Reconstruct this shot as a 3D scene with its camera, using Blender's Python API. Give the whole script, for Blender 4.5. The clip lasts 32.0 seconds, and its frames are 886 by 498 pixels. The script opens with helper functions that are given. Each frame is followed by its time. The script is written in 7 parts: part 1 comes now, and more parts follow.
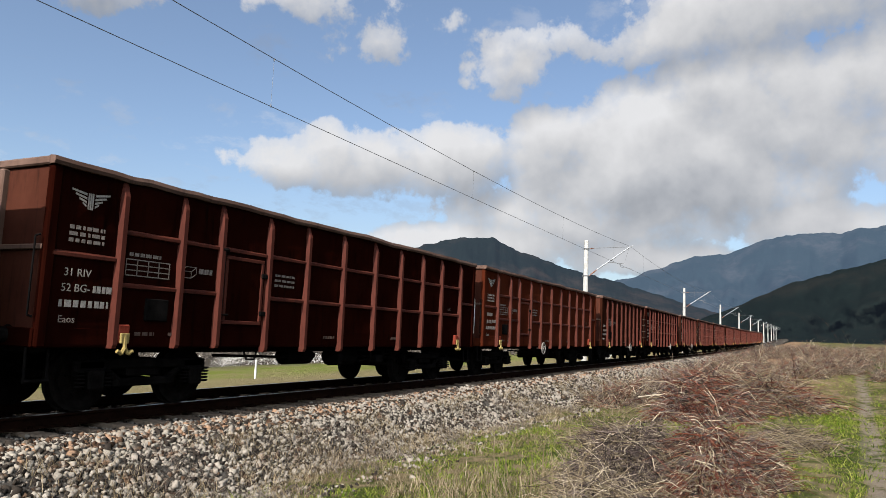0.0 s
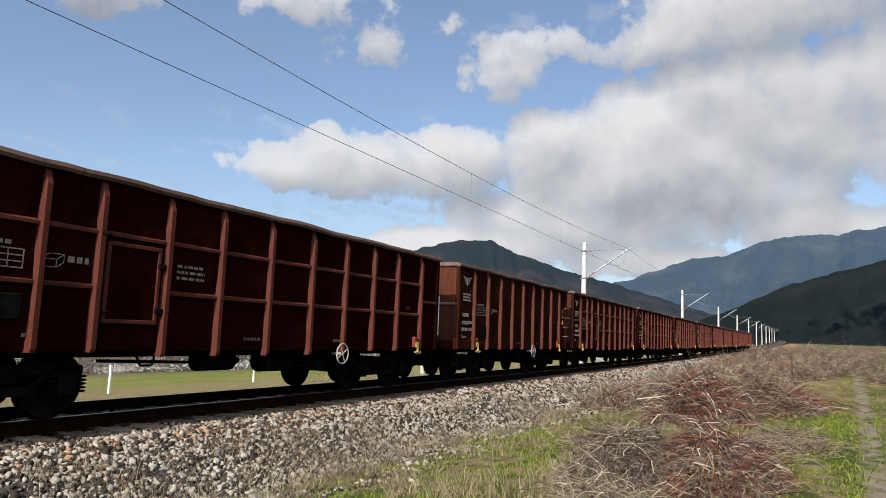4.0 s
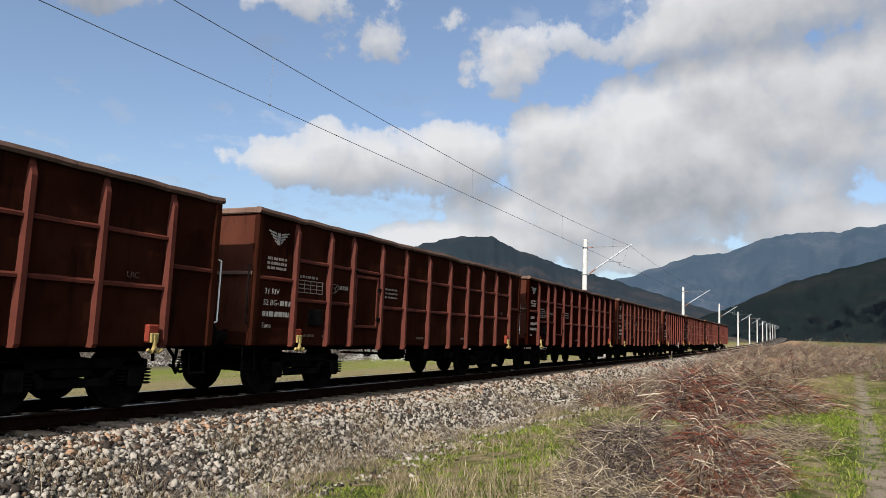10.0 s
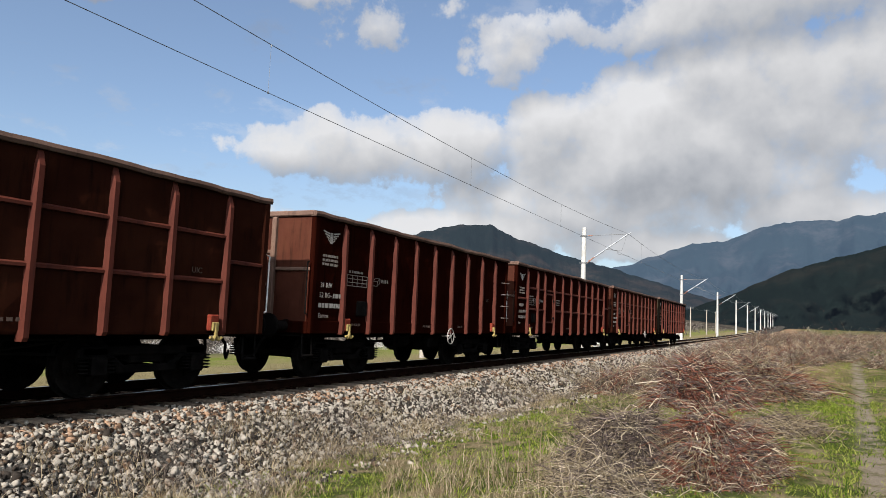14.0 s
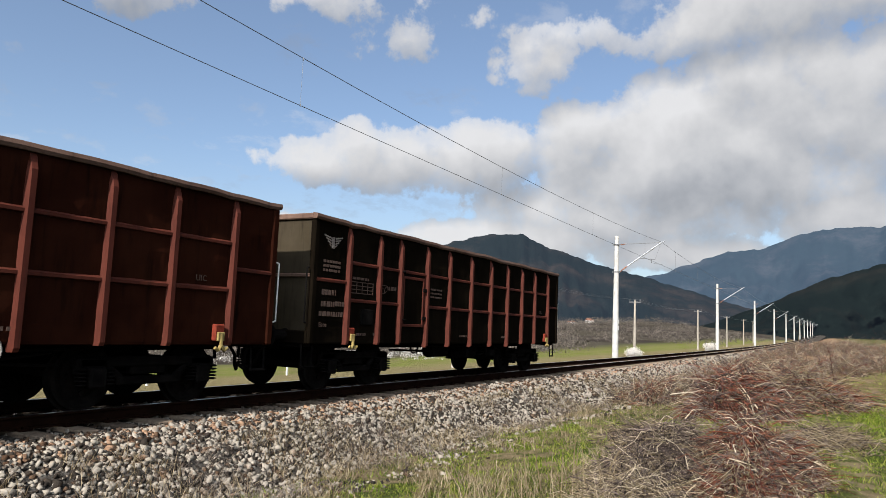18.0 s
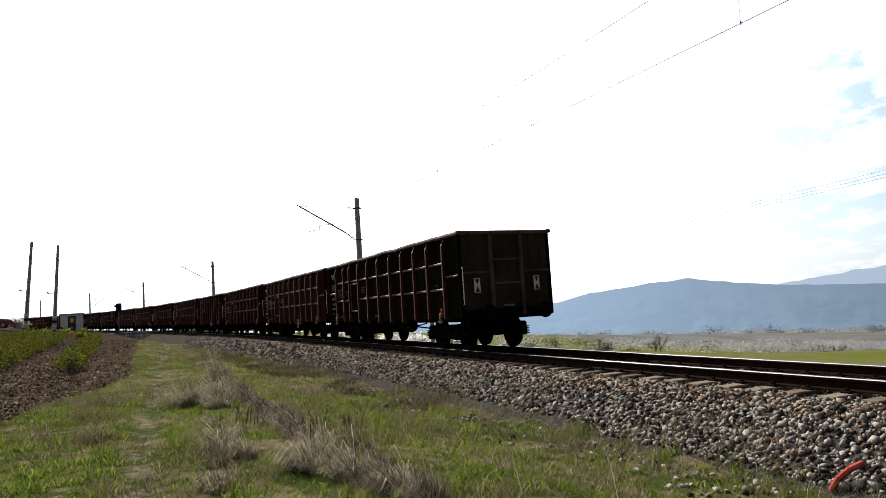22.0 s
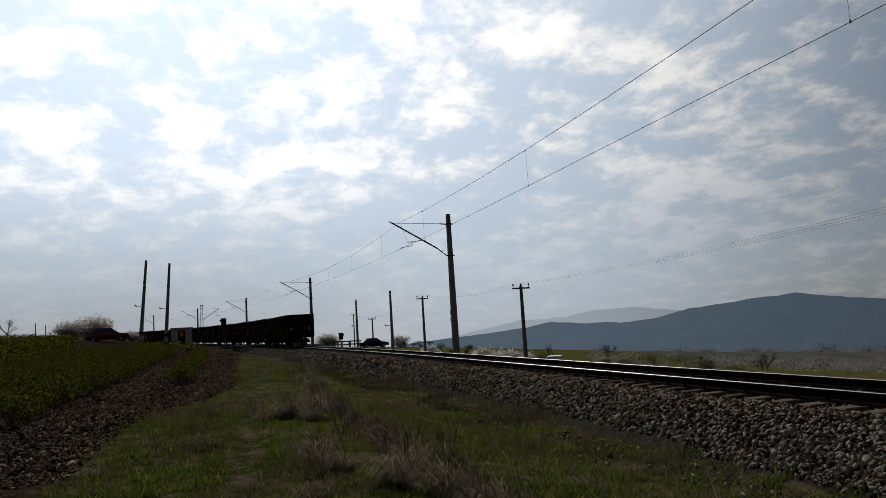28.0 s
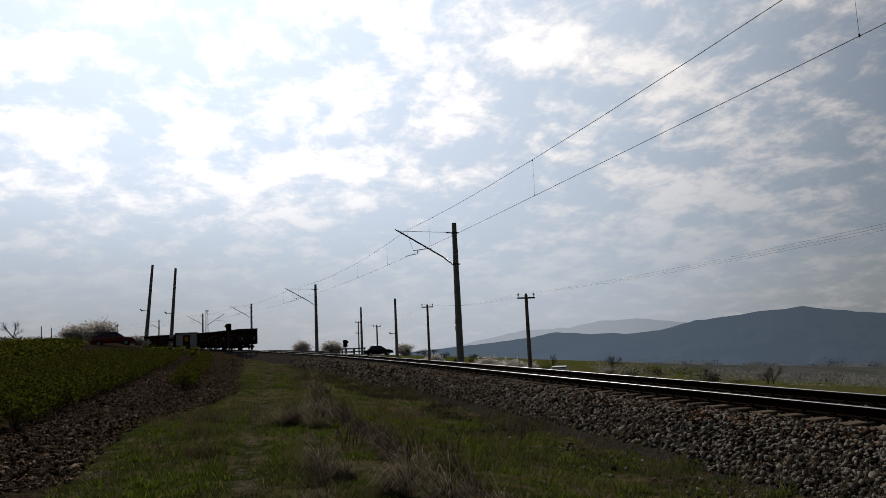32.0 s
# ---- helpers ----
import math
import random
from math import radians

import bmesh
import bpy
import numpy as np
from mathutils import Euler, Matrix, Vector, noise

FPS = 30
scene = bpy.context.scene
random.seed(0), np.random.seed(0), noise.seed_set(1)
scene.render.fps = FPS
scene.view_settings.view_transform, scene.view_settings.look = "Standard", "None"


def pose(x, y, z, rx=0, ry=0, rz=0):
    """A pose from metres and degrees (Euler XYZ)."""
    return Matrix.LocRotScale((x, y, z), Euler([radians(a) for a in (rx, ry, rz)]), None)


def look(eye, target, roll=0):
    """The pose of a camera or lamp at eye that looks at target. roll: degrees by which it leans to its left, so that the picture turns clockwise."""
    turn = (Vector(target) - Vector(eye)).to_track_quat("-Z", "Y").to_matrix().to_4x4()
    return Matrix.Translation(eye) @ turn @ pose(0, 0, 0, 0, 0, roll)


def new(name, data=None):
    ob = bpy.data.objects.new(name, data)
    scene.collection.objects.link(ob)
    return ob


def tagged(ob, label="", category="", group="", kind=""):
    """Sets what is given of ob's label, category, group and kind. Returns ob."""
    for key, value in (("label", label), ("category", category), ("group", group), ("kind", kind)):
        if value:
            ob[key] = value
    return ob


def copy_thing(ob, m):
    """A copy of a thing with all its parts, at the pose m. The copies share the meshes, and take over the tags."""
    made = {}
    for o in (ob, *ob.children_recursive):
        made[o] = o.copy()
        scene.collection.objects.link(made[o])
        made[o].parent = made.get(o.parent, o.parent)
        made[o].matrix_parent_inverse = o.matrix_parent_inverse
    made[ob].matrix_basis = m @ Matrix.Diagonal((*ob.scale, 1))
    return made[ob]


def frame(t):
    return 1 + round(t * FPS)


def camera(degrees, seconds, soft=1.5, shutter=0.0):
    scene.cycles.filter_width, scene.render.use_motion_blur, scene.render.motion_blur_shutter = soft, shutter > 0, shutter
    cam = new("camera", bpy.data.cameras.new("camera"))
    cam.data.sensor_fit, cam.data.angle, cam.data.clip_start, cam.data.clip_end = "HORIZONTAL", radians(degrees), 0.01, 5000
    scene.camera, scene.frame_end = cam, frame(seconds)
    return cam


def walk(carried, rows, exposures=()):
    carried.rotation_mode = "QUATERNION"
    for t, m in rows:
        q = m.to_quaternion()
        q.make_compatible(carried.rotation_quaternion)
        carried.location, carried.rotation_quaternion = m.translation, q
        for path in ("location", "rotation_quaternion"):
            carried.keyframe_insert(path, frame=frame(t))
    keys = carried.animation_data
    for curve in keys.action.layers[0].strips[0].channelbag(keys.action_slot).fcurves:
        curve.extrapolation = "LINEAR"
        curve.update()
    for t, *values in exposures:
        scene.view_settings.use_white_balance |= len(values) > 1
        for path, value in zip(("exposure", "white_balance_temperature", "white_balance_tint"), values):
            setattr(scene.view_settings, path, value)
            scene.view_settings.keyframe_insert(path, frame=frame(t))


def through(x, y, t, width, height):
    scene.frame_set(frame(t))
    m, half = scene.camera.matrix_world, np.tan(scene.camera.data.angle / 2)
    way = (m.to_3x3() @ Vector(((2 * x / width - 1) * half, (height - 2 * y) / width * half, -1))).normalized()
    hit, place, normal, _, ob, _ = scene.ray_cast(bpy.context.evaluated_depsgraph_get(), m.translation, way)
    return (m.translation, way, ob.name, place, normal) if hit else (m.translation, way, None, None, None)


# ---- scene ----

LENS = 64.44
EYE = (0.0, 0.0, 1.346)
cam = camera(LENS, 32.0, 0.85)
# seconds, heading, tilt, lean of a camera held by a standing viewer
TURNS = [
    (0, -63.41, 6.65, -2.49),
    (0.5, -63.42, 6.63, -2.28),
    (1, -63.48, 6.63, -2.34),
    (1.5, -63.45, 6.70, -2.35),
    (2, -63.49, 6.79, -2.37),
    (2.5, -63.43, 6.82, -2.38),
    (3, -63.54, 6.85, -2.45),
    (3.5, -63.57, 6.90, -2.34),
    (5.5, -63.48, 6.83, -2.33),
    (6, -63.44, 6.87, -2.35),
    (6.5, -63.37, 6.84, -2.34),
    (7, -63.43, 6.73, -2.28),
    (7.5, -63.45, 6.55, -2.31),
    (8, -63.51, 6.56, -2.30),
    (8.5, -63.57, 6.61, -2.38),
    (9, -63.58, 6.61, -2.39),
    (9.5, -63.57, 6.55, -2.52),
    (10, -63.48, 6.56, -2.50),
    (10.5, -63.51, 6.62, -2.34),
    (11, -63.64, 6.62, -2.41),
    (11.5, -63.69, 6.55, -2.36),
    (12, -63.74, 6.52, -2.43),
    (12.5, -63.79, 6.53, -2.43),
    (13, -63.81, 6.57, -2.40),
    (13.5, -63.69, 6.37, -2.45),
    (14, -63.58, 5.61, -2.51),
    (14.5, -63.39, 5.45, -2.48),
    (16.5, -62.68, 5.91, -2.42),
    (17, -62.22, 6.05, -2.42),
    (17.5, -61.71, 6.19, -2.38),
    (18, -61.02, 6.30, -2.41),
    (18.5, -58.77, 6.38, -2.58),
    (19, -50.02, 6.40, -2.79),
    (19.5, -30.39, 7.11, -1.80),
    (19.6, -25.47, 6.89, -2.54),
    (19.7, -20.12, 6.77, -1.96),
    (20, -1.99, 5.84, -0.70),
    (20.2, 9.76, 6.32, -0.43),
    (20.4, 20.51, 6.52, -0.09),
    (20.7, 35.48, 6.23, 0.48),
    (21, 47.02, 5.49, 1.26),
    (21.4, 57.07, 4.42, 2.70),
    (21.5, 59.01, 4.35, 3.27),
    (22, 65.54, 4.61, 3.62),
    (22.5, 69.92, 5.11, 5.42),
    (23, 72.65, 5.58, 6.55),
    (23.5, 73.63, 6.24, 7.36),
    (24, 73.88, 6.37, 7.63),
    (24.5, 74.18, 6.41, 7.48),
    (25, 73.72, 6.20, 7.33),
    (25.5, 73.28, 6.03, 6.58),
    (27.5, 72.98, 6.21, 3.97),
    (28, 73.01, 6.31, 3.46),
    (28.5, 72.90, 6.43, 3.30),
    (29, 72.96, 6.50, 2.82),
    (29.5, 73.04, 6.61, 2.84),
    (30, 73.08, 6.74, 2.70),
    (30.5, 73.13, 6.79, 2.58),
    (31, 73.22, 6.89, 2.69),
    (31.5, 73.29, 7.00, 2.66),
    (32, 73.38, 7.03, 2.63),
]
walk(cam, [(t, pose(*EYE, 90 + p, r, y)) for t, y, p, r in TURNS],
     exposures=[(0, 1.66, 6330, 11), (18.5, 1.66, 6330, 11), (19.5, 1.72, 6330, 11), (20.0, 1.92, 6400, 11), (20.7, 2.15, 6550, 13), (21.0, 2.25, 6600, 13), (21.4, 1.95, 6550, 12), (22.0, 1.45, 6500, 11), (22.5, 0.75, 6550, 12), (23.0, 0.06, 6550, 11), (24.0, -0.58, 6500, 10), (25.0, -0.90, 6500, 9), (32.0, -0.82, 6650, 13)])

# ---- light: a spring sun low over the line, a half-clouded sky ----
SUN_AZ, SUN_EL = 95.5, 36.0          # degrees to the left of +Y, above the horizon
sun_dir = Vector((-math.sin(radians(SUN_AZ)) * math.cos(radians(SUN_EL)), math.cos(radians(SUN_AZ)) * math.cos(radians(SUN_EL)), math.sin(radians(SUN_EL))))
sun_data = bpy.data.lights.new("sun", "SUN")
sun_data.energy, sun_data.angle, sun_data.color = 5.0, radians(0.6), (1.0, 0.95, 0.87)
sun_ob = new("sun", sun_data)
sun_ob.matrix_world = look((0, 0, 50), Vector((0, 0, 50)) - sun_dir)


class Nodes:
    """A little shorthand for node trees."""

    def __init__(self, tree):
        self.t = tree

    def put(self, kind, ins=None, **props):
        n = self.t.nodes.new(kind)
        for key, value in props.items():
            setattr(n, key, value)
        for key, value in (ins or {}).items():
            self.wire(value, n.inputs[key])
        return n

    def wire(self, value, socket):
        if isinstance(value, bpy.types.NodeSocket):
            self.t.links.new(value, socket)
        else:
            socket.default_value = value

    def math(self, op, a, b=0.0, c=0.0, clamp=False):
        n = self.put("ShaderNodeMath", {0: a, 1: b, 2: c}, operation=op)
        n.use_clamp = clamp
        return n.outputs[0]

    def noise(self, vec, scale, detail=4.0, rough=0.55, distortion=0.0):
        ins = {"Scale": scale, "Detail": detail, "Roughness": rough, "Distortion": distortion}
        if vec is not None:
            ins["Vector"] = vec
        return self.put("ShaderNodeTexNoise", ins).outputs[0]

    def ramp(self, fac, stops, mode="LINEAR"):
        n = self.put("ShaderNodeValToRGB", {0: fac})
        n.color_ramp.interpolation = mode
        el = n.color_ramp.elements
        while len(el) < len(stops):
            el.new(0.5)
        for e, (p, c) in zip(el, stops):
            e.position = p
            e.color = (*c, 1) if isinstance(c, tuple) else (c, c, c, 1)
        return n.outputs[0]

    def mix(self, fac, a, b, blend="MIX"):
        n = self.put("ShaderNodeMix", data_type="RGBA", blend_type=blend)
        self.wire(fac, n.inputs[0])
        for v, k in ((a, 6), (b, 7)):
            self.wire((*v, 1) if isinstance(v, tuple) else v, n.inputs[k])
        return n.outputs[2]

    def step(self, v, lo, hi):
        n = self.put("ShaderNodeMapRange", {0: v, 1: lo, 2: hi, 3: 0.0, 4: 1.0}, interpolation_type="SMOOTHSTEP")
        return n.outputs[0]


world = bpy.data.worlds.new("sky")
scene.world = world
world.use_nodes = True
N = Nodes(world.node_tree)
world.node_tree.nodes.clear()
sky = N.put("ShaderNodeTexSky", sky_type="NISHITA")
sky.sun_disc, sky.sun_elevation, sky.sun_rotation = False, radians(SUN_EL), radians(-SUN_AZ)
sky.air_density, sky.dust_density, sky.ozone_density, sky.altitude = 1.0, 1.3, 1.5, 500
view = N.put("ShaderNodeTexCoord").outputs["Generated"]
sep = N.put("ShaderNodeSeparateXYZ", {0: view})
vx, vy, vz = sep.outputs
az = N.math("MULTIPLY", N.math("ARCTAN2", N.math("MULTIPLY", vx, -1.0), vy), 57.2958)
el = N.math("MULTIPLY", N.math("ARCSINE", vz), 57.2958)
flat = N.put("ShaderNodeCombineXYZ", {0: N.math("DIVIDE", vx, N.math("ADD", vz, 0.30)), 1: N.math("DIVIDE", vy, N.math("ADD", vz, 0.30)), 2: 0.0}).outputs[0]
sheet = N.noise(flat, 7.0, 9.0, 0.62, 0.15)    # broken high sheet
broad = N.noise(flat, 1.3, 3.0, 0.5)
# cumulus banks: heading, height, half width, half height, weight
BANKS = [(-57.5, 13.4, 8.2, 3.3, 1.0), (-63.5, 13.9, 5.2, 3.3, 1.0), (-51.5, 12.8, 6.0, 1.9, 0.6),
         (-81.0, 13.5, 14.0, 6.3, 1.1), (-90.0, 17.0, 12.0, 5.5, 1.0), (-72.5, 15.2, 5.0, 3.6, 0.8), (-102, 16.0, 12.0, 9.0, 1.0), (-77.0, 9.6, 15.0, 3.0, 0.75), (-68.0, 10.6, 7.0, 1.3, 0.35),
         (-69.5, 20.9, 4.4, 2.0, 0.38), (-78.0, 23.4, 8.5, 1.9, 0.45), (-89.0, 25.0, 13.0, 3.6, 0.7), (-58.3, 23.2, 5.2, 2.2, 0.26), (-48.0, 25.2, 9.0, 1.6, 0.18), (-34.5, 24.4, 5.5, 2.4, 0.35),
         (-66.0, 7.4, 10.0, 1.7, 0.8), (-80.0, 6.4, 8.0, 1.7, 0.75), (-91, 8.8, 9.0, 2.2, 0.7), (-46.5, 7.0, 6.0, 1.2, 0.35),
         (-12.0, 22.0, 12.5, 6.0, 1.1), (5.0, 20.0, 16.0, 7.5, 1.0), (24.0, 22.0, 16.0, 9.0, 0.9), (-29.0, 5.5, 9.0, 3.4, 0.55), (33, 9.0, 7.0, 2.4, 0.5)]

def banked(head, up, place):
    """How deep a direction lies inside the banks: 0 at their ragged outline."""
    deep = None
    for a0, e0, wa, we, k in BANKS:
        da = N.math("DIVIDE", N.math("SUBTRACT", head, a0), wa)
        de = N.math("DIVIDE", N.math("SUBTRACT", up, e0), we)
        g = N.math("MULTIPLY_ADD", N.math("MULTIPLY_ADD", da, da, N.math("MULTIPLY", de, de)), -k, k)
        deep = g if deep is None else N.math("SMOOTH_MAX", deep, g, 0.25)
    broad_form = N.math("ADD", N.math("MAXIMUM", deep, -2.0), N.math("MULTIPLY", N.math("SUBTRACT", N.noise(place, 7.0, 4.0, 0.50, 0.1), 0.5), 2.0))
    curls = N.math("MULTIPLY", N.math("SUBTRACT", N.noise(place, 19.0, 7.0, 0.60), 0.5), 1.9)
    return broad_form, N.math("ADD", broad_form, curls)


form, puff = banked(az, el, view)
towards = N.put("ShaderNodeVectorMath", {0: view, 1: (-0.016, 0.012, 0.036)}, operation="ADD").outputs["Vector"]
form_sunward, puff_sunward = banked(N.math("ADD", az, 1.0), N.math("ADD", el, 2.1), towards)
mask_puff = N.math("MULTIPLY", N.step(puff, -0.06, 0.22), N.math("ADD", 0.72, N.math("MULTIPLY", N.step(puff, 0.1, 0.7), 0.26)))
left = N.step(az, 5.0, 62.0)                  # the veil thickens towards the sun
near_sun = N.put("ShaderNodeVectorMath", {0: view, 1: tuple(sun_dir)}, operation="DOT_PRODUCT").outputs["Value"]
warm = N.math("MAXIMUM", near_sun, 0.0)
glow = N.math("ADD", N.math("MULTIPLY", N.math("POWER", warm, 2.3), 7.2), N.math("MULTIPLY", N.math("POWER", warm, 14.0), 1.2))
cover = N.math("ADD", sheet, N.math("MULTIPLY", N.math("SUBTRACT", broad, 0.5), 0.50))
mask_sheet = N.math("MULTIPLY", N.step(cover, N.math("SUBTRACT", 0.52, N.math("MULTIPLY", N.step(az, -35.0, 35.0), 0.10)), 0.66), N.math("ADD", 0.22, N.math("MULTIPLY", N.step(az, -35.0, 35.0), 0.70)))
low = N.math("SUBTRACT", 1.0, N.math("MULTIPLY", N.math("SUBTRACT", 1.0, N.step(el, 3.0, 17.0)), N.math("MULTIPLY", left, 0.80)))
mask = N.math("MULTIPLY", N.math("MAXIMUM", N.math("MULTIPLY", mask_puff, N.math("SUBTRACT", 1.0, left)), mask_sheet), low)
relief = N.math("ADD", N.math("MULTIPLY", N.math("SUBTRACT", form, form_sunward), 0.85), N.math("MULTIPLY", N.math("SUBTRACT", puff, puff_sunward), 0.28))
lit = N.put("ShaderNodeMapRange", {0: relief, 1: -0.85, 2: 0.85, 3: 0.42, 4: 0.98}).outputs[0]
lit = N.math("MULTIPLY_ADD", N.math("SUBTRACT", 0.92, lit), N.math("MULTIPLY", N.step(az, -36.0, -14.0), 0.7), lit)
lum = N.math("ADD", lit, N.math("MULTIPLY", N.math("SUBTRACT", N.noise(view, 15.0, 6.0, 0.6), 0.5), 0.10))
lum = N.math("ADD", lum, N.math("ADD", glow, N.math("MULTIPLY", left, 0.5)))
lum = N.math("MULTIPLY", lum, N.math("ADD", 0.93, N.math("MULTIPLY", N.step(cover, 0.42, 0.72), N.math("MULTIPLY", left, 0.15))))
cloud = N.mix(N.step(lum, 0.35, 0.85), (0.90, 0.94, 1.0), (1.0, 0.99, 0.975))
STRENGTH = 0.28
bg_sky = N.put("ShaderNodeBackground", {0: sky.outputs[0], 1: 0.170 * STRENGTH})
dim = N.math("SUBTRACT", 1.0, N.math("MULTIPLY", N.math("SUBTRACT", 1.0, N.step(el, 0.0, 15.0)), N.math("MULTIPLY", N.step(az, 55.0, 100.0), 0.44)))
bg_veil = N.put("ShaderNodeBackground", {0: (0.72, 0.85, 1.0, 1.0), 1: N.math("MULTIPLY", N.math("MULTIPLY", N.math("ADD", N.math("ADD", 0.62, N.math("MULTIPLY", left, 0.3)), glow), dim), STRENGTH)})
bg_cloud = N.put("ShaderNodeBackground", {0: cloud, 1: N.math("MULTIPLY", N.math("MULTIPLY", lum, dim), STRENGTH)})
haze = N.math("MULTIPLY", N.math("SUBTRACT", 1.0, N.step(el, 0.0, 14.0)), 0.42)
thin = N.put("ShaderNodeMixShader", {0: N.math("MAXIMUM", N.math("MULTIPLY", left, 0.8), N.math("ADD", haze, 0.14)), 1: bg_sky.outputs[0], 2: bg_veil.outputs[0]})
mixer = N.put("ShaderNodeMixShader", {0: mask, 1: thin.outputs[0], 2: bg_cloud.outputs[0]})
N.put("ShaderNodeOutputWorld", {0: mixer.outputs[0]})

# ---- materials ----
def material(name, rough=0.7, metal=0.0):
    m = bpy.data.materials.new(name)
    m.use_nodes = True
    n = Nodes(m.node_tree)
    b = m.node_tree.nodes["Principled BSDF"]
    b.inputs["Roughness"].default_value, b.inputs["Metallic"].default_value = rough, metal
    b.inputs["Specular IOR Level"].default_value = 0.5 if rough < 0.45 else 0.0
    n.bsdf = b
    n.obj = n.put("ShaderNodeTexCoord").outputs["Object"]
    n.geo = n.put("ShaderNodeNewGeometry")
    n.info = n.put("ShaderNodeObjectInfo")
    return m, n


def bump(n, height, strength=0.3, dist=0.02):
    n.wire(n.put("ShaderNodeBump", {"Height": height, "Strength": strength, "Distance": dist}).outputs[0], n.bsdf.inputs["Normal"])


def speckled(name, dark, light, scale=6.0, rough=0.75, metal=0.0, grain=40.0, relief=0.3, dist=0.01, vary=0.0, island=0.0, stain=None):
    """A two-scale surface: broad mottling, fine grain, and relief from both."""
    m, n = material(name, rough, metal)
    broad = n.noise(n.obj, scale, 5.0, 0.6)
    small = n.noise(n.obj, grain, 4.0, 0.65)
    fac = n.math("ADD", n.math("MULTIPLY", broad, 0.65), n.math("MULTIPLY", small, 0.35))
    if vary:
        fac = n.math("ADD", fac, n.math("MULTIPLY", n.math("SUBTRACT", n.info.outputs["Random"], 0.5), vary))
    if island:
        fac = n.math("ADD", fac, n.math("MULTIPLY", n.math("SUBTRACT", n.geo.outputs["Random Per Island"], 0.5), island))
    col = n.mix(n.step(fac, 0.32, 0.68), dark, light)
    if stain:
        col = n.mix(n.math("MULTIPLY", n.step(n.noise(n.obj, scale * 0.45, 6.0, 0.7), 0.52, 0.7), 0.8), col, stain)
    n.wire(col, n.bsdf.inputs["Base Color"])
    bump(n, fac, relief, dist)
    return m


def paint(name, dark, light, grime, rust):
    """Weathered wagon paint: fading, soot streaks that run down, rust blooms."""
    m, n = material(name, 0.62)
    run = n.put("ShaderNodeMapping", {"Vector": n.obj, "Scale": (3.2, 3.2, 0.35)}).outputs[0]
    streak = n.noise(run, 2.6, 6.0, 0.65)
    broad = n.noise(n.obj, 0.9, 5.0, 0.6)
    small = n.noise(n.obj, 28.0, 4.0, 0.7)
    base = n.mix(n.step(broad, 0.3, 0.7), dark, light)
    base = n.mix(n.math("MULTIPLY", n.step(streak, 0.5, 0.72), 0.75), base, grime)
    base = n.mix(n.math("MULTIPLY", n.step(n.math("ADD", n.math("MULTIPLY", small, 0.5), n.math("MULTIPLY", broad, 0.5)), 0.54, 0.66), 0.6), base, rust)
    n.wire(base, n.bsdf.inputs["Base Color"])
    n.wire(n.math("ADD", 0.5, n.math("MULTIPLY", small, 0.3)), n.bsdf.inputs["Roughness"])
    bump(n, n.math("ADD", n.math("MULTIPLY", small, 0.4), n.math("MULTIPLY", streak, 0.6)), 0.25, 0.01)
    return m


# wall paints darkened: the shade on the train's side is in the colour
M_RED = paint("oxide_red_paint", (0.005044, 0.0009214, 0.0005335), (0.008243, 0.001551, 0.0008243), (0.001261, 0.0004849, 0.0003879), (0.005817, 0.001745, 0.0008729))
M_ORANGE = paint("bright_oxide_paint", (0.02534, 0.00528, 0.002323), (0.0359, 0.008448, 0.003802), (0.007392, 0.002323, 0.001478), (0.02112, 0.007183, 0.003379))
M_BROWN = paint("faded_brown_paint", (0.008683, 0.002604, 0.001519), (0.01519, 0.004774, 0.002604), (0.002387, 0.001301, 0.0009765), (0.01193, 0.004339, 0.00217))
M_UMBER = paint("shade_darkened_umber_paint", (0.002298, 0.001662, 0.001061), (0.004774, 0.003536, 0.002298), (0.001414, 0.001061, 0.000778), (0.006011, 0.003536, 0.002122))
# ribs and side rails: paint lightened in place of sun catching them
M_RIB = paint("sunlit_rib_paint", (0.02876, 0.006911, 0.004168), (0.04385, 0.01112, 0.006672), (0.01096, 0.003907, 0.002779), (0.02876, 0.01022, 0.005557))
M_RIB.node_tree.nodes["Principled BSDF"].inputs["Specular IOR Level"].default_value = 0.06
# lighter edge paint; on end posts and rails it stands in for highlights
M_CAP = paint("worn_and_lit_edge", (0.039, 0.02184, 0.0156), (0.0741, 0.04524, 0.03354), (0.01716, 0.01092, 0.00858), (0.04524, 0.02262, 0.01404))
M_CAP.node_tree.nodes["Principled BSDF"].inputs["Specular IOR Level"].default_value = 0.04
# end sheets: browner, with the sun on them put into a lighter colour
M_END = paint("sun_lightened_brown_end", (0.022, 0.0072, 0.0046), (0.036, 0.0125, 0.0078), (0.0075, 0.0040, 0.0030), (0.032, 0.0130, 0.0070))
M_ENDUMBER = paint("sun_lightened_umber_end", (0.016, 0.0125, 0.0080), (0.027, 0.0215, 0.0140), (0.0065, 0.0052, 0.0038), (0.024, 0.0165, 0.0098))
# underframe and wheels near black: shade under the wagon put into the colour
M_UNDER = speckled("shade_dark_underframe", (0.0015, 0.0014, 0.0013), (0.0055, 0.00475, 0.00425), 5.0, 0.85, 0.0, 60.0, 0.4, 0.01)
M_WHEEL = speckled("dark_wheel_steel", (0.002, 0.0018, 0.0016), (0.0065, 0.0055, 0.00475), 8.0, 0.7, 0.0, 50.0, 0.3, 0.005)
M_WHITE = speckled("chalky_white_marking", (0.289, 0.2805, 0.255), (0.442, 0.4335, 0.3995), 30.0, 0.8, 0.0, 90.0, 0.1, 0.002)
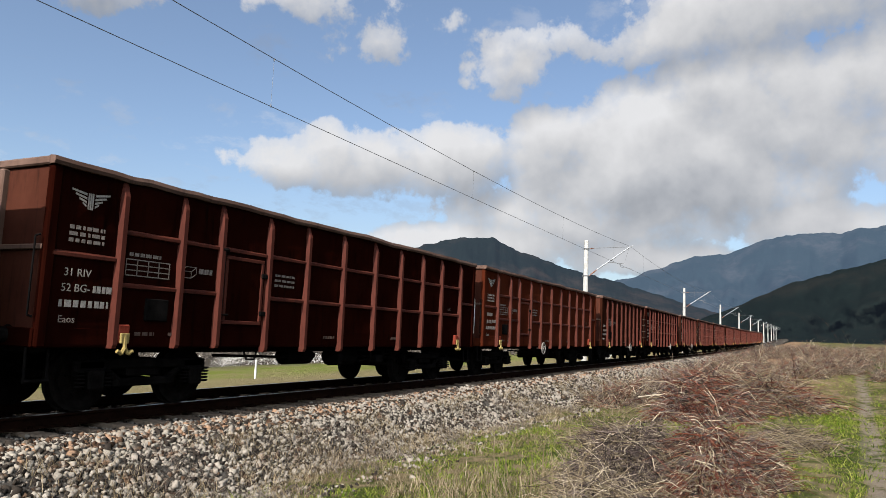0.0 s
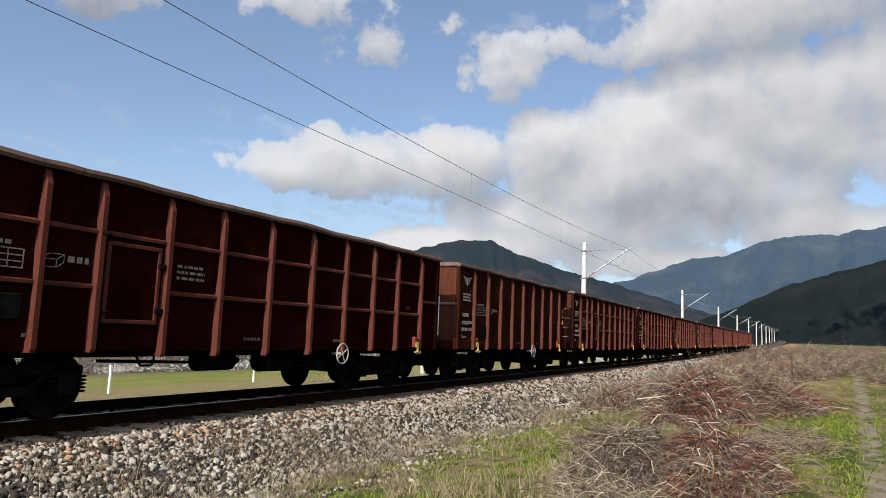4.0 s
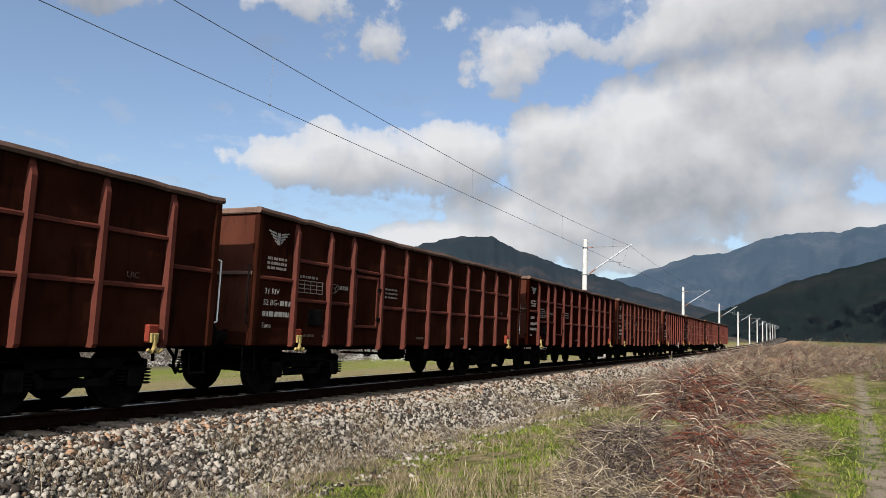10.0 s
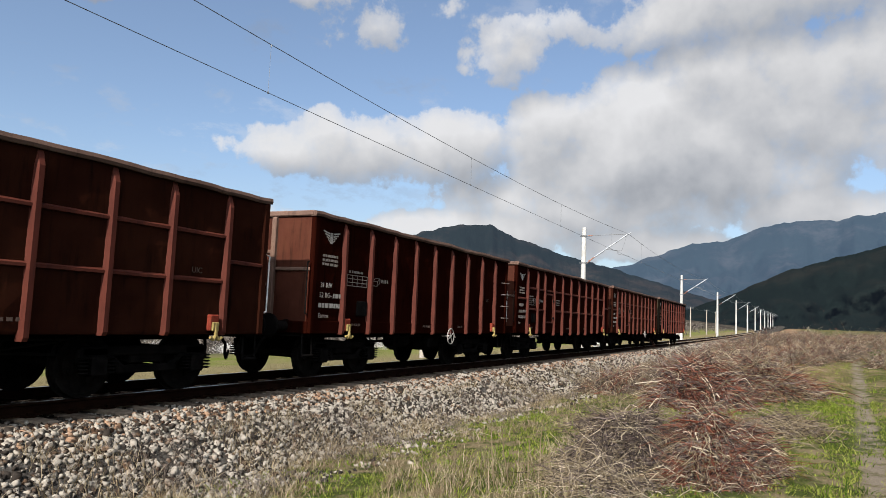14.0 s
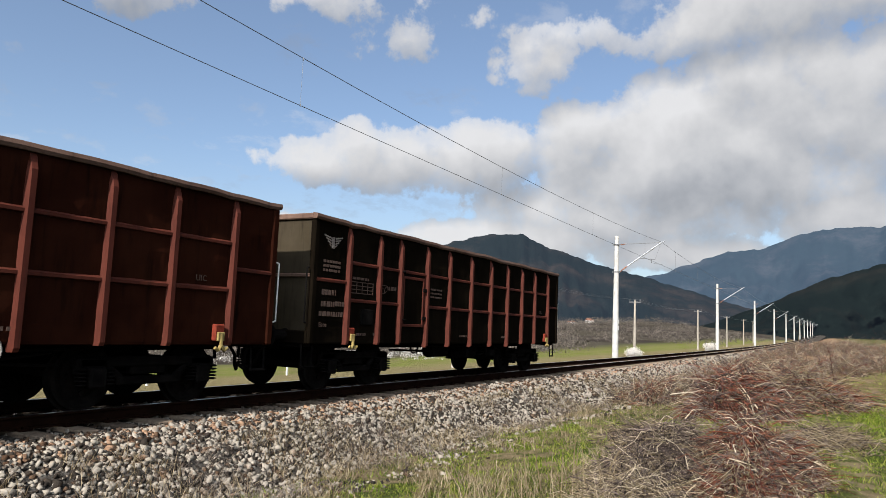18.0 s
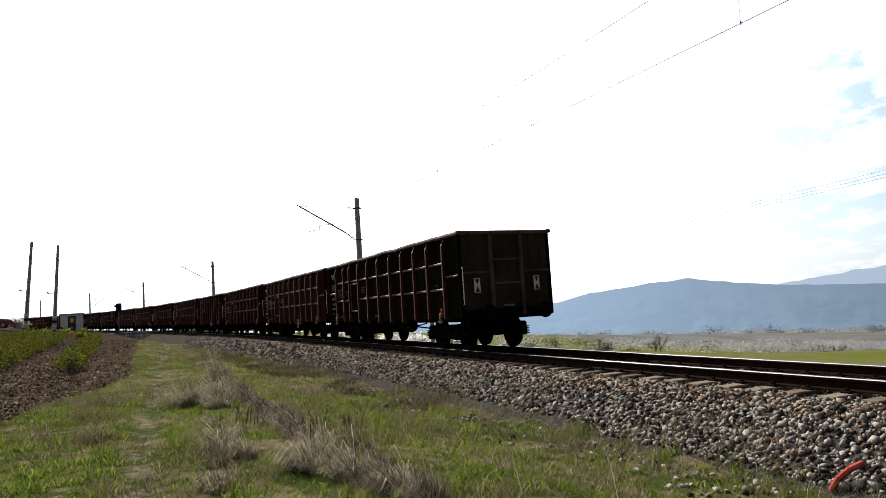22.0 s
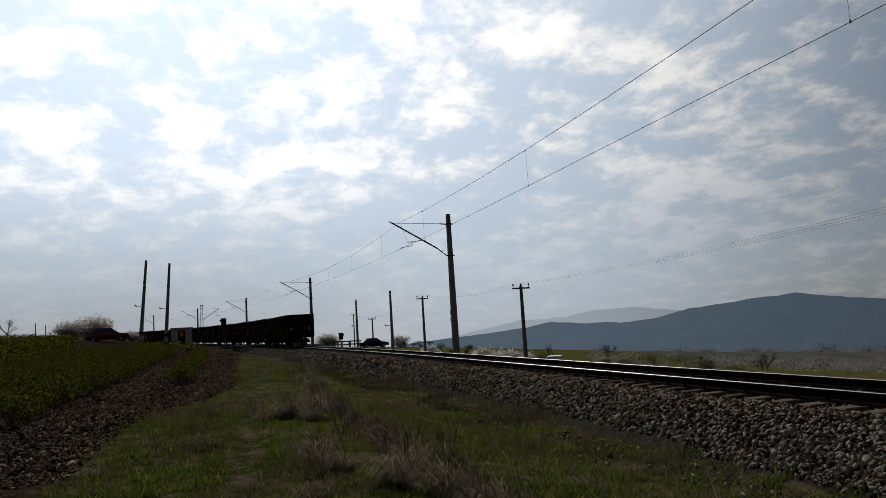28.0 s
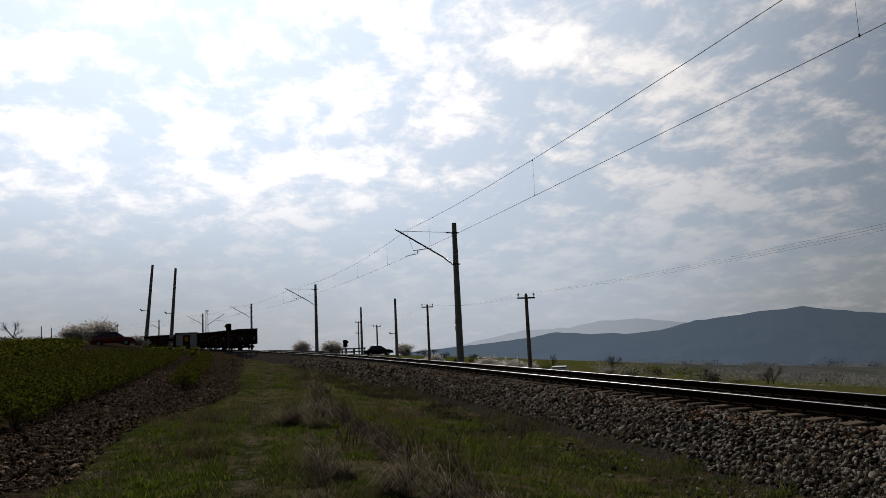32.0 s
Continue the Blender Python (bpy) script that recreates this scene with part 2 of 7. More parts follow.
M_LETTER = speckled("chalky_lettering", (0.095, 0.084, 0.074), (0.185, 0.170, 0.150), 30.0, 0.8, 0.0, 90.0, 0.1, 0.002)
M_GREYMARK = speckled("worn_white_marking", (0.055, 0.042, 0.036), (0.145, 0.125, 0.108), 40.0, 0.85, 0.0, 90.0, 0.1, 0.002)
M_YELLOW = speckled("chipped_yellow_paint", (0.085, 0.062, 0.022), (0.16, 0.12, 0.045), 12.0, 0.6, 0.0, 60.0, 0.2, 0.003)
M_PLATE = speckled("red_plate", (0.065, 0.011, 0.007), (0.1, 0.021, 0.012), 12.0, 0.7)
M_RAIL = speckled("rusty_rail_side", (0.0036, 0.0018, 0.0012), (0.01, 0.0044, 0.0026), 6.0, 0.8, 0.2, 70.0, 0.4, 0.004)
M_RAILTOP = speckled("polished_rail_head", (0.20, 0.19, 0.18), (0.32, 0.31, 0.30), 3.0, 0.30, 1.0, 30.0, 0.05, 0.001)
M_SPARE = speckled("rust_red_spare_rail", (0.01037, 0.003333, 0.001875), (0.0245, 0.007916, 0.004166), 5.0, 0.85, 0.0, 60.0, 0.5, 0.006)
M_SLEEPER = speckled("grey_brown_sleeper", (0.0378, 0.0285, 0.02142), (0.1008, 0.07695, 0.0561), 4.0, 0.85, 0.0, 40.0, 0.4, 0.01, vary=0.3, stain=(0.0567, 0.02565, 0.01326))
M_BED = speckled("ballast_gravel", (0.011, 0.0095, 0.008), (0.05, 0.045, 0.039), 14.0, 0.95, 0.0, 45.0, 1.0, 0.05, stain=(0.04, 0.021, 0.012))
M_STONE = speckled("crushed_limestone", (0.0165, 0.0135, 0.0110), (0.145, 0.127, 0.104), 9.0, 0.9, 0.0, 60.0, 0.4, 0.01, vary=0.5, island=1.15, stain=(0.080, 0.046, 0.026))
M_RUSTSTONE = speckled("rust_stained_stone", (0.030, 0.0175, 0.0110), (0.135, 0.084, 0.053), 9.0, 0.9, 0.0, 60.0, 0.4, 0.01, island=0.9)
M_DIM = speckled("faded_marking", (0.030, 0.018, 0.014), (0.065, 0.045, 0.036), 40.0, 0.85, 0.0, 90.0, 0.1, 0.002)
M_POLE = speckled("pale_spun_concrete", (0.1632, 0.1564, 0.1428), (0.2448, 0.2346, 0.2142), 2.0, 0.85, 0.0, 50.0, 0.2, 0.004, stain=(0.1292, 0.119, 0.102))
M_GALV = speckled("galvanised_steel", (0.1728, 0.1776, 0.1824), (0.2688, 0.2736, 0.2784), 8.0, 0.5, 0.5, 60.0, 0.1, 0.002)
M_DARKSTEEL = speckled("dark_steel", (0.04, 0.04, 0.04), (0.10, 0.10, 0.10), 8.0, 0.6, 0.3, 60.0, 0.1, 0.002)
M_WIRE = speckled("weathered_wire", (0.06, 0.058, 0.055), (0.10, 0.098, 0.092), 8.0, 0.55, 0.6)
M_INSUL = speckled("brown_porcelain", (0.10, 0.045, 0.03), (0.20, 0.09, 0.055), 10.0, 0.25)
M_WOOD = speckled("bleached_pole_wood", (0.105, 0.090, 0.072), (0.19, 0.168, 0.138), 4.0, 0.9, 0.0, 40.0, 0.4, 0.01)


def ground_mat():
    """Meadow: grass, dry thatch and bare wheel tracks, by where they lie."""
    m, n = material("meadow_ground", 0.95)
    p = n.put("ShaderNodeSeparateXYZ", {0: n.obj})
    x, y = p.outputs[0], p.outputs[1]
    big = n.noise(n.obj, 0.35, 5.0, 0.6)
    mid = n.noise(n.obj, 2.6, 5.0, 0.65)
    fin = n.noise(n.obj, 30.0, 4.0, 0.7)
    green = n.mix(fin, (0.009, 0.013, 0.004), (0.038, 0.046, 0.012))
    dry = n.mix(fin, (0.045, 0.033, 0.018), (0.13, 0.10, 0.060))
    thin_ = n.math("ADD", n.math("MULTIPLY", big, 0.5), n.math("MULTIPLY", mid, 0.5))
    col = n.mix(n.step(thin_, 0.45, 0.60), green, dry)
    # brown bank of old brush to the right
    bankf = n.math("MULTIPLY", n.step(n.math("ADD", x, n.math("MULTIPLY", mid, 12.0)), 22.0, 36.0), n.math("MULTIPLY", n.step(y, -3.5, 0.5), n.math("SUBTRACT", 1.0, n.step(y, 5.0, 9.0))))
    col = n.mix(n.math("MULTIPLY", bankf, 0.85), col, n.mix(fin, (0.065, 0.040, 0.024), (0.15, 0.100, 0.062)))
    soil = n.mix(n.step(n.noise(n.obj, 11.0, 5.0, 0.7), 0.35, 0.68), (0.011, 0.0078, 0.0058), (0.046, 0.031, 0.021))
    # ploughed strip and a worn footpath on the viewer's side
    wob = n.math("MULTIPLY", n.math("SUBTRACT", mid, 0.5), 0.9)
    yy = n.math("ADD", y, wob)
    edge_ = n.math("ADD", -2.05, n.math("MULTIPLY", n.math("SUBTRACT", 1.0, n.step(x, -28.0, -14.0)), 2.4))
    edge_ = n.math("ADD", edge_, n.math("MULTIPLY", n.math("SUBTRACT", 1.0, n.step(x, -70.0, -28.0)), 0.8))
    strip = n.math("SUBTRACT", 1.0, n.step(n.math("SUBTRACT", yy, edge_), -0.3, 0.3))
    strip = n.math("MULTIPLY", strip, n.math("MULTIPLY", n.step(y, -16.0, -13.0), n.math("SUBTRACT", 1.0, n.step(x, -4.0, 2.0))))
    col = n.mix(n.math("MULTIPLY", strip, 0.95), col, soil)
    yc = n.math("SUBTRACT", 0.12, n.math("MULTIPLY", n.step(x, -2.0, 8.0), 0.85))
    yc = n.math("SUBTRACT", yc, n.math("MULTIPLY", n.math("MAXIMUM", n.math("SUBTRACT", x, 8.0), 0.0), 0.06))
    yc = n.math("ADD", yc, n.math("MULTIPLY", n.math("MAXIMUM", n.math("SUBTRACT", -9.0, x), 0.0), 0.06))
    d = n.math("ABSOLUTE", n.math("SUBTRACT", n.math("ADD", y, n.math("MULTIPLY", wob, 0.5)), yc))
    rut = n.math("SUBTRACT", 1.0, n.step(d, 0.03, 0.28))
    col = n.mix(n.math("MULTIPLY", rut, n.step(n.math("ADD", mid, n.math("MULTIPLY", n.step(x, 0.0, 6.0), 0.10)), 0.46, 0.66)), col, n.mix(fin, (0.040, 0.032, 0.023), (0.15, 0.122, 0.095)))
    # bare earth lip along the foot of the bank
    lip = n.math("SUBTRACT", 1.0, n.step(n.math("ABSOLUTE", n.math("SUBTRACT", n.math("ADD", y, n.math("MULTIPLY", wob, 0.25)), 2.52)), 0.05, 0.22))
    lip = n.math("MULTIPLY", lip, n.math("MULTIPLY", n.step(x, -30.0, -20.0), n.math("SUBTRACT", 1.0, n.step(x, -4.0, -2.0))))
    col = n.mix(n.math("MULTIPLY", lip, 0.9), col, n.mix(fin, (0.022, 0.013, 0.009), (0.075, 0.045, 0.032)))
    # fields across the line
    yb = n.math("ADD", y, n.math("MULTIPLY", n.math("SUBTRACT", big, 0.5), 9.0))
    tan_ = n.mix(fin, (0.050, 0.043, 0.020), (0.115, 0.092, 0.050))
    lush = n.mix(n.math("ADD", n.math("MULTIPLY", big, 0.6), n.math("MULTIPLY", fin, 0.4)), (0.040, 0.052, 0.009), (0.072, 0.084, 0.015))
    lush = n.mix(n.math("MULTIPLY", n.step(n.math("ADD", n.math("MULTIPLY", mid, 0.5), n.math("MULTIPLY", big, 0.5)), 0.42, 0.58), 0.80), lush, tan_)
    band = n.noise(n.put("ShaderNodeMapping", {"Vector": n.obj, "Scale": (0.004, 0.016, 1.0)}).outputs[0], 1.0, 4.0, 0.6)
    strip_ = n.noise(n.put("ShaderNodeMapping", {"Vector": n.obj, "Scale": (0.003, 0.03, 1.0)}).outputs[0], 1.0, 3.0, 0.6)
    # far valley fields: the distance haze is put into this paler base colour
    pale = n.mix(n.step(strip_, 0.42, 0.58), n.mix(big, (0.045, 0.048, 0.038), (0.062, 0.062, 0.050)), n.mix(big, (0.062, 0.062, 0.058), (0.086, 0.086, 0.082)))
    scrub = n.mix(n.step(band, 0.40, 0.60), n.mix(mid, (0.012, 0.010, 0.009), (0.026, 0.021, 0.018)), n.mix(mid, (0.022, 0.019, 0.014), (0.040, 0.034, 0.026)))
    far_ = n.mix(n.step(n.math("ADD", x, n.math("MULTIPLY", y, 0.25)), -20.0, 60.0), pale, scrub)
    col = n.mix(n.step(yb, 11.0, 13.5), col, tan_)
    edge = n.math("SUBTRACT", yb, n.math("MULTIPLY", n.step(x, -6.0, 6.0), 5.0))
    col = n.mix(n.step(edge, 15.0, 20.0), col, lush)
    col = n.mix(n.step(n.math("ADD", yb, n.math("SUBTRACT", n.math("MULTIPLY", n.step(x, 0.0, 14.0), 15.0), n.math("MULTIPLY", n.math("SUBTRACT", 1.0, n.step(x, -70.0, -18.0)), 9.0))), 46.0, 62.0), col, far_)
    n.wire(col, n.bsdf.inputs["Base Color"])
    bump(n, n.math("ADD", fin, mid), 0.8, 0.06)
    return m


M_GROUND = ground_mat()


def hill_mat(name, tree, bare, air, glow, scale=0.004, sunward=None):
    """Far wooded slope, valley haze put in as emission; sunward: the haze brightens between two headings, by a factor.
    """
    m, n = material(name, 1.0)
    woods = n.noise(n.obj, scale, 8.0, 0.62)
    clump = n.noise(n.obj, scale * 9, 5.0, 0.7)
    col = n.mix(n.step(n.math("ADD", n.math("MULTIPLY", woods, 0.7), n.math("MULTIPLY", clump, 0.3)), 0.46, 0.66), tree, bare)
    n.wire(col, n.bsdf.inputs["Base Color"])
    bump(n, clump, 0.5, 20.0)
    # bluish distance haze, as emission of the slope itself
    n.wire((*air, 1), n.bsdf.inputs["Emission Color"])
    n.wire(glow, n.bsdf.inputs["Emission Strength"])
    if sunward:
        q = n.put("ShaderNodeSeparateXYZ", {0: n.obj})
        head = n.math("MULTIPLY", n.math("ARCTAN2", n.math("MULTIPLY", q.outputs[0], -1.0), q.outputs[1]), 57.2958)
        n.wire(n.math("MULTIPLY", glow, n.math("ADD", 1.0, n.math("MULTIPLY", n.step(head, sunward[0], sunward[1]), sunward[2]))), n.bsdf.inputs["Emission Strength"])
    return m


# dark spur: its cloud shadow is put into the base colour
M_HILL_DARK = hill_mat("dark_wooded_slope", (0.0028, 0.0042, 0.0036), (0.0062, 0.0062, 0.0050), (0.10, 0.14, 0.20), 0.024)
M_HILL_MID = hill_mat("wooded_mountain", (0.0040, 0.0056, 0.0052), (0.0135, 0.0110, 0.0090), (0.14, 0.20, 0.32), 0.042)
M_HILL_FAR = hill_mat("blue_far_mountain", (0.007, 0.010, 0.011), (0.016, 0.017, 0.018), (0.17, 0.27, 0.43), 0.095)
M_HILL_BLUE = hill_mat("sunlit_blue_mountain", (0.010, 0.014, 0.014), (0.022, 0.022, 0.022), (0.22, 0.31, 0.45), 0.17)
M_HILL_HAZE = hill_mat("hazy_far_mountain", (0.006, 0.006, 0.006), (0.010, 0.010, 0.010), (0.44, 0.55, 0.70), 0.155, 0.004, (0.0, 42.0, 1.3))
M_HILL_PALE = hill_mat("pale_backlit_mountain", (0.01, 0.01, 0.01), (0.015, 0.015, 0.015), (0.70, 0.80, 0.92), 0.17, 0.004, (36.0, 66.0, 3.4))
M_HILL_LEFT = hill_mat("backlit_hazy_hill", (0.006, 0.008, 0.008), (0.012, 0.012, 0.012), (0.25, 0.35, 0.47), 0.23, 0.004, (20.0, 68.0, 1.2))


def leaf_mat(name, a, b, c, through=0.35):
    """Blades and leaves: each island its own tint, light shines through."""
    m, n = material(name, 0.7)
    r = n.geo.outputs["Random Per Island"]
    col = n.ramp(r, [(0.0, a), (0.5, b), (1.0, c)])
    n.wire(col, n.bsdf.inputs["Base Color"])
    tr = n.put("ShaderNodeBsdfTranslucent", {0: col})
    mx = n.put("ShaderNodeMixShader", {0: through, 1: n.bsdf.outputs[0], 2: tr.outputs[0]})
    out = [q for q in m.node_tree.nodes if q.type == "OUTPUT_MATERIAL"][0]
    n.wire(mx.outputs[0], out.inputs[0])
    return m


M_LUSH = leaf_mat("bright_new_grass", (0.025, 0.046, 0.005), (0.072, 0.102, 0.011), (0.118, 0.142, 0.022), 0.42)
M_CHIP = speckled("soil_and_bark_chips", (0.016, 0.0105, 0.0075), (0.135, 0.096, 0.070), 9.0, 0.95, 0.0, 60.0, 0.4, 0.01, island=1.5)
M_GRASS = leaf_mat("fresh_grass", (0.018, 0.031, 0.004), (0.070, 0.090, 0.014), (0.160, 0.160, 0.036), 0.40)
M_THATCH = leaf_mat("dry_grass", (0.045, 0.032, 0.017), (0.105, 0.080, 0.046), (0.195, 0.158, 0.106), 0.2)
M_STRAW = leaf_mat("bleached_straw", (0.085, 0.065, 0.043), (0.195, 0.158, 0.110), (0.35, 0.295, 0.220), 0.3)
M_BRUSH = leaf_mat("dead_bramble", (0.009, 0.007, 0.006), (0.040, 0.029, 0.025), (0.110, 0.085, 0.072), 0.0)
M_REDBRUSH = leaf_mat("red_bramble_cane", (0.018, 0.006, 0.005), (0.068, 0.022, 0.013), (0.125, 0.052, 0.032), 0.0)
M_WEED = leaf_mat("grey_dead_weed", (0.0245, 0.0196, 0.0154), (0.0595, 0.0476, 0.0385), (0.112, 0.091, 0.07), 0.0)
M_CROP = leaf_mat("currant_leaf", (0.006, 0.009, 0.002), (0.024, 0.030, 0.005), (0.15, 0.142, 0.021), 0.38)
M_BLOSSOM = leaf_mat("white_blossom", (0.1658, 0.153, 0.1339), (0.2677, 0.2486, 0.2231), (0.357, 0.3379, 0.3124), 0.3)
M_BLOOM = leaf_mat("dense_white_blossom", (0.26, 0.23, 0.20), (0.46, 0.43, 0.39), (0.70, 0.67, 0.63), 0.5)
M_TWIG = speckled("grey_bark", (0.045, 0.035, 0.028), (0.11, 0.088, 0.07), 6.0, 0.9, 0.0, 40.0, 0.4, 0.01)
M_HEDGE = leaf_mat("leafless_hedge", (0.0224, 0.0192, 0.016), (0.048, 0.04, 0.0328), (0.08, 0.068, 0.056), 0.0)
M_CARRED = speckled("red_car_paint", (0.11, 0.007, 0.006), (0.15, 0.010, 0.008), 2.0, 0.3)
M_CARDARK = speckled("dark_green_car_paint", (0.006, 0.01, 0.0075), (0.009, 0.014, 0.0105), 2.0, 0.5)
M_CARWHITE = speckled("white_car_paint", (0.62, 0.62, 0.61), (0.72, 0.72, 0.71), 2.0, 0.3)
M_GLASS = speckled("dark_car_glass", (0.02, 0.025, 0.03), (0.03, 0.035, 0.04), 2.0, 0.08)
M_RUBBER = speckled("tyre_rubber", (0.012, 0.012, 0.012), (0.03, 0.03, 0.03), 12.0, 0.85)
M_HUT = speckled("pale_hut_render", (0.33, 0.3225, 0.3), (0.51, 0.495, 0.45), 2.0, 0.85, stain=(0.255, 0.2325, 0.21))
M_SIGN = speckled("orange_warning_sign", (0.60, 0.22, 0.03), (0.72, 0.30, 0.05), 6.0, 0.6)
M_SIGBODY = speckled("cream_signal_housing", (0.30, 0.29, 0.24), (0.44, 0.42, 0.36), 5.0, 0.7, stain=(0.22, 0.20, 0.16))
M_BLACK = speckled("matt_black_hood", (0.006, 0.006, 0.006), (0.014, 0.014, 0.014), 8.0, 0.6)
M_BOXGREY = speckled("grey_cable_box", (0.0175, 0.0182, 0.0175), (0.042, 0.042, 0.04025), 6.0, 0.7)
M_BLUE = speckled("blue_beehive_paint", (0.035, 0.14, 0.24), (0.070, 0.20, 0.30), 6.0, 0.7)
M_CONC = speckled("rough_concrete", (0.17, 0.16, 0.14), (0.29, 0.27, 0.24), 4.0, 0.9, 0.0, 40.0, 0.4, 0.01)
M_ROADTOP = speckled("worn_asphalt", (0.07, 0.068, 0.066), (0.16, 0.155, 0.15), 3.0, 0.9, 0.0, 40.0, 0.4, 0.01)
M_RAG = speckled("faded_red_hose", (0.15, 0.024, 0.018), (0.23, 0.045, 0.032), 9.0, 0.7)
M_ROOF = speckled("clay_roof", (0.1, 0.045, 0.03), (0.16, 0.075, 0.05), 3.0, 0.9)
M_HOUSE = speckled("pale_house_wall", (0.2025, 0.1935, 0.18), (0.2925, 0.2835, 0.2655), 3.0, 0.9)

# ---- shapes ----
def part(name, bm, mat, parent=None, label=""):
    me = bpy.data.meshes.new(name)
    bm.to_mesh(me)
    bm.free()
    me.materials.append(mat)
    ob = new(name, me)
    if parent is not None:
        ob.parent = parent
    if label:
        tagged(ob, label)
    return ob


def piece(name, me, parent, m):
    ob = new(name, me)
    ob.parent = parent
    ob.matrix_local = m
    return ob


def mesh_of(bm, name, mat):
    me = bpy.data.meshes.new(name)
    bm.to_mesh(me)
    bm.free()
    me.materials.append(mat)
    return me


def thing(name, m, label, category, group="", kind=""):
    ob = new(name)
    ob.empty_display_size = 0.3
    ob.matrix_world = m
    return tagged(ob, label, category, group, kind)


def box(bm, x0, x1, y0, y1, z0, z1, bevel=0.0):
    vs = bmesh.ops.create_cube(bm, size=1.0)["verts"]
    for v in vs:
        v.co = ((x0 + x1) / 2 + v.co.x * (x1 - x0), (y0 + y1) / 2 + v.co.y * (y1 - y0), (z0 + z1) / 2 + v.co.z * (z1 - z0))
    if bevel:
        bmesh.ops.bevel(bm, geom=list({e for v in vs for e in v.link_edges}), offset=bevel, segments=1, affect="EDGES")


def boxes(*rows, bevel=0.0):
    bm = bmesh.new()
    for r in rows:
        box(bm, *r, bevel=bevel)
    return bm


def rod(bm, a, b, r0, r1=None, n=8):
    """A round bar from a to b."""
    a, b = Vector(a), Vector(b)
    r1 = r0 if r1 is None else r1
    q = (b - a).to_track_quat("Z", "Y").to_matrix()
    rings = [[bm.verts.new(c + q @ Vector((r * math.cos(2 * math.pi * i / n), r * math.sin(2 * math.pi * i / n), 0))) for i in range(n)] for c, r in ((a, r0), (b, r1))]
    for i in range(n):
        bm.faces.new((rings[0][i], rings[0][(i + 1) % n], rings[1][(i + 1) % n], rings[1][i]))
    bm.faces.new(rings[0][::-1])
    bm.faces.new(rings[1])


def rods(*rows, n=8):
    bm = bmesh.new()
    for r in rows:
        rod(bm, *r, n=n)
    return bm


def tube(bm, pts, r, n=6):
    for a, b in zip(pts, pts[1:]):
        rod(bm, a, b, r, n=n)


def lathe(bm, axis_at, axis, profile, n=16):
    """A turned body: profile rows are (distance along axis, radius)."""
    q = Vector(axis).to_track_quat("Z", "Y").to_matrix()
    rings = []
    for d, r in profile:
        rings.append([bm.verts.new(Vector(axis_at) + q @ Vector((r * math.cos(2 * math.pi * i / n), r * math.sin(2 * math.pi * i / n), d))) for i in range(n)])
    for a, b in zip(rings, rings[1:]):
        for i in range(n):
            bm.faces.new((a[i], a[(i + 1) % n], b[(i + 1) % n], b[i]))
    bm.faces.new(rings[0][::-1])
    bm.faces.new(rings[-1])


def soup(name, verts, faces, mat, label="", category="", kind="stuff", smooth=False):
    me = bpy.data.meshes.new(name)
    me.from_pydata(verts, [], faces)
    me.materials.append(mat)
    if smooth:
        me.shade_smooth()
    ob = new(name, me)
    return tagged(ob, label, category, "", kind)


# ---- the line: straight past the viewer and away, bending off to the other hand, in a shallow dip ----
MID_Y, BEND_R, BEND_S = 9.81, 555.0, -25.0


def rise(s):
    a, k = abs(s), 3.5e-5 if s < 0 else 2.9e-5
    return k * a * a if a < 250 else k * (62500 + 500 * (a - 250))


def line_at(s, off=0.0):
    """A point beside the centre line (off to the far side), and the heading, at s metres along."""
    if s < BEND_S:
        f = (BEND_S - s) / BEND_R
        x, y, turn = BEND_S - BEND_R * math.sin(f), MID_Y - BEND_R * (1 - math.cos(f)), f
    else:
        x, y, turn = s, MID_Y, 0.0
    return Vector((x - off * math.sin(turn), y + off * math.cos(turn), rise(s))), turn


def on_line(s, off=0.0, up=0.0):
    p, turn = line_at(s, off)
    return pose(p.x, p.y, p.z + up, 0, 0, math.degrees(turn))


def ease(v, lo, hi):
    t = min(1.0, max(0.0, (v - lo) / (hi - lo)))
    return t * t * (3 - 2 * t)


PROFILE = [(-400, 3.0), (-60, 0.1), (-13.5, -0.22), (-10.3, -0.30), (-8.6, -0.34), (-7.42, -0.40), (-7.2, -0.52), (-6.0, -0.64), (-4.2, -0.86), (-3.3, -0.92), (-2.4, -0.75), (2.4, -0.75), (3.6, -0.85), (5.5, -0.78), (10, -1.0), (30, -2.2), (100, -7.8), (400, -28), (1000, -64), (4200, -262)]


def across(d):
    for (a, za), (b, zb) in zip(PROFILE, PROFILE[1:]):
        if d <= b:
            t = max(0.0, (d - a) / (b - a))
            return za + (zb - za) * t
    return PROFILE[-1][1]


def line_offset(x, y):
    """Distance from the centre line (positive: the far side) and the place along it."""
    if x < BEND_S:
        cx, cy = BEND_S, MID_Y - BEND_R
        r = math.hypot(x - cx, y - cy)
        if y > cy:
            return r - BEND_R, BEND_S - BEND_R * math.atan2(BEND_S - x, y - cy)
        return -400.0, -600.0
    return y - MID_Y, x


def path_y(x):
    """The middle of the worn footpath."""
    return 0.12 - 0.85 * ease(x, -2, 8) - 0.06 * max(0.0, x - 8) + 0.06 * max(0.0, -9 - x)


def soil_edge(x):
    """Where the ploughed strip meets the grass."""
    return -2.05 + 2.4 * ease(-x, 14, 28) + 0.8 * ease(-x, 28, 70)


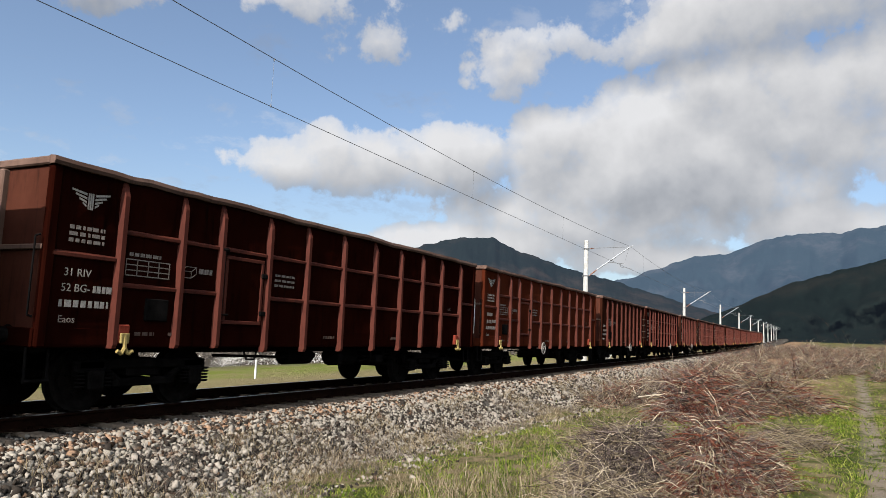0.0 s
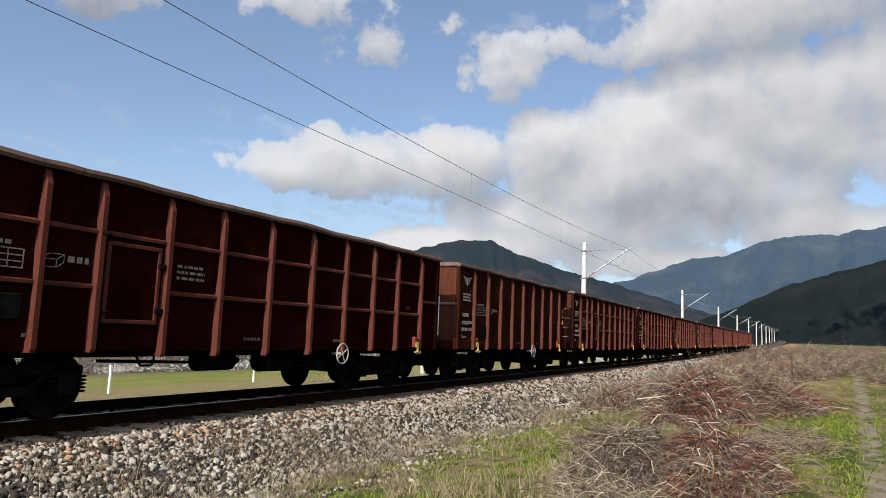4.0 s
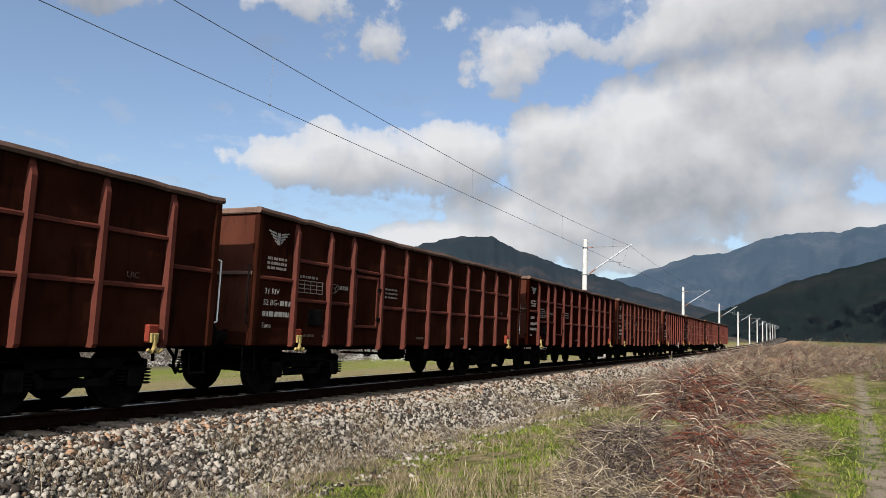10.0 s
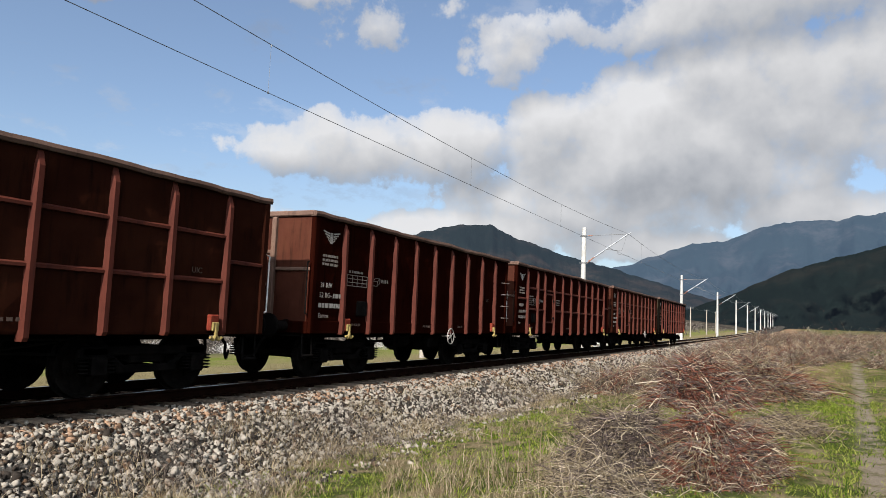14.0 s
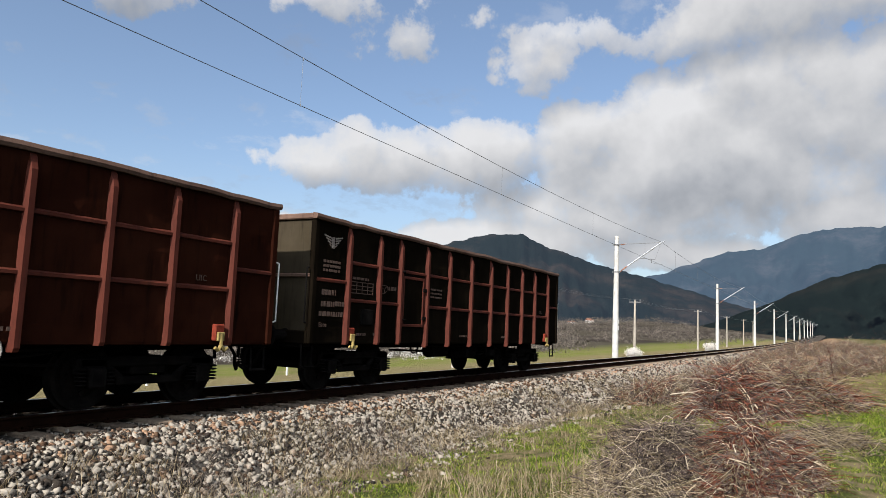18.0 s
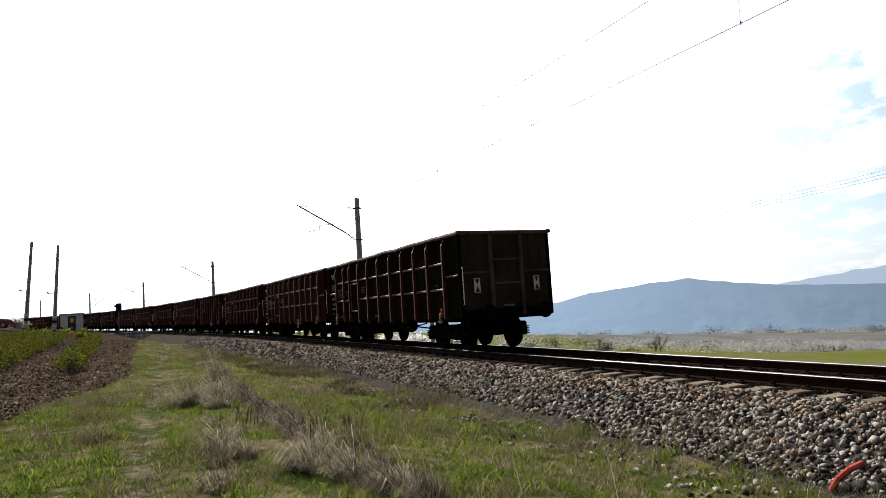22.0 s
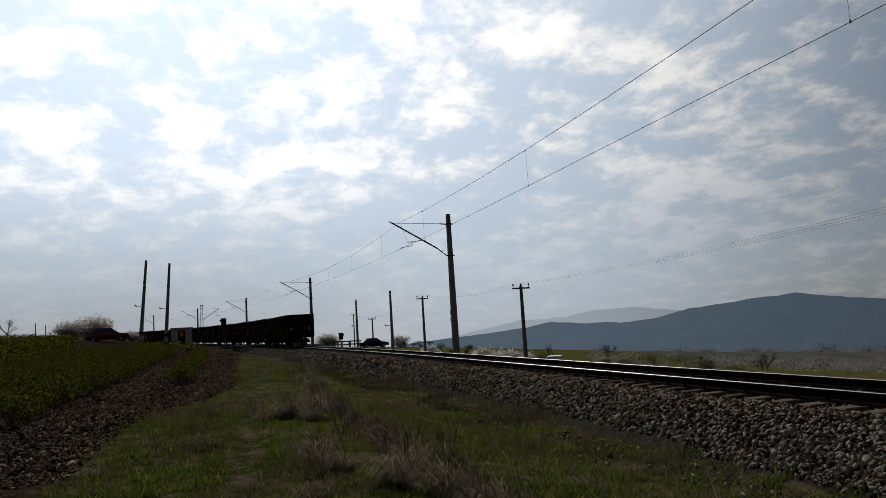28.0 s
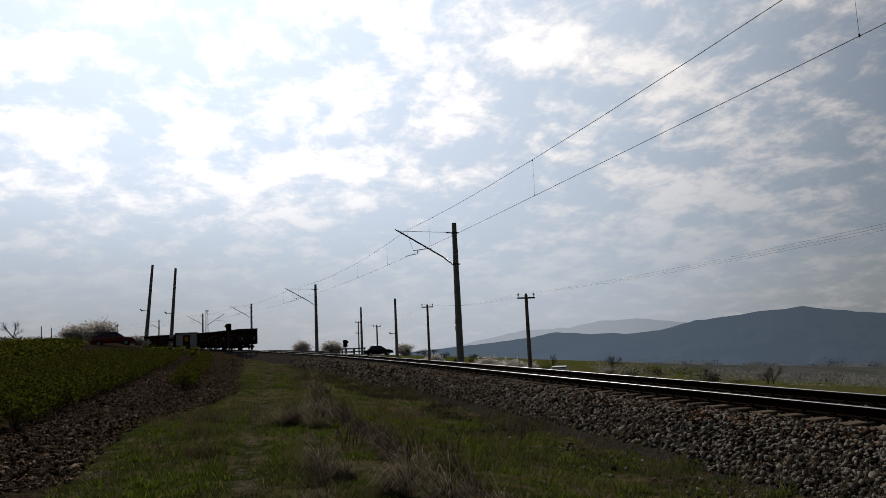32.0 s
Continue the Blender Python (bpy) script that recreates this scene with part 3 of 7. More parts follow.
def ground_z(x, y):
    d, s = line_offset(x, y)
    z = across(d) + rise(max(-300, min(300, s))) * (1.0 if d < 4 else max(0.0, 1 - (d - 4) / 60))
    # brushy bank ahead on the right
    z += 0.9 * ease(x, 8, 60) * (1 - ease(d, -7.5, -3.4)) * 1.0
    z += 0.045 * max(0.0, min(x, 420) - 50) * ease(d, 10, 90)
    # rising field past the crossing on the left
    z += 0.95 * ease(-x, 18, 95) * (1 - ease(d, -9, -4.5)) + 1.45 * ease(-x, 30, 90) * ease(-d, 11, 22)
    z -= 1.6 * ease(-x, 14, 42) * ease(d, 6, 16) * (1 - ease(d, 60, 120)) * (1 - ease(-x, 72, 105))
    z -= 0.016 * max(0.0, min(-x, 2500) - 150) * ease(d, 30, 120)
    z += 0.05 * noise.noise((x * 0.6, y * 0.6, 0)) + 0.10 * noise.noise((x * 0.13, y * 0.13, 3.0)) * (1.0 if abs(d) > 4 else 0.3)
    z -= 0.05 * math.exp(-((y - path_y(x)) / 0.25) ** 2)
    # eroded lip along the foot of the bank
    if -30 < x < -2:
        z += 0.17 * ease(y, 2.42, 2.62) * (1 - ease(y, 2.9, 5.0)) * ease(x, -30, -20) * (1 - ease(x, -5, -2))
    if x < 0 and y < soil_edge(x):
        z += 0.05 * noise.noise((x * 2.2, y * 2.2, 7.0))
    return z

# ---- ground, one sheet to the horizon ----
def spread(lo, hi, fine_lo, fine_hi, step, grow):
    """Grid lines that are fine in the middle and widen outwards."""
    vals = list(np.arange(fine_lo, fine_hi + 1e-6, step))
    w, v = step, fine_hi
    while v < hi:
        w *= grow
        v += w
        vals.append(min(v, hi))
    w, v = step, fine_lo
    while v > lo:
        w *= grow
        v -= w
        vals.insert(0, max(v, lo))
    return vals


gx = spread(-4000, 4000, -40, 50, 0.45, 1.10)
gy = spread(-3000, 4200, -9, 14, 0.20, 1.11)
verts = [(x, y, ground_z(x, y)) for y in gy for x in gx]
w = len(gx)
faces = [(j * w + i, j * w + i + 1, (j + 1) * w + i + 1, (j + 1) * w + i) for j in range(len(gy) - 1) for i in range(w - 1)]
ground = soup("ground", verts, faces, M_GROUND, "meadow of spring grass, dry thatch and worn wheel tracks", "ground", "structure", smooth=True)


# ---- mountains round the valley ----
def mountain(name, dist, crest, depth, mat, label, seed, foot, rough=0.06):
    """A range whose crest follows heading/height pairs, with spurs and gullies down to its foot."""
    crest = sorted(crest)
    a0, a1 = crest[0][0], crest[-1][0]
    cols, rows_n = int(abs(a1 - a0) * 5) + 2, 30
    vs, fs = [], []
    for j in range(rows_n):
        f = j / (rows_n - 1)
        for i in range(cols):
            a = a0 + (a1 - a0) * i / (cols - 1)
            h = float(np.interp(a, [c[0] for c in crest], [c[1] for c in crest])) - foot
            n1 = noise.fractal(Vector((a * 0.22, f * 2.2, seed)), 1.0, 2.0, 6)
            n2 = noise.fractal(Vector((a * 1.1, f * 1.6, seed + 9)), 0.9, 2.1, 5)
            top = h * (1 + rough * 0.45 * noise.fractal(Vector((a * 0.9, 0, seed + 4)), 1.0, 2.0, 6))
            d = dist - depth * (1 - f) * (1 + 0.35 * n1)
            el_ = foot + top * (f ** 0.85) * (1 + (0.24 * n1 + 0.14 * n2) * (1 - f) * 1.2)
            vs.append((-d * math.sin(radians(a)), d * math.cos(radians(a)), EYE[2] + math.tan(radians(el_)) * d - (40 if j == 0 else 0)))
    for j in range(rows_n - 1):
        for i in range(cols - 1):
            fs.append((j * cols + i, j * cols + i + 1, (j + 1) * cols + i + 1, (j + 1) * cols + i))
    return soup(name, vs, fs, mat, label, "mountain", "structure", smooth=True)


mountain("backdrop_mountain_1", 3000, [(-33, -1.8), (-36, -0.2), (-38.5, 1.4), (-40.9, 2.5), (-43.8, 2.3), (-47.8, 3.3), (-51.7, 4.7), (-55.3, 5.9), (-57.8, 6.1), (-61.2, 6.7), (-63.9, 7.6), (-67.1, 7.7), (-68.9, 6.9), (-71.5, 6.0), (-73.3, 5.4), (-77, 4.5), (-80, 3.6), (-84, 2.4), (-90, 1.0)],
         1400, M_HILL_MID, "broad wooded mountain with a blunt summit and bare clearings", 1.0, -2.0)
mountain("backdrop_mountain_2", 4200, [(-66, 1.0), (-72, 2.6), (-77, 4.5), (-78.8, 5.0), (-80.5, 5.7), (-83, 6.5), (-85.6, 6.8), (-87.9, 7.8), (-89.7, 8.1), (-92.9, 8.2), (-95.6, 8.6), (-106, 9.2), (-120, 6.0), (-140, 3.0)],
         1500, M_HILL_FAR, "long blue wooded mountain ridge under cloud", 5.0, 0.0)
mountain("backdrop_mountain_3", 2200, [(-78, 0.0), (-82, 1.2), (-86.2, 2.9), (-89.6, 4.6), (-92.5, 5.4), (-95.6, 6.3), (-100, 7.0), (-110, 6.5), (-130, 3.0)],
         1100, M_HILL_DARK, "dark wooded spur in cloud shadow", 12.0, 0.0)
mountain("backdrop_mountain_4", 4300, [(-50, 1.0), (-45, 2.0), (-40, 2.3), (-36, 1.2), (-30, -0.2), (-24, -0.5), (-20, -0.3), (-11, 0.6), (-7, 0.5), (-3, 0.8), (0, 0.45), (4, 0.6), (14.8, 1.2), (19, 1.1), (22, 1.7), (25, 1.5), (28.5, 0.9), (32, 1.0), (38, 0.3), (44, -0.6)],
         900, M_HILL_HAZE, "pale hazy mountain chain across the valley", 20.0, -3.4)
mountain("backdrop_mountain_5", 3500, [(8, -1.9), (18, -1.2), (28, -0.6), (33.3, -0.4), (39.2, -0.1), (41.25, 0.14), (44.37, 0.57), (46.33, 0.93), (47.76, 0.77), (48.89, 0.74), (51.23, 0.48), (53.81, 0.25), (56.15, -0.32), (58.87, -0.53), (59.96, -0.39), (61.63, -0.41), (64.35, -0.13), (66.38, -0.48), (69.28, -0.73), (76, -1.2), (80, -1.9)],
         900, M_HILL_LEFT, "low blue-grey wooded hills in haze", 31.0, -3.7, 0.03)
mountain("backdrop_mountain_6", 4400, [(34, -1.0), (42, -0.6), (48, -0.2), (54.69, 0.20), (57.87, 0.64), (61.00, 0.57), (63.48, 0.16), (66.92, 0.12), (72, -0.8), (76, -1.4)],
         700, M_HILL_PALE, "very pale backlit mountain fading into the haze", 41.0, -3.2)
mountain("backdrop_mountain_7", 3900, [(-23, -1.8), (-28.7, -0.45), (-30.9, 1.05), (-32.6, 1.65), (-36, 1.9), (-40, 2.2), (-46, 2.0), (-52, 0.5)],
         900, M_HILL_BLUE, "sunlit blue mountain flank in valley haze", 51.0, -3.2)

# ---- the track ----
def sweep(name, profile, s0, s1, step, mat, parent=None, label="", closed=True):
    """A section (off, up) drawn along the line."""
    ss = list(np.arange(s0, s1, step)) + [s1]
    vs, fs, k = [], [], len(profile)
    for s in ss:
        for off, up in profile:
            p, _ = line_at(s, off)
            vs.append((p.x, p.y, p.z + up))
    last = k if closed else k - 1
    for i in range(len(ss) - 1):
        for j in range(last):
            fs.append((i * k + j, i * k + (j + 1) % k, (i + 1) * k + (j + 1) % k, (i + 1) * k + j))
    if closed:
        fs.append(tuple(range(k))[::-1])
        fs.append(tuple(range((len(ss) - 1) * k, len(ss) * k)))
    me = bpy.data.meshes.new(name)
    me.from_pydata(vs, [], fs)
    me.materials.append(mat)
    ob = new(name, me)
    if parent is not None:
        ob.parent = parent
    if label:
        tagged(ob, label)
    return ob


BED = [(-3.7, -1.15), (-3.05, -0.86), (-2.3, -0.46), (-1.75, -0.265), (-1.4, -0.245), (1.4, -0.245), (1.75, -0.265), (2.4, -0.55), (3.4, -1.15)]
bed = sweep("ballast_bed", BED, -300, 620, 2.0, M_BED)
tagged(bed, "grey limestone ballast bed with rust-stained shoulders", "ballast", "", "structure")


def rail_section(side):
    c = side * 0.7525
    half = [(0.075, -0.172), (0.075, -0.158), (0.012, -0.142), (0.010, -0.048), (0.036, -0.036), (0.036, -0.006)]
    return [(c - a, b) for a, b in half] + [(c + a, b) for a, b in half[::-1]]


for side in (-1, 1):
    rail = thing("rail", Matrix(), "rusty running rail with a polished bright head", "rail", "running rails", "structure")
    sweep("web_and_foot", rail_section(side), -260, 600, 1.5, M_RAIL, rail)
    c = side * 0.7525
    sweep("running_head", [(c - 0.030, -0.0055), (c - 0.022, 0.0), (c + 0.022, 0.0), (c + 0.030, -0.0055)], -260, 600, 1.5, M_RAILTOP, rail, "polished bright rail head")

# ---- overhead line ----
def mast(s, plates=True, reach=3.15):
    p, turn = line_at(s, 2.95)
    z0 = max(p.z - 1.3, ground_z(p.x, p.y) - 0.3)
    m = thing("catenary_mast", pose(p.x, p.y, p.z, 0, 0, math.degrees(turn)), "tapered pale concrete mast carrying the overhead line", "mast", "catenary masts")
    bm = bmesh.new()
    lathe(bm, (0, 0, z0 - p.z), (0, 0, 1), [(0, 0.215), (4.0, 0.185), (7.83 - (z0 - p.z), 0.135)], 36)
    part("pole", bm, M_POLE, m)
    for z in (5.40, 7.25):
        bm = bmesh.new()
        lathe(bm, (0, 0, z - 0.04), (0, 0, 1), [(0, 0.175), (0.08, 0.175)], 14)
        box(bm, -0.05, 0.05, -0.26, 0.26, z - 0.03, z + 0.03)
        part("clamp", bm, M_DARKSTEEL, m)
    arm = part("strut", rods(((0, -0.75, 5.82), (0, 0.17 - reach, 7.36), 0.045), ((0, 0.25 - reach, 7.32), (0, -reach, 7.44), 0.03), n=8), M_GALV, m, "galvanised cantilever tube")
    bm = bmesh.new()
    a, b = Vector((0, -0.26, 5.44)), Vector((0, -0.75, 5.82))
    rod(bm, a, b, 0.03)
    for k in range(7):
        c = a.lerp(b, 0.2 + 0.1 * k)
        lathe(bm, c, b - a, [(0, 0.04), (0.02, 0.075), (0.035, 0.04)], 10)
    part("insulator", bm, M_INSUL, arm, "brown ribbed porcelain insulator")
    part("tie_rod", rods(((0, -0.55, 7.28), (0, 0.25 - reach, 7.34), 0.014), n=6), M_WIRE, m)
    bm = bmesh.new()
    rod(bm, (0, -0.2, 7.25), (0, -0.60, 7.29), 0.022)
    for k in range(5):
        lathe(bm, (0, -0.3 - 0.05 * k, 7.265), (0, -1, 0), [(0, 0.03), (0.012, 0.06), (0.024, 0.03)], 8)
    part("tie_insulator", bm, M_INSUL, m)
    part("registration_arm", rods(((0, -1.45, 6.34), (0, -2.55, 6.22), 0.022), ((0, -2.3, 6.24), (0.05, -2.3, 6.02), 0.02), ((0.05, -2.3, 6.02), (0.05, -3.05, 5.88), 0.016), ((0, -2.55, 6.22), (0, -2.9, 7.3), 0.006), n=6), M_DARKSTEEL, m)
    if plates:
        for z in (1.55, 1.95):
            part("number_plate", boxes((-0.10, 0.10, -0.205, -0.19, z, z + 0.26)), M_WHITE, m, "small white enamel plate")
    return m


MASTS = [-300, -258, -214, -170, -127, -84, -38.8, -3.86, 46.7, 93.2, 140, 187, 234, 281, 328, 375, 422, 470, 520]
for s in MASTS:
    mast(s, abs(s) < 60, 3.6 if s < 0 else 3.15)


def strand(name, pts, r, mat, label, n=5):
    bm = bmesh.new()
    for a, b in zip(pts, pts[1:]):
        rod(bm, a, b, r, n=n)
    bmesh.ops.remove_doubles(bm, verts=bm.verts, dist=0.0005)
    return tagged(part(name, bm, mat), label, "wire")


for a, b in zip(MASTS, MASTS[1:]):
    span = b - a
    k = max(4, int(span / 4))
    hang = lambda f: 7.37 - 4 * 0.56 * f * (1 - f) * (span / 50) ** 2
    at = lambda f, z, o=0.0: (lambda p: Vector((p.x, p.y, p.z + z)))(line_at(a + span * f, o)[0])
    near = abs(a + b) < 240
    w = strand("contact_wire", [at(i / k, 5.86) for i in range(k + 1)], 0.0075, M_WIRE, "dark copper contact wire over the track")
    strand("messenger_wire", [at(i / k, hang(i / k)) for i in range(k + 1)], 0.0085, M_WIRE, "dark carrying wire over the track")
    if near:
        nd = max(3, round(span / 10))
        for i in range(nd):
            f = (4.6 + i * (span - 9.2) / (nd - 1)) / span
            bm = bmesh.new()
            rod(bm, at(f, 5.86), at(f, hang(f)), 0.004, n=4)
            for z in (5.87, hang(f) - 0.02):
                rod(bm, at(f, z - 0.03), at(f, z + 0.03), 0.014, n=5)
            part("dropper", bm, M_WIRE, w, "thin dropper wire with clips")


# ---- old telegraph line across the track ----
def telegraph(x, y, top, metal=False):
    z0 = ground_z(x, y) - 0.2
    t = thing("telegraph_pole", pose(x, y, 0), "weathered telegraph pole with a cross-arm and insulators", "pole", "telegraph poles")
    bm = bmesh.new()
    lathe(bm, (0, 0, z0), (0, 0, 1), [(0, 0.15), (top - z0, 0.10)], 12)
    part("pole", bm, M_WOOD, t)
    part("cross_arm", boxes((-0.04, 0.04, -0.62, 0.62, top - 0.24, top - 0.14), bevel=0.01), M_DARKSTEEL, t)
    for y1 in (-0.55, 0.0, 0.55):
        bm = bmesh.new()
        lathe(bm, (0, y1, top - 0.14), (0, 0, 1), [(0, 0.02), (0.12, 0.02), (0.14, 0.06), (0.20, 0.065), (0.23, 0.03), (0.27, 0.035)], 10)
        part("insulator", bm, M_DARKSTEEL, t)
    return t


TELE = [(-150, 26, 5.2), (-110, 22.0, 3.4), (-68, 18.8, 4.45), (-42.8, 18.6, 3.75), (-2.9, 18.6, 4.45), (35, 18.6, 4.85), (76, 18.7, 5.0), (117, 18.9, 5.6), (156, 19.5, 5.9), (196, 20.5, 6.4), (236, 22.0, 7.0)]
for x, y, top in TELE:
    telegraph(x, y, top)
for (x0, y0, t0), (x1, y1, t1) in zip(TELE, TELE[1:]):
    for o in (-0.55, 0.0, 0.55):
        pts = [(x0 + (x1 - x0) * f, y0 + o + (y1 - y0) * f, t0 + 0.12 + (t1 - t0) * f - 4 * 0.45 * f * (1 - f)) for f in (i / 8 for i in range(9))]
        strand("telegraph_wire", pts, 0.004, M_WIRE, "sagging thin telegraph wire", 4)

# equipment on the nearby pole
eq = thing("pole_switch", pose(-2.9, 18.45, 0), "grey switch box with brackets high on the pole", "switch box")
part("switch_box", boxes((-0.16, 0.10, -0.14, 0.02, 2.30, 2.62), bevel=0.03), M_GALV, eq)
part("bracket", rods(((-0.5, 0, 2.5), (0.1, 0, 2.48), 0.02), ((-0.42, 0, 4.05), (0.05, 0, 3.95), 0.03), ((-0.42, 0, 4.0), (-0.42, 0, 4.2), 0.03), ((-0.3, 0, 2.4), (-0.1, 0, 2.15), 0.012), ((-0.1, 0, 2.15), (0.05, 0, 2.2), 0.012), n=6), M_DARKSTEEL, eq)


# ---- main signal with ladder ----
def main_signal(x, y):
    z0 = ground_z(x, y)
    g = thing("railway_signal", pose(x, y, 0), "five-lamp railway signal on a grey post with a ladder", "signal")
    bm = bmesh.new()
    lathe(bm, (0, 0, z0 - 0.15), (0, 0, 1), [(0, 0.42), (0.1, 0.42), (0.62, 0.31), (0.64, 0.10)], 4)
    part("foundation", bm, M_CONC, g, "pale concrete foot")
    part("gusset", boxes((-0.27, 0.27, -0.02, 0.02, z0 + 0.45, z0 + 0.62), (-0.17, 0.17, -0.02, 0.02, z0 + 0.6, z0 + 0.85), bevel=0.01), M_GALV, g)
    bm = bmesh.new()
    lathe(bm, (0, 0, z0 + 0.45), (0, 0, 1), [(0, 0.085), (2.5, 0.08), (5.05 - z0, 0.068), (5.07 - z0, 0.085), (5.2 - z0, 0.085)], 14)
    part("post", bm, M_GALV, g, "galvanised tubular post")
    bm = bmesh.new()
    tube(bm, [(0, 0, 5.15), (0, 0, 5.5), (0.05, 0, 5.66), (0.15, 0, 5.76), (0.50, 0, 5.78)], 0.036, 8)
    part("swan_neck", bm, M_GALV, g)
    part("lower_bracket", rods(((0, 0, 3.50), (0.55, 0, 3.74), 0.06), ((0.55, 0, 3.72), (0.55, 0, 3.98), 0.035), n=8), M_DARKSTEEL, g)
    head = part("lamp_housing", boxes((0.36, 0.58, -0.17, 0.17, 3.96, 5.66), bevel=0.02), M_SIGBODY, g, "cream sheet-metal lamp housing")
    part("backboard", boxes((0.575, 0.60, -0.24, 0.24, 3.94, 6.0), bevel=0.005), M_BLACK, head)
    for k in range(5):
        z = 4.14 + 0.34 * k
        bm = bmesh.new()
        n = 12
        rings = []
        for d, r, dz in ((0.0, 0.13, 0.0), (0.56, 0.10, -0.02)):
            rings.append([bm.verts.new((0.60 + d, r * math.cos(math.pi * (i / (n - 1) * 1.5 - 0.25)), z + 0.01 + dz + r * math.sin(math.pi * (i / (n - 1) * 1.5 - 0.25)))) for i in range(n)])
        for i in range(n - 1):
            bm.faces.new((rings[0][i], rings[0][i + 1], rings[1][i + 1], rings[1][i]))
        bmesh.ops.solidify(bm, geom=bm.faces[:], thickness=0.012)
        part("hood", bm, M_BLACK, head, "long black lamp hood")
        bm = bmesh.new()
        lathe(bm, (0.59, 0, z), (1, 0, 0), [(0, 0.11), (0.025, 0.10), (0.035, 0.03)], 14)
        part("lens", bm, M_GLASS, head)
    part("ladder_rail", rods(((-0.40, 0, 0.20), (-0.46, 0, 4.95), 0.016), n=6), M_GALV, g)
    part("ladder_rail", rods(((-0.10, 0, 0.20), (-0.12, 0, 4.95), 0.016), n=6), M_GALV, g)
    for k in range(15):
        z = 0.22 + 0.336 * k
        part("rung", rods(((-0.41 - 0.003 * k, 0, z), (-0.10, 0, z), 0.011), n=6), M_GALV, g)
    for z in (1.7, 4.6):
        part("ladder_bracket", boxes((-0.16, 0.14, -0.06, 0.06, z, z + 0.09), bevel=0.01), M_GALV, g)


main_signal(-0.06, 14.6)


def cable_box(x, y, w):
    z0 = ground_z(x, y) - 0.05
    c = thing("cable_box", pose(x, y, z0), "low grey trackside cable box with a lid", "cable box", "trackside cable boxes")
    t = -0.34 - z0
    part("case", boxes((-w / 2, w / 2, -0.2, 0.2, 0, t), bevel=0.015), M_BOXGREY, c)
    part("lid", boxes((-w / 2 - 0.03, w / 2 + 0.03, -0.23, 0.23, t, t + 0.05), bevel=0.01), M_BOXGREY, c)
    part("handle", rods(((-0.06, 0, t + 0.05), (-0.06, 0, t + 0.08), 0.01), ((0.06, 0, t + 0.05), (0.06, 0, t + 0.08), 0.01), ((-0.07, 0, t + 0.08), (0.07, 0, t + 0.08), 0.01), n=6), M_DARKSTEEL, c)


for x, w in ((-2.85, 0.52), (-1.70, 0.52), (-0.83, 0.54)):
    cable_box(x, 14.0, w)

ym = thing("marker_post", pose(4.4, 16.4, ground_z(4.4, 16.4)), "dark post with a yellow marker box beside the line", "marker post")
part("post", boxes((-0.03, 0.03, -0.03, 0.03, -0.1, 0.75)), M_DARKSTEEL, ym)
part("marker_head", boxes((-0.16, 0.16, -0.1, 0.1, 0.75, 1.12), bevel=0.03), M_YELLOW, ym, "yellow plastic head")
part("rear_box", boxes((-0.25, 0.25, 0.3, 0.6, 0.25, 0.5), bevel=0.02), M_WHITE, ym)
for x, y, h in ((7.6, 18.6, 0.75), (16.0, 20.0, 0.9), (24.0, 21.0, 0.8), (11.8, 30.0, 1.3)):
    st = thing("marker_stake", pose(x, y, ground_z(x, y)), "thin white field stake", "stake", "field stakes")
    part("stake", boxes((-0.035, 0.035, -0.035, 0.035, -0.1, h), bevel=0.008), M_WHITE, st)
for k, (x, y) in enumerate(((14.4, 23.9), (14.95, 24.1), (15.6, 23.8))):
    hv = thing("beehive", pose(x, y, ground_z(x, y), 0, 0, 12 * k), "sky-blue wooden beehive standing in the meadow", "beehive", "row of beehives")
    hv.scale = (0.78, 0.78, 0.78)
    part("hive_body", boxes((-0.28, 0.28, -0.24, 0.24, 0.08, 0.42 + 0.06 * (k % 2)), bevel=0.01), M_BLUE, hv)
    part("hive_lid", boxes((-0.32, 0.32, -0.28, 0.28, 0.42 + 0.06 * (k % 2), 0.50 + 0.06 * (k % 2)), bevel=0.01), M_GALV if k == 1 else M_BLUE, hv)
    for q in (-0.22, 0.22):
        part("hive_leg", boxes((q - 0.03, q + 0.03, -0.2, 0.2, -0.1, 0.08)), M_WOOD, hv)

# spare rail laid along the sleeper ends
sp = thing("spare_rail", pose(0, 8.14, -0.075), "rust-red spare rail laid along the sleeper ends", "rail")
bm = bmesh.new()
half = [(0.075, -0.19), (0.075, -0.178), (0.012, -0.160), (0.010, -0.068), (0.036, -0.056), (0.036, -0.024), (0.028, -0.018)]
sec = [(-a, b) for a, b in half] + [(a, b) for a, b in half[::-1]]
rings = [[bm.verts.new((x, a, b)) for a, b in sec] for x in (-5.2, -2.0, 1.0, 3.62)]
for a, b in zip(rings, rings[1:]):
    for i in range(len(sec)):
        j = (i + 1) % len(sec)
        bm.faces.new((a[i], a[j], b[j], b[i]))
bm.faces.new(rings[0][::-1])
bm.faces.new(rings[-1])
bmesh.ops.recalc_face_normals(bm, faces=bm.faces)
part("bar", bm, M_SPARE, sp)

# ---- open freight wagons ----
RIBS = [0.95, 2.11, 3.16, 4.25, 5.38, 6.60, 7.80, 8.90, 10.06, 10.88, 11.96]
SILL, TOP, SKIN = 0.94, 3.33, 1.42


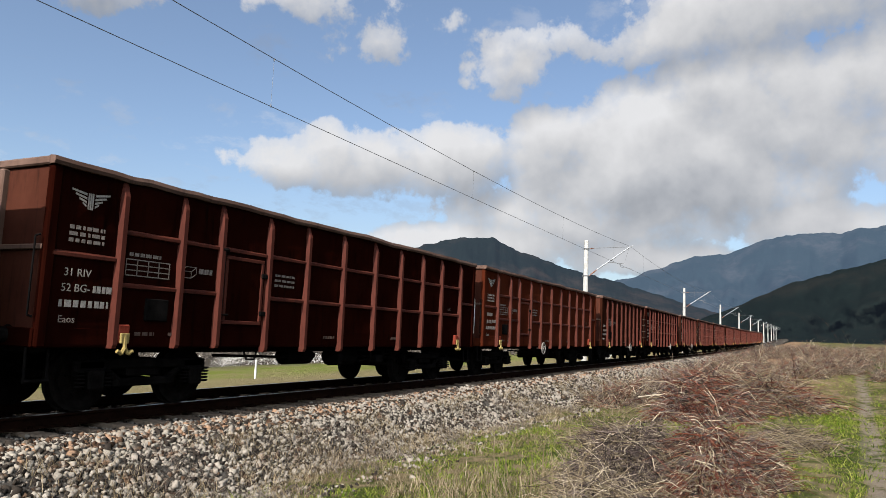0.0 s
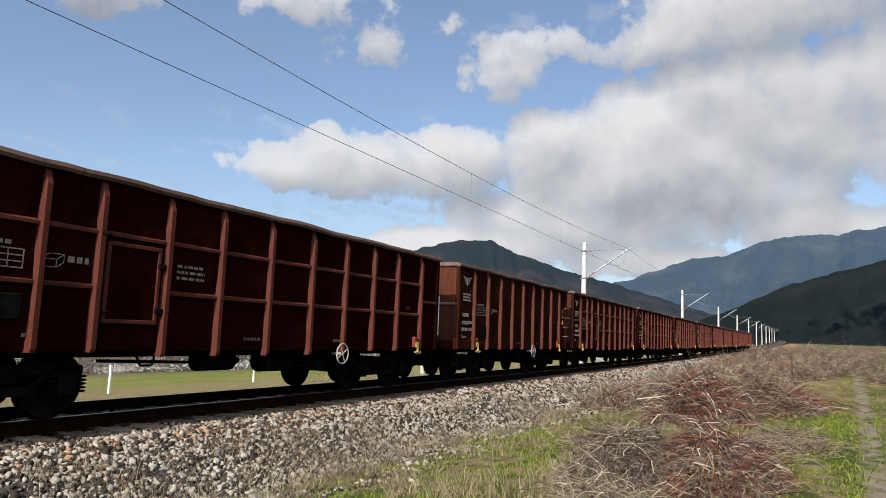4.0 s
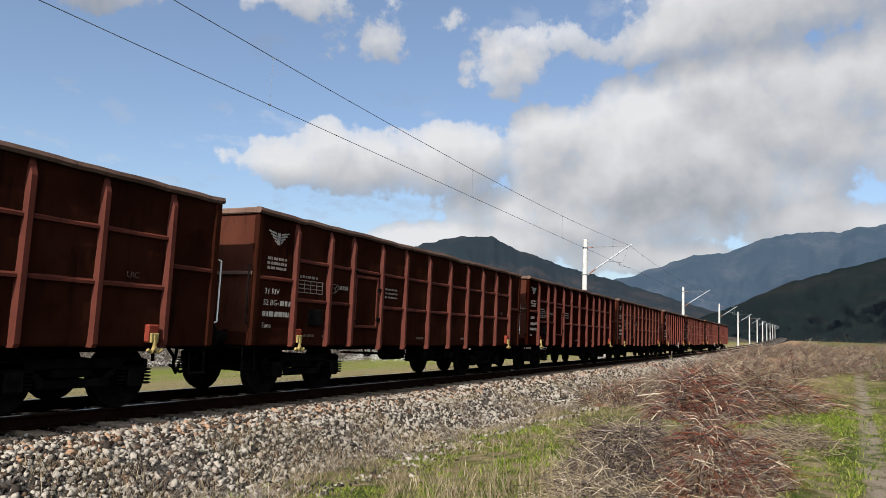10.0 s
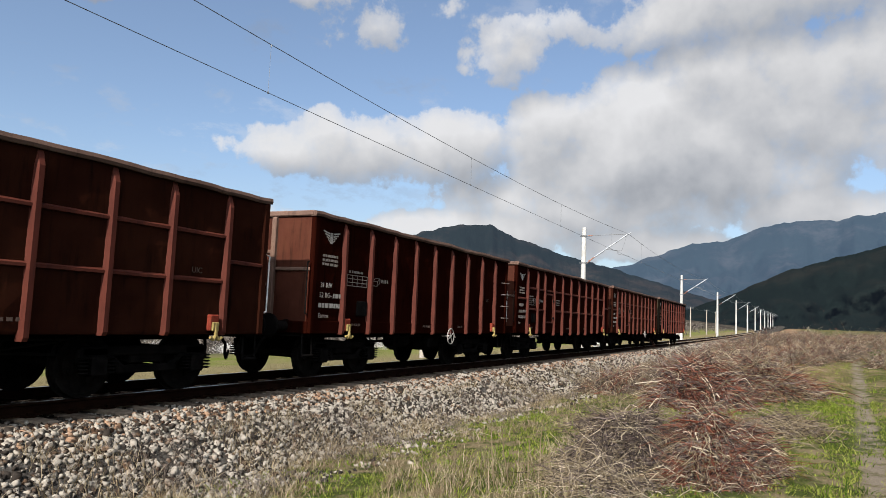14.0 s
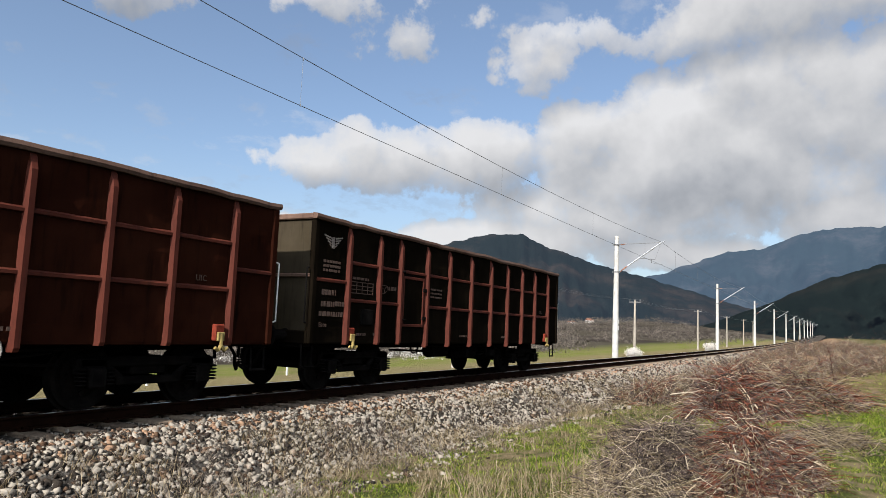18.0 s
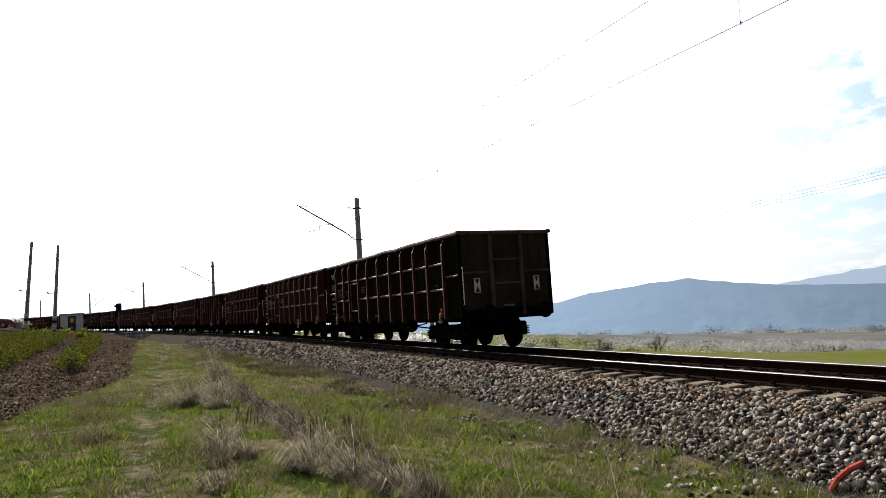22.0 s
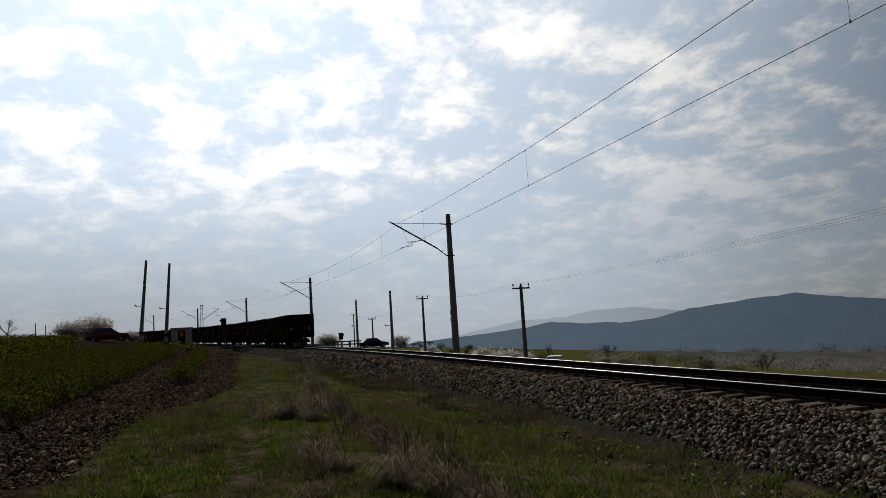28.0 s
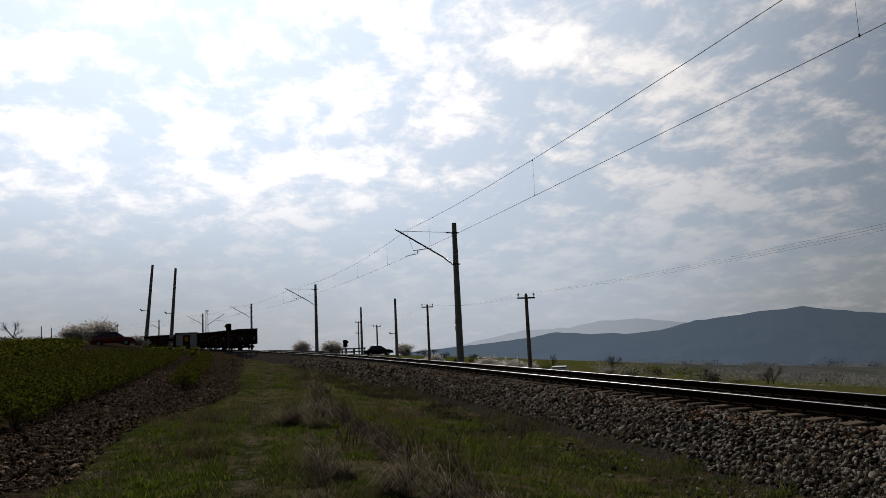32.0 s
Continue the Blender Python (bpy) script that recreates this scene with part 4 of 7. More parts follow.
def rib_mesh(h):
    """A pressed channel rib, standing proud of the wall, tapered at head and foot."""
    bm = bmesh.new()
    w0, w1 = 0.064, 0.036
    ring = lambda z, d: [bm.verts.new((x, y, z)) for x, y in ((-w0, 0), (-w1, -d), (w1, -d), (w0, 0))]
    rs = [ring(0, 0.09), ring(0.05, 0.115), ring(h - 0.22, 0.105), ring(h, 0.02)]
    for a, b in zip(rs, rs[1:]):
        for i in range(3):
            bm.faces.new((a[i], a[i + 1], b[i + 1], b[i]))
    bm.faces.new(rs[0][::-1])
    bm.faces.new(rs[-1])
    bmesh.ops.recalc_face_normals(bm, faces=bm.faces)
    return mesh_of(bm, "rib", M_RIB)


def wavy_edge(length, y, seed):
    """The rolled top edge, dented here and there by the grab."""
    bm = bmesh.new()
    n = 44
    sec = [(-0.055, 0.0), (-0.075, 0.045), (-0.06, 0.10), (0.03, 0.11), (0.06, 0.09), (0.06, 0.0)]
    rings = []
    for i in range(n + 1):
        x = -length / 2 + length * i / n
        k = 0.03 * noise.noise((x * 0.8, seed, 0)) + 0.02 * noise.noise((x * 2.5, seed, 5))
        d = 0.035 * noise.noise((x * 0.55, seed, 9))
        rings.append([bm.verts.new((x, y + (a + d) * (1 if y < 0 else -1), TOP - 0.11 + b + k)) for a, b in sec])
    for a, b in zip(rings, rings[1:]):
        for j in range(6):
            bm.faces.new((a[j], a[(j + 1) % 6], b[(j + 1) % 6], b[j]))
    bm.faces.new(rings[0])
    bm.faces.new(rings[-1][::-1])
    bmesh.ops.recalc_face_normals(bm, faces=bm.faces)
    return bm


def wall_panel(length, y, seed):
    """Side plating, slightly dished between the ribs."""
    bm = bmesh.new()
    nx, nz = 52, 9
    grid = []
    for k, t in ((0, 0.0), (1, 0.02)):
        rows_ = []
        for j in range(nz + 1):
            z = SILL + 0.02 + (TOP - 0.08 - SILL - 0.02) * j / nz
            rows_.append([bm.verts.new((-length / 2 + length * i / nx, y + math.copysign(0.028 * noise.noise((i * 0.42, j * 0.5, seed)) - t, y), z)) for i in range(nx + 1)])
        grid.append(rows_)
    for g in grid:
        for j in range(nz):
            for i in range(nx):
                bm.faces.new((g[j][i], g[j][i + 1], g[j + 1][i + 1], g[j + 1][i]))
    a, b = grid
    for i in range(nx):
        bm.faces.new((a[nz][i], a[nz][i + 1], b[nz][i + 1], b[nz][i]))
        bm.faces.new((a[0][i], b[0][i], b[0][i + 1], a[0][i + 1]))
    bmesh.ops.recalc_face_normals(bm, faces=bm.faces)
    return bm


def wheelset(parent, x):
    bm = bmesh.new()
    tread = [(-0.07, 0.40), (-0.066, 0.455), (0.03, 0.46), (0.035, 0.488), (0.062, 0.488), (0.07, 0.40)]
    for s in (-1, 1):
        lathe(bm, (0, s * 0.75, 0), (0, -s, 0), [(-0.035, 0.11), (-0.045, 0.15), (-0.02, 0.30)] + tread + [(0.02, 0.3), (0.05, 0.12)], 24)
    rod(bm, (0, -1.02, 0), (0, 1.02, 0), 0.075, n=12)
    for s in (-1, 1):
        for a in range(4):
            c, q = math.cos(a * math.pi / 2 + 0.4) * 0.22, math.sin(a * math.pi / 2 + 0.4) * 0.22
            rod(bm, (c, s * 0.80, q), (c, s * 0.835, q), 0.045, n=6)
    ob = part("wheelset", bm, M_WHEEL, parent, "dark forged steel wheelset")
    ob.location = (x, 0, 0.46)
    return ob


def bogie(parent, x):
    bg = part("bogie", boxes((-0.30, 0.30, -1.02, 1.02, 0.48, 0.74), (-0.2, 0.2, -0.35, 0.35, 0.70, 0.86), bevel=0.02), M_UNDER, parent, "near-black cast-steel bogie")
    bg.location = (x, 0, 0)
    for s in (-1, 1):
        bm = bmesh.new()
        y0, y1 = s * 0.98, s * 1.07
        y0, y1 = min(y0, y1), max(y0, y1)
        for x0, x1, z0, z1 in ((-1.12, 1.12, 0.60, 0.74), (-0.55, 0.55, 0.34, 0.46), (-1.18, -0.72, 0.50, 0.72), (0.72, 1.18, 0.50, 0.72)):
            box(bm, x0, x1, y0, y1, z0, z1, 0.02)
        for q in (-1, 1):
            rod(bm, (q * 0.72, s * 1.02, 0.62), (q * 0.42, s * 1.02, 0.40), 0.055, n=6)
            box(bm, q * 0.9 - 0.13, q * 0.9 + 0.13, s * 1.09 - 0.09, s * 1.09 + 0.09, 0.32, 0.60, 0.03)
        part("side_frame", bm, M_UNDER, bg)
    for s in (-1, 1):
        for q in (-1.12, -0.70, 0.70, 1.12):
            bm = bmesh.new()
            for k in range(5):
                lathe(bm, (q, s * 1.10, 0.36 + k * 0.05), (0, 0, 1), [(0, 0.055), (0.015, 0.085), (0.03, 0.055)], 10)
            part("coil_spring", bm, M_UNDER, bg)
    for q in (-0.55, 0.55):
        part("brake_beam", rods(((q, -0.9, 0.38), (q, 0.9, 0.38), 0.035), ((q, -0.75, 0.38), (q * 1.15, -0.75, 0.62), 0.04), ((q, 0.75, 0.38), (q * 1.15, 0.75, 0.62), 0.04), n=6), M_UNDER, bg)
    return bg, [wheelset(bg, -0.9), wheelset(bg, 0.9)]


def buffer(parent, x, y, sgn):
    bm = bmesh.new()
    lathe(bm, (x, y, 1.06), (sgn, 0, 0), [(0, 0.13), (0.04, 0.13), (0.05, 0.10), (0.36, 0.095), (0.37, 0.075), (0.50, 0.075)], 14)
    b = part("buffer", bm, M_UNDER, parent)
    bm = bmesh.new()
    lathe(bm, (x + sgn * 0.50, y, 1.06), (sgn, 0, 0), [(0, 0.10), (0.02, 0.23), (0.045, 0.235), (0.062, 0.20), (0.068, 0.08)], 20)
    part("buffer_head", bm, M_UNDER, b)


def text_bars(parent, x0, z0, w, h, y, mat=None, seed=1, name="marking"):
    """Small writing, as bars."""
    bm = bmesh.new()
    rnd = random.Random(seed)
    x = x0
    while x < x0 + w:
        d = min(rnd.uniform(0.03, 0.12), x0 + w - x)
        box(bm, x, x + d, y - 0.004, y, z0, z0 + h)
        x += d + rnd.uniform(0.015, 0.04)
    return tagged(part(name, bm, mat or M_GREYMARK, parent), "", "", "", "stuff")


def letters(parent, text, x, z, size, y, mat=None, name="lettering"):
    cu = bpy.data.curves.new(name, "FONT")
    cu.body, cu.size, cu.extrude, cu.resolution_u = text, size, 0.002, 2
    tmp = bpy.data.objects.new(name, cu)
    scene.collection.objects.link(tmp)
    me = bpy.data.meshes.new_from_object(tmp.evaluated_get(bpy.context.evaluated_depsgraph_get()))
    bpy.data.objects.remove(tmp)
    me.materials.clear()
    me.materials.append(mat or M_WHITE)
    ob = new(name, me)
    ob.parent = parent
    ob.matrix_local = pose(x, y, z, 90, 0, 0)
    return ob


def wing_mark(parent, x, z, y, mat=M_LETTER):
    """The railway's winged badge as a plain shape."""
    bm = bmesh.new()
    for s in (-1, 1):
        for k in range(4):
            a, b = 0.062, 0.285 - 0.055 * k
            z1 = z + 0.10 - 0.052 * k
            vs = [bm.verts.new((x + s * q, y - 0.004, zz)) for q, zz in ((a, z1 - 0.050), (a, z1 - 0.018), (b, z1 + 0.018), (b, z1 - 0.008))]
            bm.faces.new(vs if s > 0 else vs[::-1])
    for q in (-0.042, -0.012, 0.018):
        box(bm, x + q, x + q + 0.022, y - 0.004, y, z - 0.13, z + 0.09)
    return tagged(part("badge", bm, mat, parent), "", "", "", "stuff")


def brake_wheel(w, x):
    bm = bmesh.new()
    rim = [(x + 0.20 * math.cos(math.pi * i / 10), -1.56, 0.86 + 0.20 * math.sin(math.pi * i / 10)) for i in range(21)]
    tube(bm, rim, 0.016)
    for i in range(4):
        a = math.pi / 2 * i + 0.5
        rod(bm, (x, -1.56, 0.86), (x + 0.20 * math.cos(a), -1.56, 0.86 + 0.20 * math.sin(a)), 0.014, n=6)
    rod(bm, (x, -1.58, 0.86), (x, -1.3, 0.86), 0.03)
    part("brake_wheel", bm, M_LETTER, w, "off-white hand-brake wheel")


def wagon(kind):
    """kind A: long, ribs and rails with a side door; kind B: short, tall ribs alone."""
    L = 13.0 if kind == "A" else 10.25
    h = L / 2
    ribs = [h - r for r in RIBS] if kind == "A" else [h - 1.02 - 1.028 * i for i in range(9)]
    w = thing("freight_wagon", Matrix(), "weathered oxide-red open freight wagon with pressed ribs", "wagon", "wagons of the train")
    axles = []
    for s in (-1, 1):
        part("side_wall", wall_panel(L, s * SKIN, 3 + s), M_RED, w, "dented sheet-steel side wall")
    for s in (-1, 1):
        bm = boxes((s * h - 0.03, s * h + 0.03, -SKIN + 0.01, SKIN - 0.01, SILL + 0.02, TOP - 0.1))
        e = part("end_wall", bm, M_END, w, "brown sheet-steel end wall, lightened for the sun on it")
        ex = lambda d: (min(s * h, s * (h + d)), max(s * h, s * (h + d)))
        for y in (-0.48, 0.48):
            part("end_post", boxes((*ex(0.11), y - 0.055, y + 0.055, SILL, TOP - 0.12), bevel=0.015), M_CAP, e)
        for y0, y1, z in ((-0.43, 0.43, 1.82), (-0.43, 0.43, 2.48), (-1.40, -0.53, 2.14), (0.53, 1.40, 2.14)):
            part("end_rail", boxes((*ex(0.065), y0, y1, z, z + 0.07), bevel=0.012), M_CAP, e)
        part("end_sill", boxes((*ex(0.08), -1.42, 1.42, SILL - 0.02, SILL + 0.22), bevel=0.015), M_RED, e)
        part("lamp_bracket", boxes((*ex(0.10), -0.16, 0.16, 1.20, 1.26), bevel=0.01), M_GREYMARK, e)
        part("end_top_edge", boxes((s * h - 0.06, s * h + 0.09 if s > 0 else s * h + 0.06, -1.44, 1.44, TOP - 0.11, TOP) if s > 0 else (-h - 0.09, -h + 0.06, -1.44, 1.44, TOP - 0.11, TOP), bevel=0.02), M_CAP, w)
    for s in (-1, 1):
        part("top_edge", wavy_edge(L + 0.16, s * (SKIN + 0.02), 5 + 4 * s), M_CAP, w, "dented rolled top edge")
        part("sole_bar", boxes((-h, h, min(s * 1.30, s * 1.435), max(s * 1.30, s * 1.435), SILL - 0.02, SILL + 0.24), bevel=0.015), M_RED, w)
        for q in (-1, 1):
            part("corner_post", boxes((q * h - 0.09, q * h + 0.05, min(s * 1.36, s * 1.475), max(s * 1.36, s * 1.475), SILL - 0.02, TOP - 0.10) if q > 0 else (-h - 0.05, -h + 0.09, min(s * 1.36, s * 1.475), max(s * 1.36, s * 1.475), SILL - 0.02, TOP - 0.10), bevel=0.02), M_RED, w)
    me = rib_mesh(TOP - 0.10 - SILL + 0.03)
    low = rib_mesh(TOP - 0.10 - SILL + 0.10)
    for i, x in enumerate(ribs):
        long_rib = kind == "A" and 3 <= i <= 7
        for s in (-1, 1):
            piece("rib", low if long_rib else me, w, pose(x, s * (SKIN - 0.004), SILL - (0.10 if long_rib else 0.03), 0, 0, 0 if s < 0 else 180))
    if kind == "A":
        edges = [h] + ribs + [-h]
        for i, (a, b) in enumerate(zip(edges, edges[1:])):
            zs = (2.10,) if i in (0, len(edges) - 2) else ((2.50,) if i == 8 else (1.76, 2.50))
            for z in zs:
                bm = bmesh.new()
                vs = [bm.verts.new((x, y, zz)) for x in (b + 0.05, a - 0.05) for y, zz in ((-SKIN + 0.02, z - 0.03), (-SKIN - 0.055, z - 0.01), (-SKIN - 0.055, z + 0.03), (-SKIN + 0.02, z + 0.085))]
                for f in ((0, 1, 2, 3), (7, 6, 5, 4), (1, 5, 6, 2), (2, 6, 7, 3), (0, 4, 5, 1)):
                    bm.faces.new([vs[q] for q in f])
                bmesh.ops.recalc_face_normals(bm, faces=bm.faces)
                m2 = mesh_of(bm, "side_rail", M_RIB)
                piece("side_rail", m2, w, Matrix())
                piece("side_rail", m2, w, Matrix.Translation((a + b, 0, 0)) @ pose(0, 0, 0, 0, 0, 180))
        # side doors
        for s in (-1, 1):
            a, b = ribs[7], ribs[8]
            dx = (a + b) / 2 * (1 if s < 0 else -1)
            d = part("side_door", boxes((-0.44, 0.44, -0.035, 0.0, 1.32, 2.40), bevel=0.008), M_RED, w, "small hinged side door")
            for q in ((-0.46, 0.46, 1.30, 1.36), (-0.46, 0.46, 2.36, 2.42), (-0.46, -0.40, 1.36, 2.36), (0.40, 0.46, 1.36, 2.36)):
                part("door_frame", boxes((q[0], q[1], -0.06, 0.0, q[2], q[3]), bevel=0.008), M_RIB, d)
            d.matrix_local = pose(dx if s < 0 else (a + b) / 2, s * SKIN, 0, 0, 0, 0 if s < 0 else 180)
            part("door_bar", rods(((-0.53, -0.08, 1.22), (-0.53, -0.08, 2.52), 0.022), ((-0.53, -0.08, 1.45), (-0.40, -0.10, 1.45), 0.018), ((-0.60, -0.08, 2.50), (-0.46, -0.08, 2.50), 0.035), n=6), M_UNDER, d)
            for z in (1.50, 2.15):
                part("hinge", boxes((0.40, 0.62, -0.085, -0.035, z - 0.04, z + 0.04), bevel=0.01), M_UNDER, d)
    # running gear and rigging
    piv = 4.5 if kind == "A" else 3.3
    for x in (-piv, piv):
        bg, ax = bogie(w, x)
        axles += ax
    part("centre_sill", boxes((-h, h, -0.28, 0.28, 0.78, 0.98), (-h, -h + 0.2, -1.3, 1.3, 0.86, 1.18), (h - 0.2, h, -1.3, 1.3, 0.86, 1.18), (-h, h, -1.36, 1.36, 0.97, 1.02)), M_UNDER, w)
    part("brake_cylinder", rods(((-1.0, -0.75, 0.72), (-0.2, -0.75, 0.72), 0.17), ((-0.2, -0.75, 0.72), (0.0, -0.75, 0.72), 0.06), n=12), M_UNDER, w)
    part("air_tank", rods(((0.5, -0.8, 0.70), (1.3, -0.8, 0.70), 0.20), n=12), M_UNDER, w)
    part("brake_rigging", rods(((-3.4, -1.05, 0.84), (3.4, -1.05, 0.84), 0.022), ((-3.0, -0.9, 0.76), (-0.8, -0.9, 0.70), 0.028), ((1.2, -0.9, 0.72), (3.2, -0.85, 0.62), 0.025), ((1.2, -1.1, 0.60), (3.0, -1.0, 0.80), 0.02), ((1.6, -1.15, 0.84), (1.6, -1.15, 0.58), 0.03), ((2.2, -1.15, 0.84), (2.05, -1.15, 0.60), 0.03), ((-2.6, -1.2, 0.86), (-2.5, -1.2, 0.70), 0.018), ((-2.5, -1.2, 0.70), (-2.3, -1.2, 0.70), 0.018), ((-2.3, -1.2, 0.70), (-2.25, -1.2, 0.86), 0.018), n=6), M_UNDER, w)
    part("lever_box", boxes((1.75, 2.05, -1.22, -1.08, 0.56, 0.74), bevel=0.02), M_UNDER, w, "near-black brake change-over box")
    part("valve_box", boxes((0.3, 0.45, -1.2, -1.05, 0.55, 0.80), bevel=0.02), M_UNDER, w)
    for s in (-1, 1):
        for y in (-0.875, 0.875):
            buffer(w, s * h, y, s)
        part("draw_hook", rods(((s * h, 0, 1.04), (s * (h + 0.36), 0, 1.04), 0.05), ((s * (h + 0.36), 0, 1.04), (s * (h + 0.40), 0, 0.92), 0.035), ((s * (h + 0.40), 0, 0.92), (s * (h + 0.28), 0, 0.86), 0.03), ((s * (h + 0.2), 0.05, 1.0), (s * (h + 0.25), 0.05, 0.60), 0.03)), M_UNDER, w)
        bm = bmesh.new()
        tube(bm, [(s * (h + 0.05), -0.45, 0.90), (s * (h + 0.24), -0.45, 0.70), (s * (h + 0.30), -0.40, 0.50), (s * (h + 0.44), -0.30, 0.42), (s * (h + 0.60), -0.2, 0.55)], 0.028)
        part("brake_hose", bm, M_UNDER, w, "black rubber brake hose")
        bm = bmesh.new()
        tube(bm, [(s * (h + 0.10), -1.42, 1.30), (s * (h + 0.16), -1.42, 1.32), (s * (h + 0.16), -1.42, 2.30), (s * (h + 0.10), -1.42, 2.32)], 0.014)
        part("grab_handle", bm, M_WHITE if s > 0 else M_UNDER, w, "thin white-painted grab handle" if s > 0 else "thin dark grab handle")
        part("shunter_step", rods(((s * (h - 0.25), -1.30, 0.92), (s * (h - 0.25), -1.32, 0.50), 0.02), ((s * (h + 0.05), -1.30, 0.92), (s * (h + 0.05), -1.32, 0.50), 0.02), ((s * (h - 0.27), -1.33, 0.50), (s * (h + 0.07), -1.33, 0.50), 0.025), n=6), M_UNDER, w)
        # towing hook on a plate at the bogie
        hx = s * (h - 1.17)
        tp = part("tow_plate", boxes((hx - 0.10, hx + 0.10, -1.53, -1.44, 0.98, 1.24), bevel=0.02), M_PLATE, w, "red-painted towing plate")
        bm = bmesh.new()
        tube(bm, [(hx, -1.55, 1.10), (hx, -1.57, 0.92), (hx - 0.05, -1.57, 0.84), (hx - 0.12, -1.57, 0.88)], 0.028)
        tube(bm, [(hx, -1.57, 0.92), (hx + 0.06, -1.57, 0.84), (hx + 0.13, -1.57, 0.88)], 0.028)
        box(bm, hx - 0.07, hx + 0.07, -1.57, -1.53, 0.98, 1.12, 0.01)
        part("tow_hook", bm, M_YELLOW, tp, "chipped yellow towing hook")
    part("label_frame", boxes((-h + 1.55, -h + 1.95, -SKIN - 0.055, -SKIN, 1.30, 1.62), bevel=0.012), M_UNDER, w, "dark sheet-metal paper holder")
    if kind == "B":
        brake_wheel(w, 0.9)
        for q in range(4):
            z = 1.42 + 0.37 * q
            part("rung", rods(((h - 0.40, -SKIN - 0.13, z), (h - 0.02, -SKIN - 0.13, z), 0.013), ((h - 0.40, -SKIN - 0.13, z), (h - 0.40, -SKIN, z), 0.012), n=6), M_GREYMARK, w)
        part("lower_band", boxes((-h, h, -SKIN - 0.03, -SKIN, SILL - 0.01, SILL + 0.24), bevel=0.01), M_RED, w)
    return w, axles


def marks(w, kind, seed, lettering, badge, M_GREYMARK=M_GREYMARK, M_LETTER=M_LETTER):
    """Chalk-white data panels on the side towards the viewer."""
    h = 6.5 if kind == "A" else 5.125
    y = -SKIN - 0.034
    x = -h + 0.16
    rnd = random.Random(seed)
    if badge:
        wing_mark(w, x + 0.36, 2.86, y, M_LETTER)
        for k in range(3):
            text_bars(w, x + 0.10, 2.45 - 0.085 * k, 0.52, 0.05, y, M_GREYMARK, seed + k)
    if lettering:
        letters(w, "31 RIV", x + 0.08, 1.84, 0.145, y, M_LETTER, name="class_lettering")
        letters(w, "52 BG-", x + 0.06, 1.64, 0.145, y, M_LETTER, name="country_lettering")
    else:
        text_bars(w, x + 0.10, 1.84, 0.42, 0.10, y, M_GREYMARK, seed + 4)
        text_bars(w, x + 0.10, 1.62, 0.40, 0.10, y, M_GREYMARK, seed + 5)
    text_bars(w, x + 0.52, 1.64, 0.34, 0.09, y, M_LETTER if lettering else M_GREYMARK, seed + 6)
    text_bars(w, x + 0.05, 1.44, 0.72, 0.09, y, M_LETTER if lettering else M_GREYMARK, seed + 7, "number_bar")
    letters(w, "Eaos" if kind == "A" else "Eamos", x + 0.06, 1.24, 0.13, y, M_GREYMARK, name="type_lettering")
    # load table, capacity figure and the fine print
    tx = -h + 1.15
    bm = bmesh.new()
    for k in range(4):
        box(bm, tx, tx + 0.78, y - 0.004, y, 1.92 + 0.075 * k, 1.935 + 0.075 * k)
    for k in range(5):
        box(bm, tx + 0.19 * k, tx + 0.19 * k + 0.014, y - 0.004, y, 1.92, 2.15)
    tagged(part("load_table", bm, M_GREYMARK, w), "", "", "", "stuff")
    text_bars(w, tx + 0.05, 2.20, 0.55, 0.05, y, M_GREYMARK, seed + 8)
    text_bars(w, tx + 1.35, 2.06, 0.30, 0.08, y, M_GREYMARK, seed + 9)
    # outline drawing of an open box
    bm = bmesh.new()
    for p, q in (((0, 0), (0.20, 0)), ((0.20, 0), (0.20, 0.10)), ((0.20, 0.10), (0, 0.10)), ((0, 0.10), (0, 0)), ((0, 0.10), (0.10, 0.17)), ((0.10, 0.17), (0.30, 0.17)), ((0.30, 0.17), (0.20, 0.10)), ((0.20, 0), (0.30, 0.07)), ((0.30, 0.07), (0.30, 0.17))):
        rod(bm, (tx + 1.0 + p[0], y, 1.98 + p[1]), (tx + 1.0 + q[0], y, 1.98 + q[1]), 0.006, n=4)
    part("box_drawing", bm, M_GREYMARK, w)
    if kind == "A":
        for k in range(3):
            text_bars(w, -h + 4.30, 2.18 - 0.09 * k, 0.55, 0.04, y, M_GREYMARK, seed + 10 + k)
    for xx, ww in ((1.4, 0.34), (2.0, 0.12), (h * 0.9, 0.4), (h * 1.3, 0.3)):
        text_bars(w, -h + xx, 1.08 + 0.02 * rnd.random(), ww, 0.05, y, M_DIM, seed + int(xx * 9))
    letters(w, "UIC", h - 1.66, 1.88, 0.13, y, M_DIM, name="standard_lettering")

proto = {"A": wagon("A"), "B": wagon("B")}
PAINTS = {"red": (M_RED, "oxide-red open freight wagon, ribbed sides dusty, lettering chalk-white"), "orange": (M_ORANGE, "brighter orange-red open freight wagon, freshly painted ribbed sides"),
          "brown": (M_BROWN, "faded brown open freight wagon, ribbed sides streaked with soot"), "umber": (M_UMBER, "dark umber open freight wagon closing the train")}
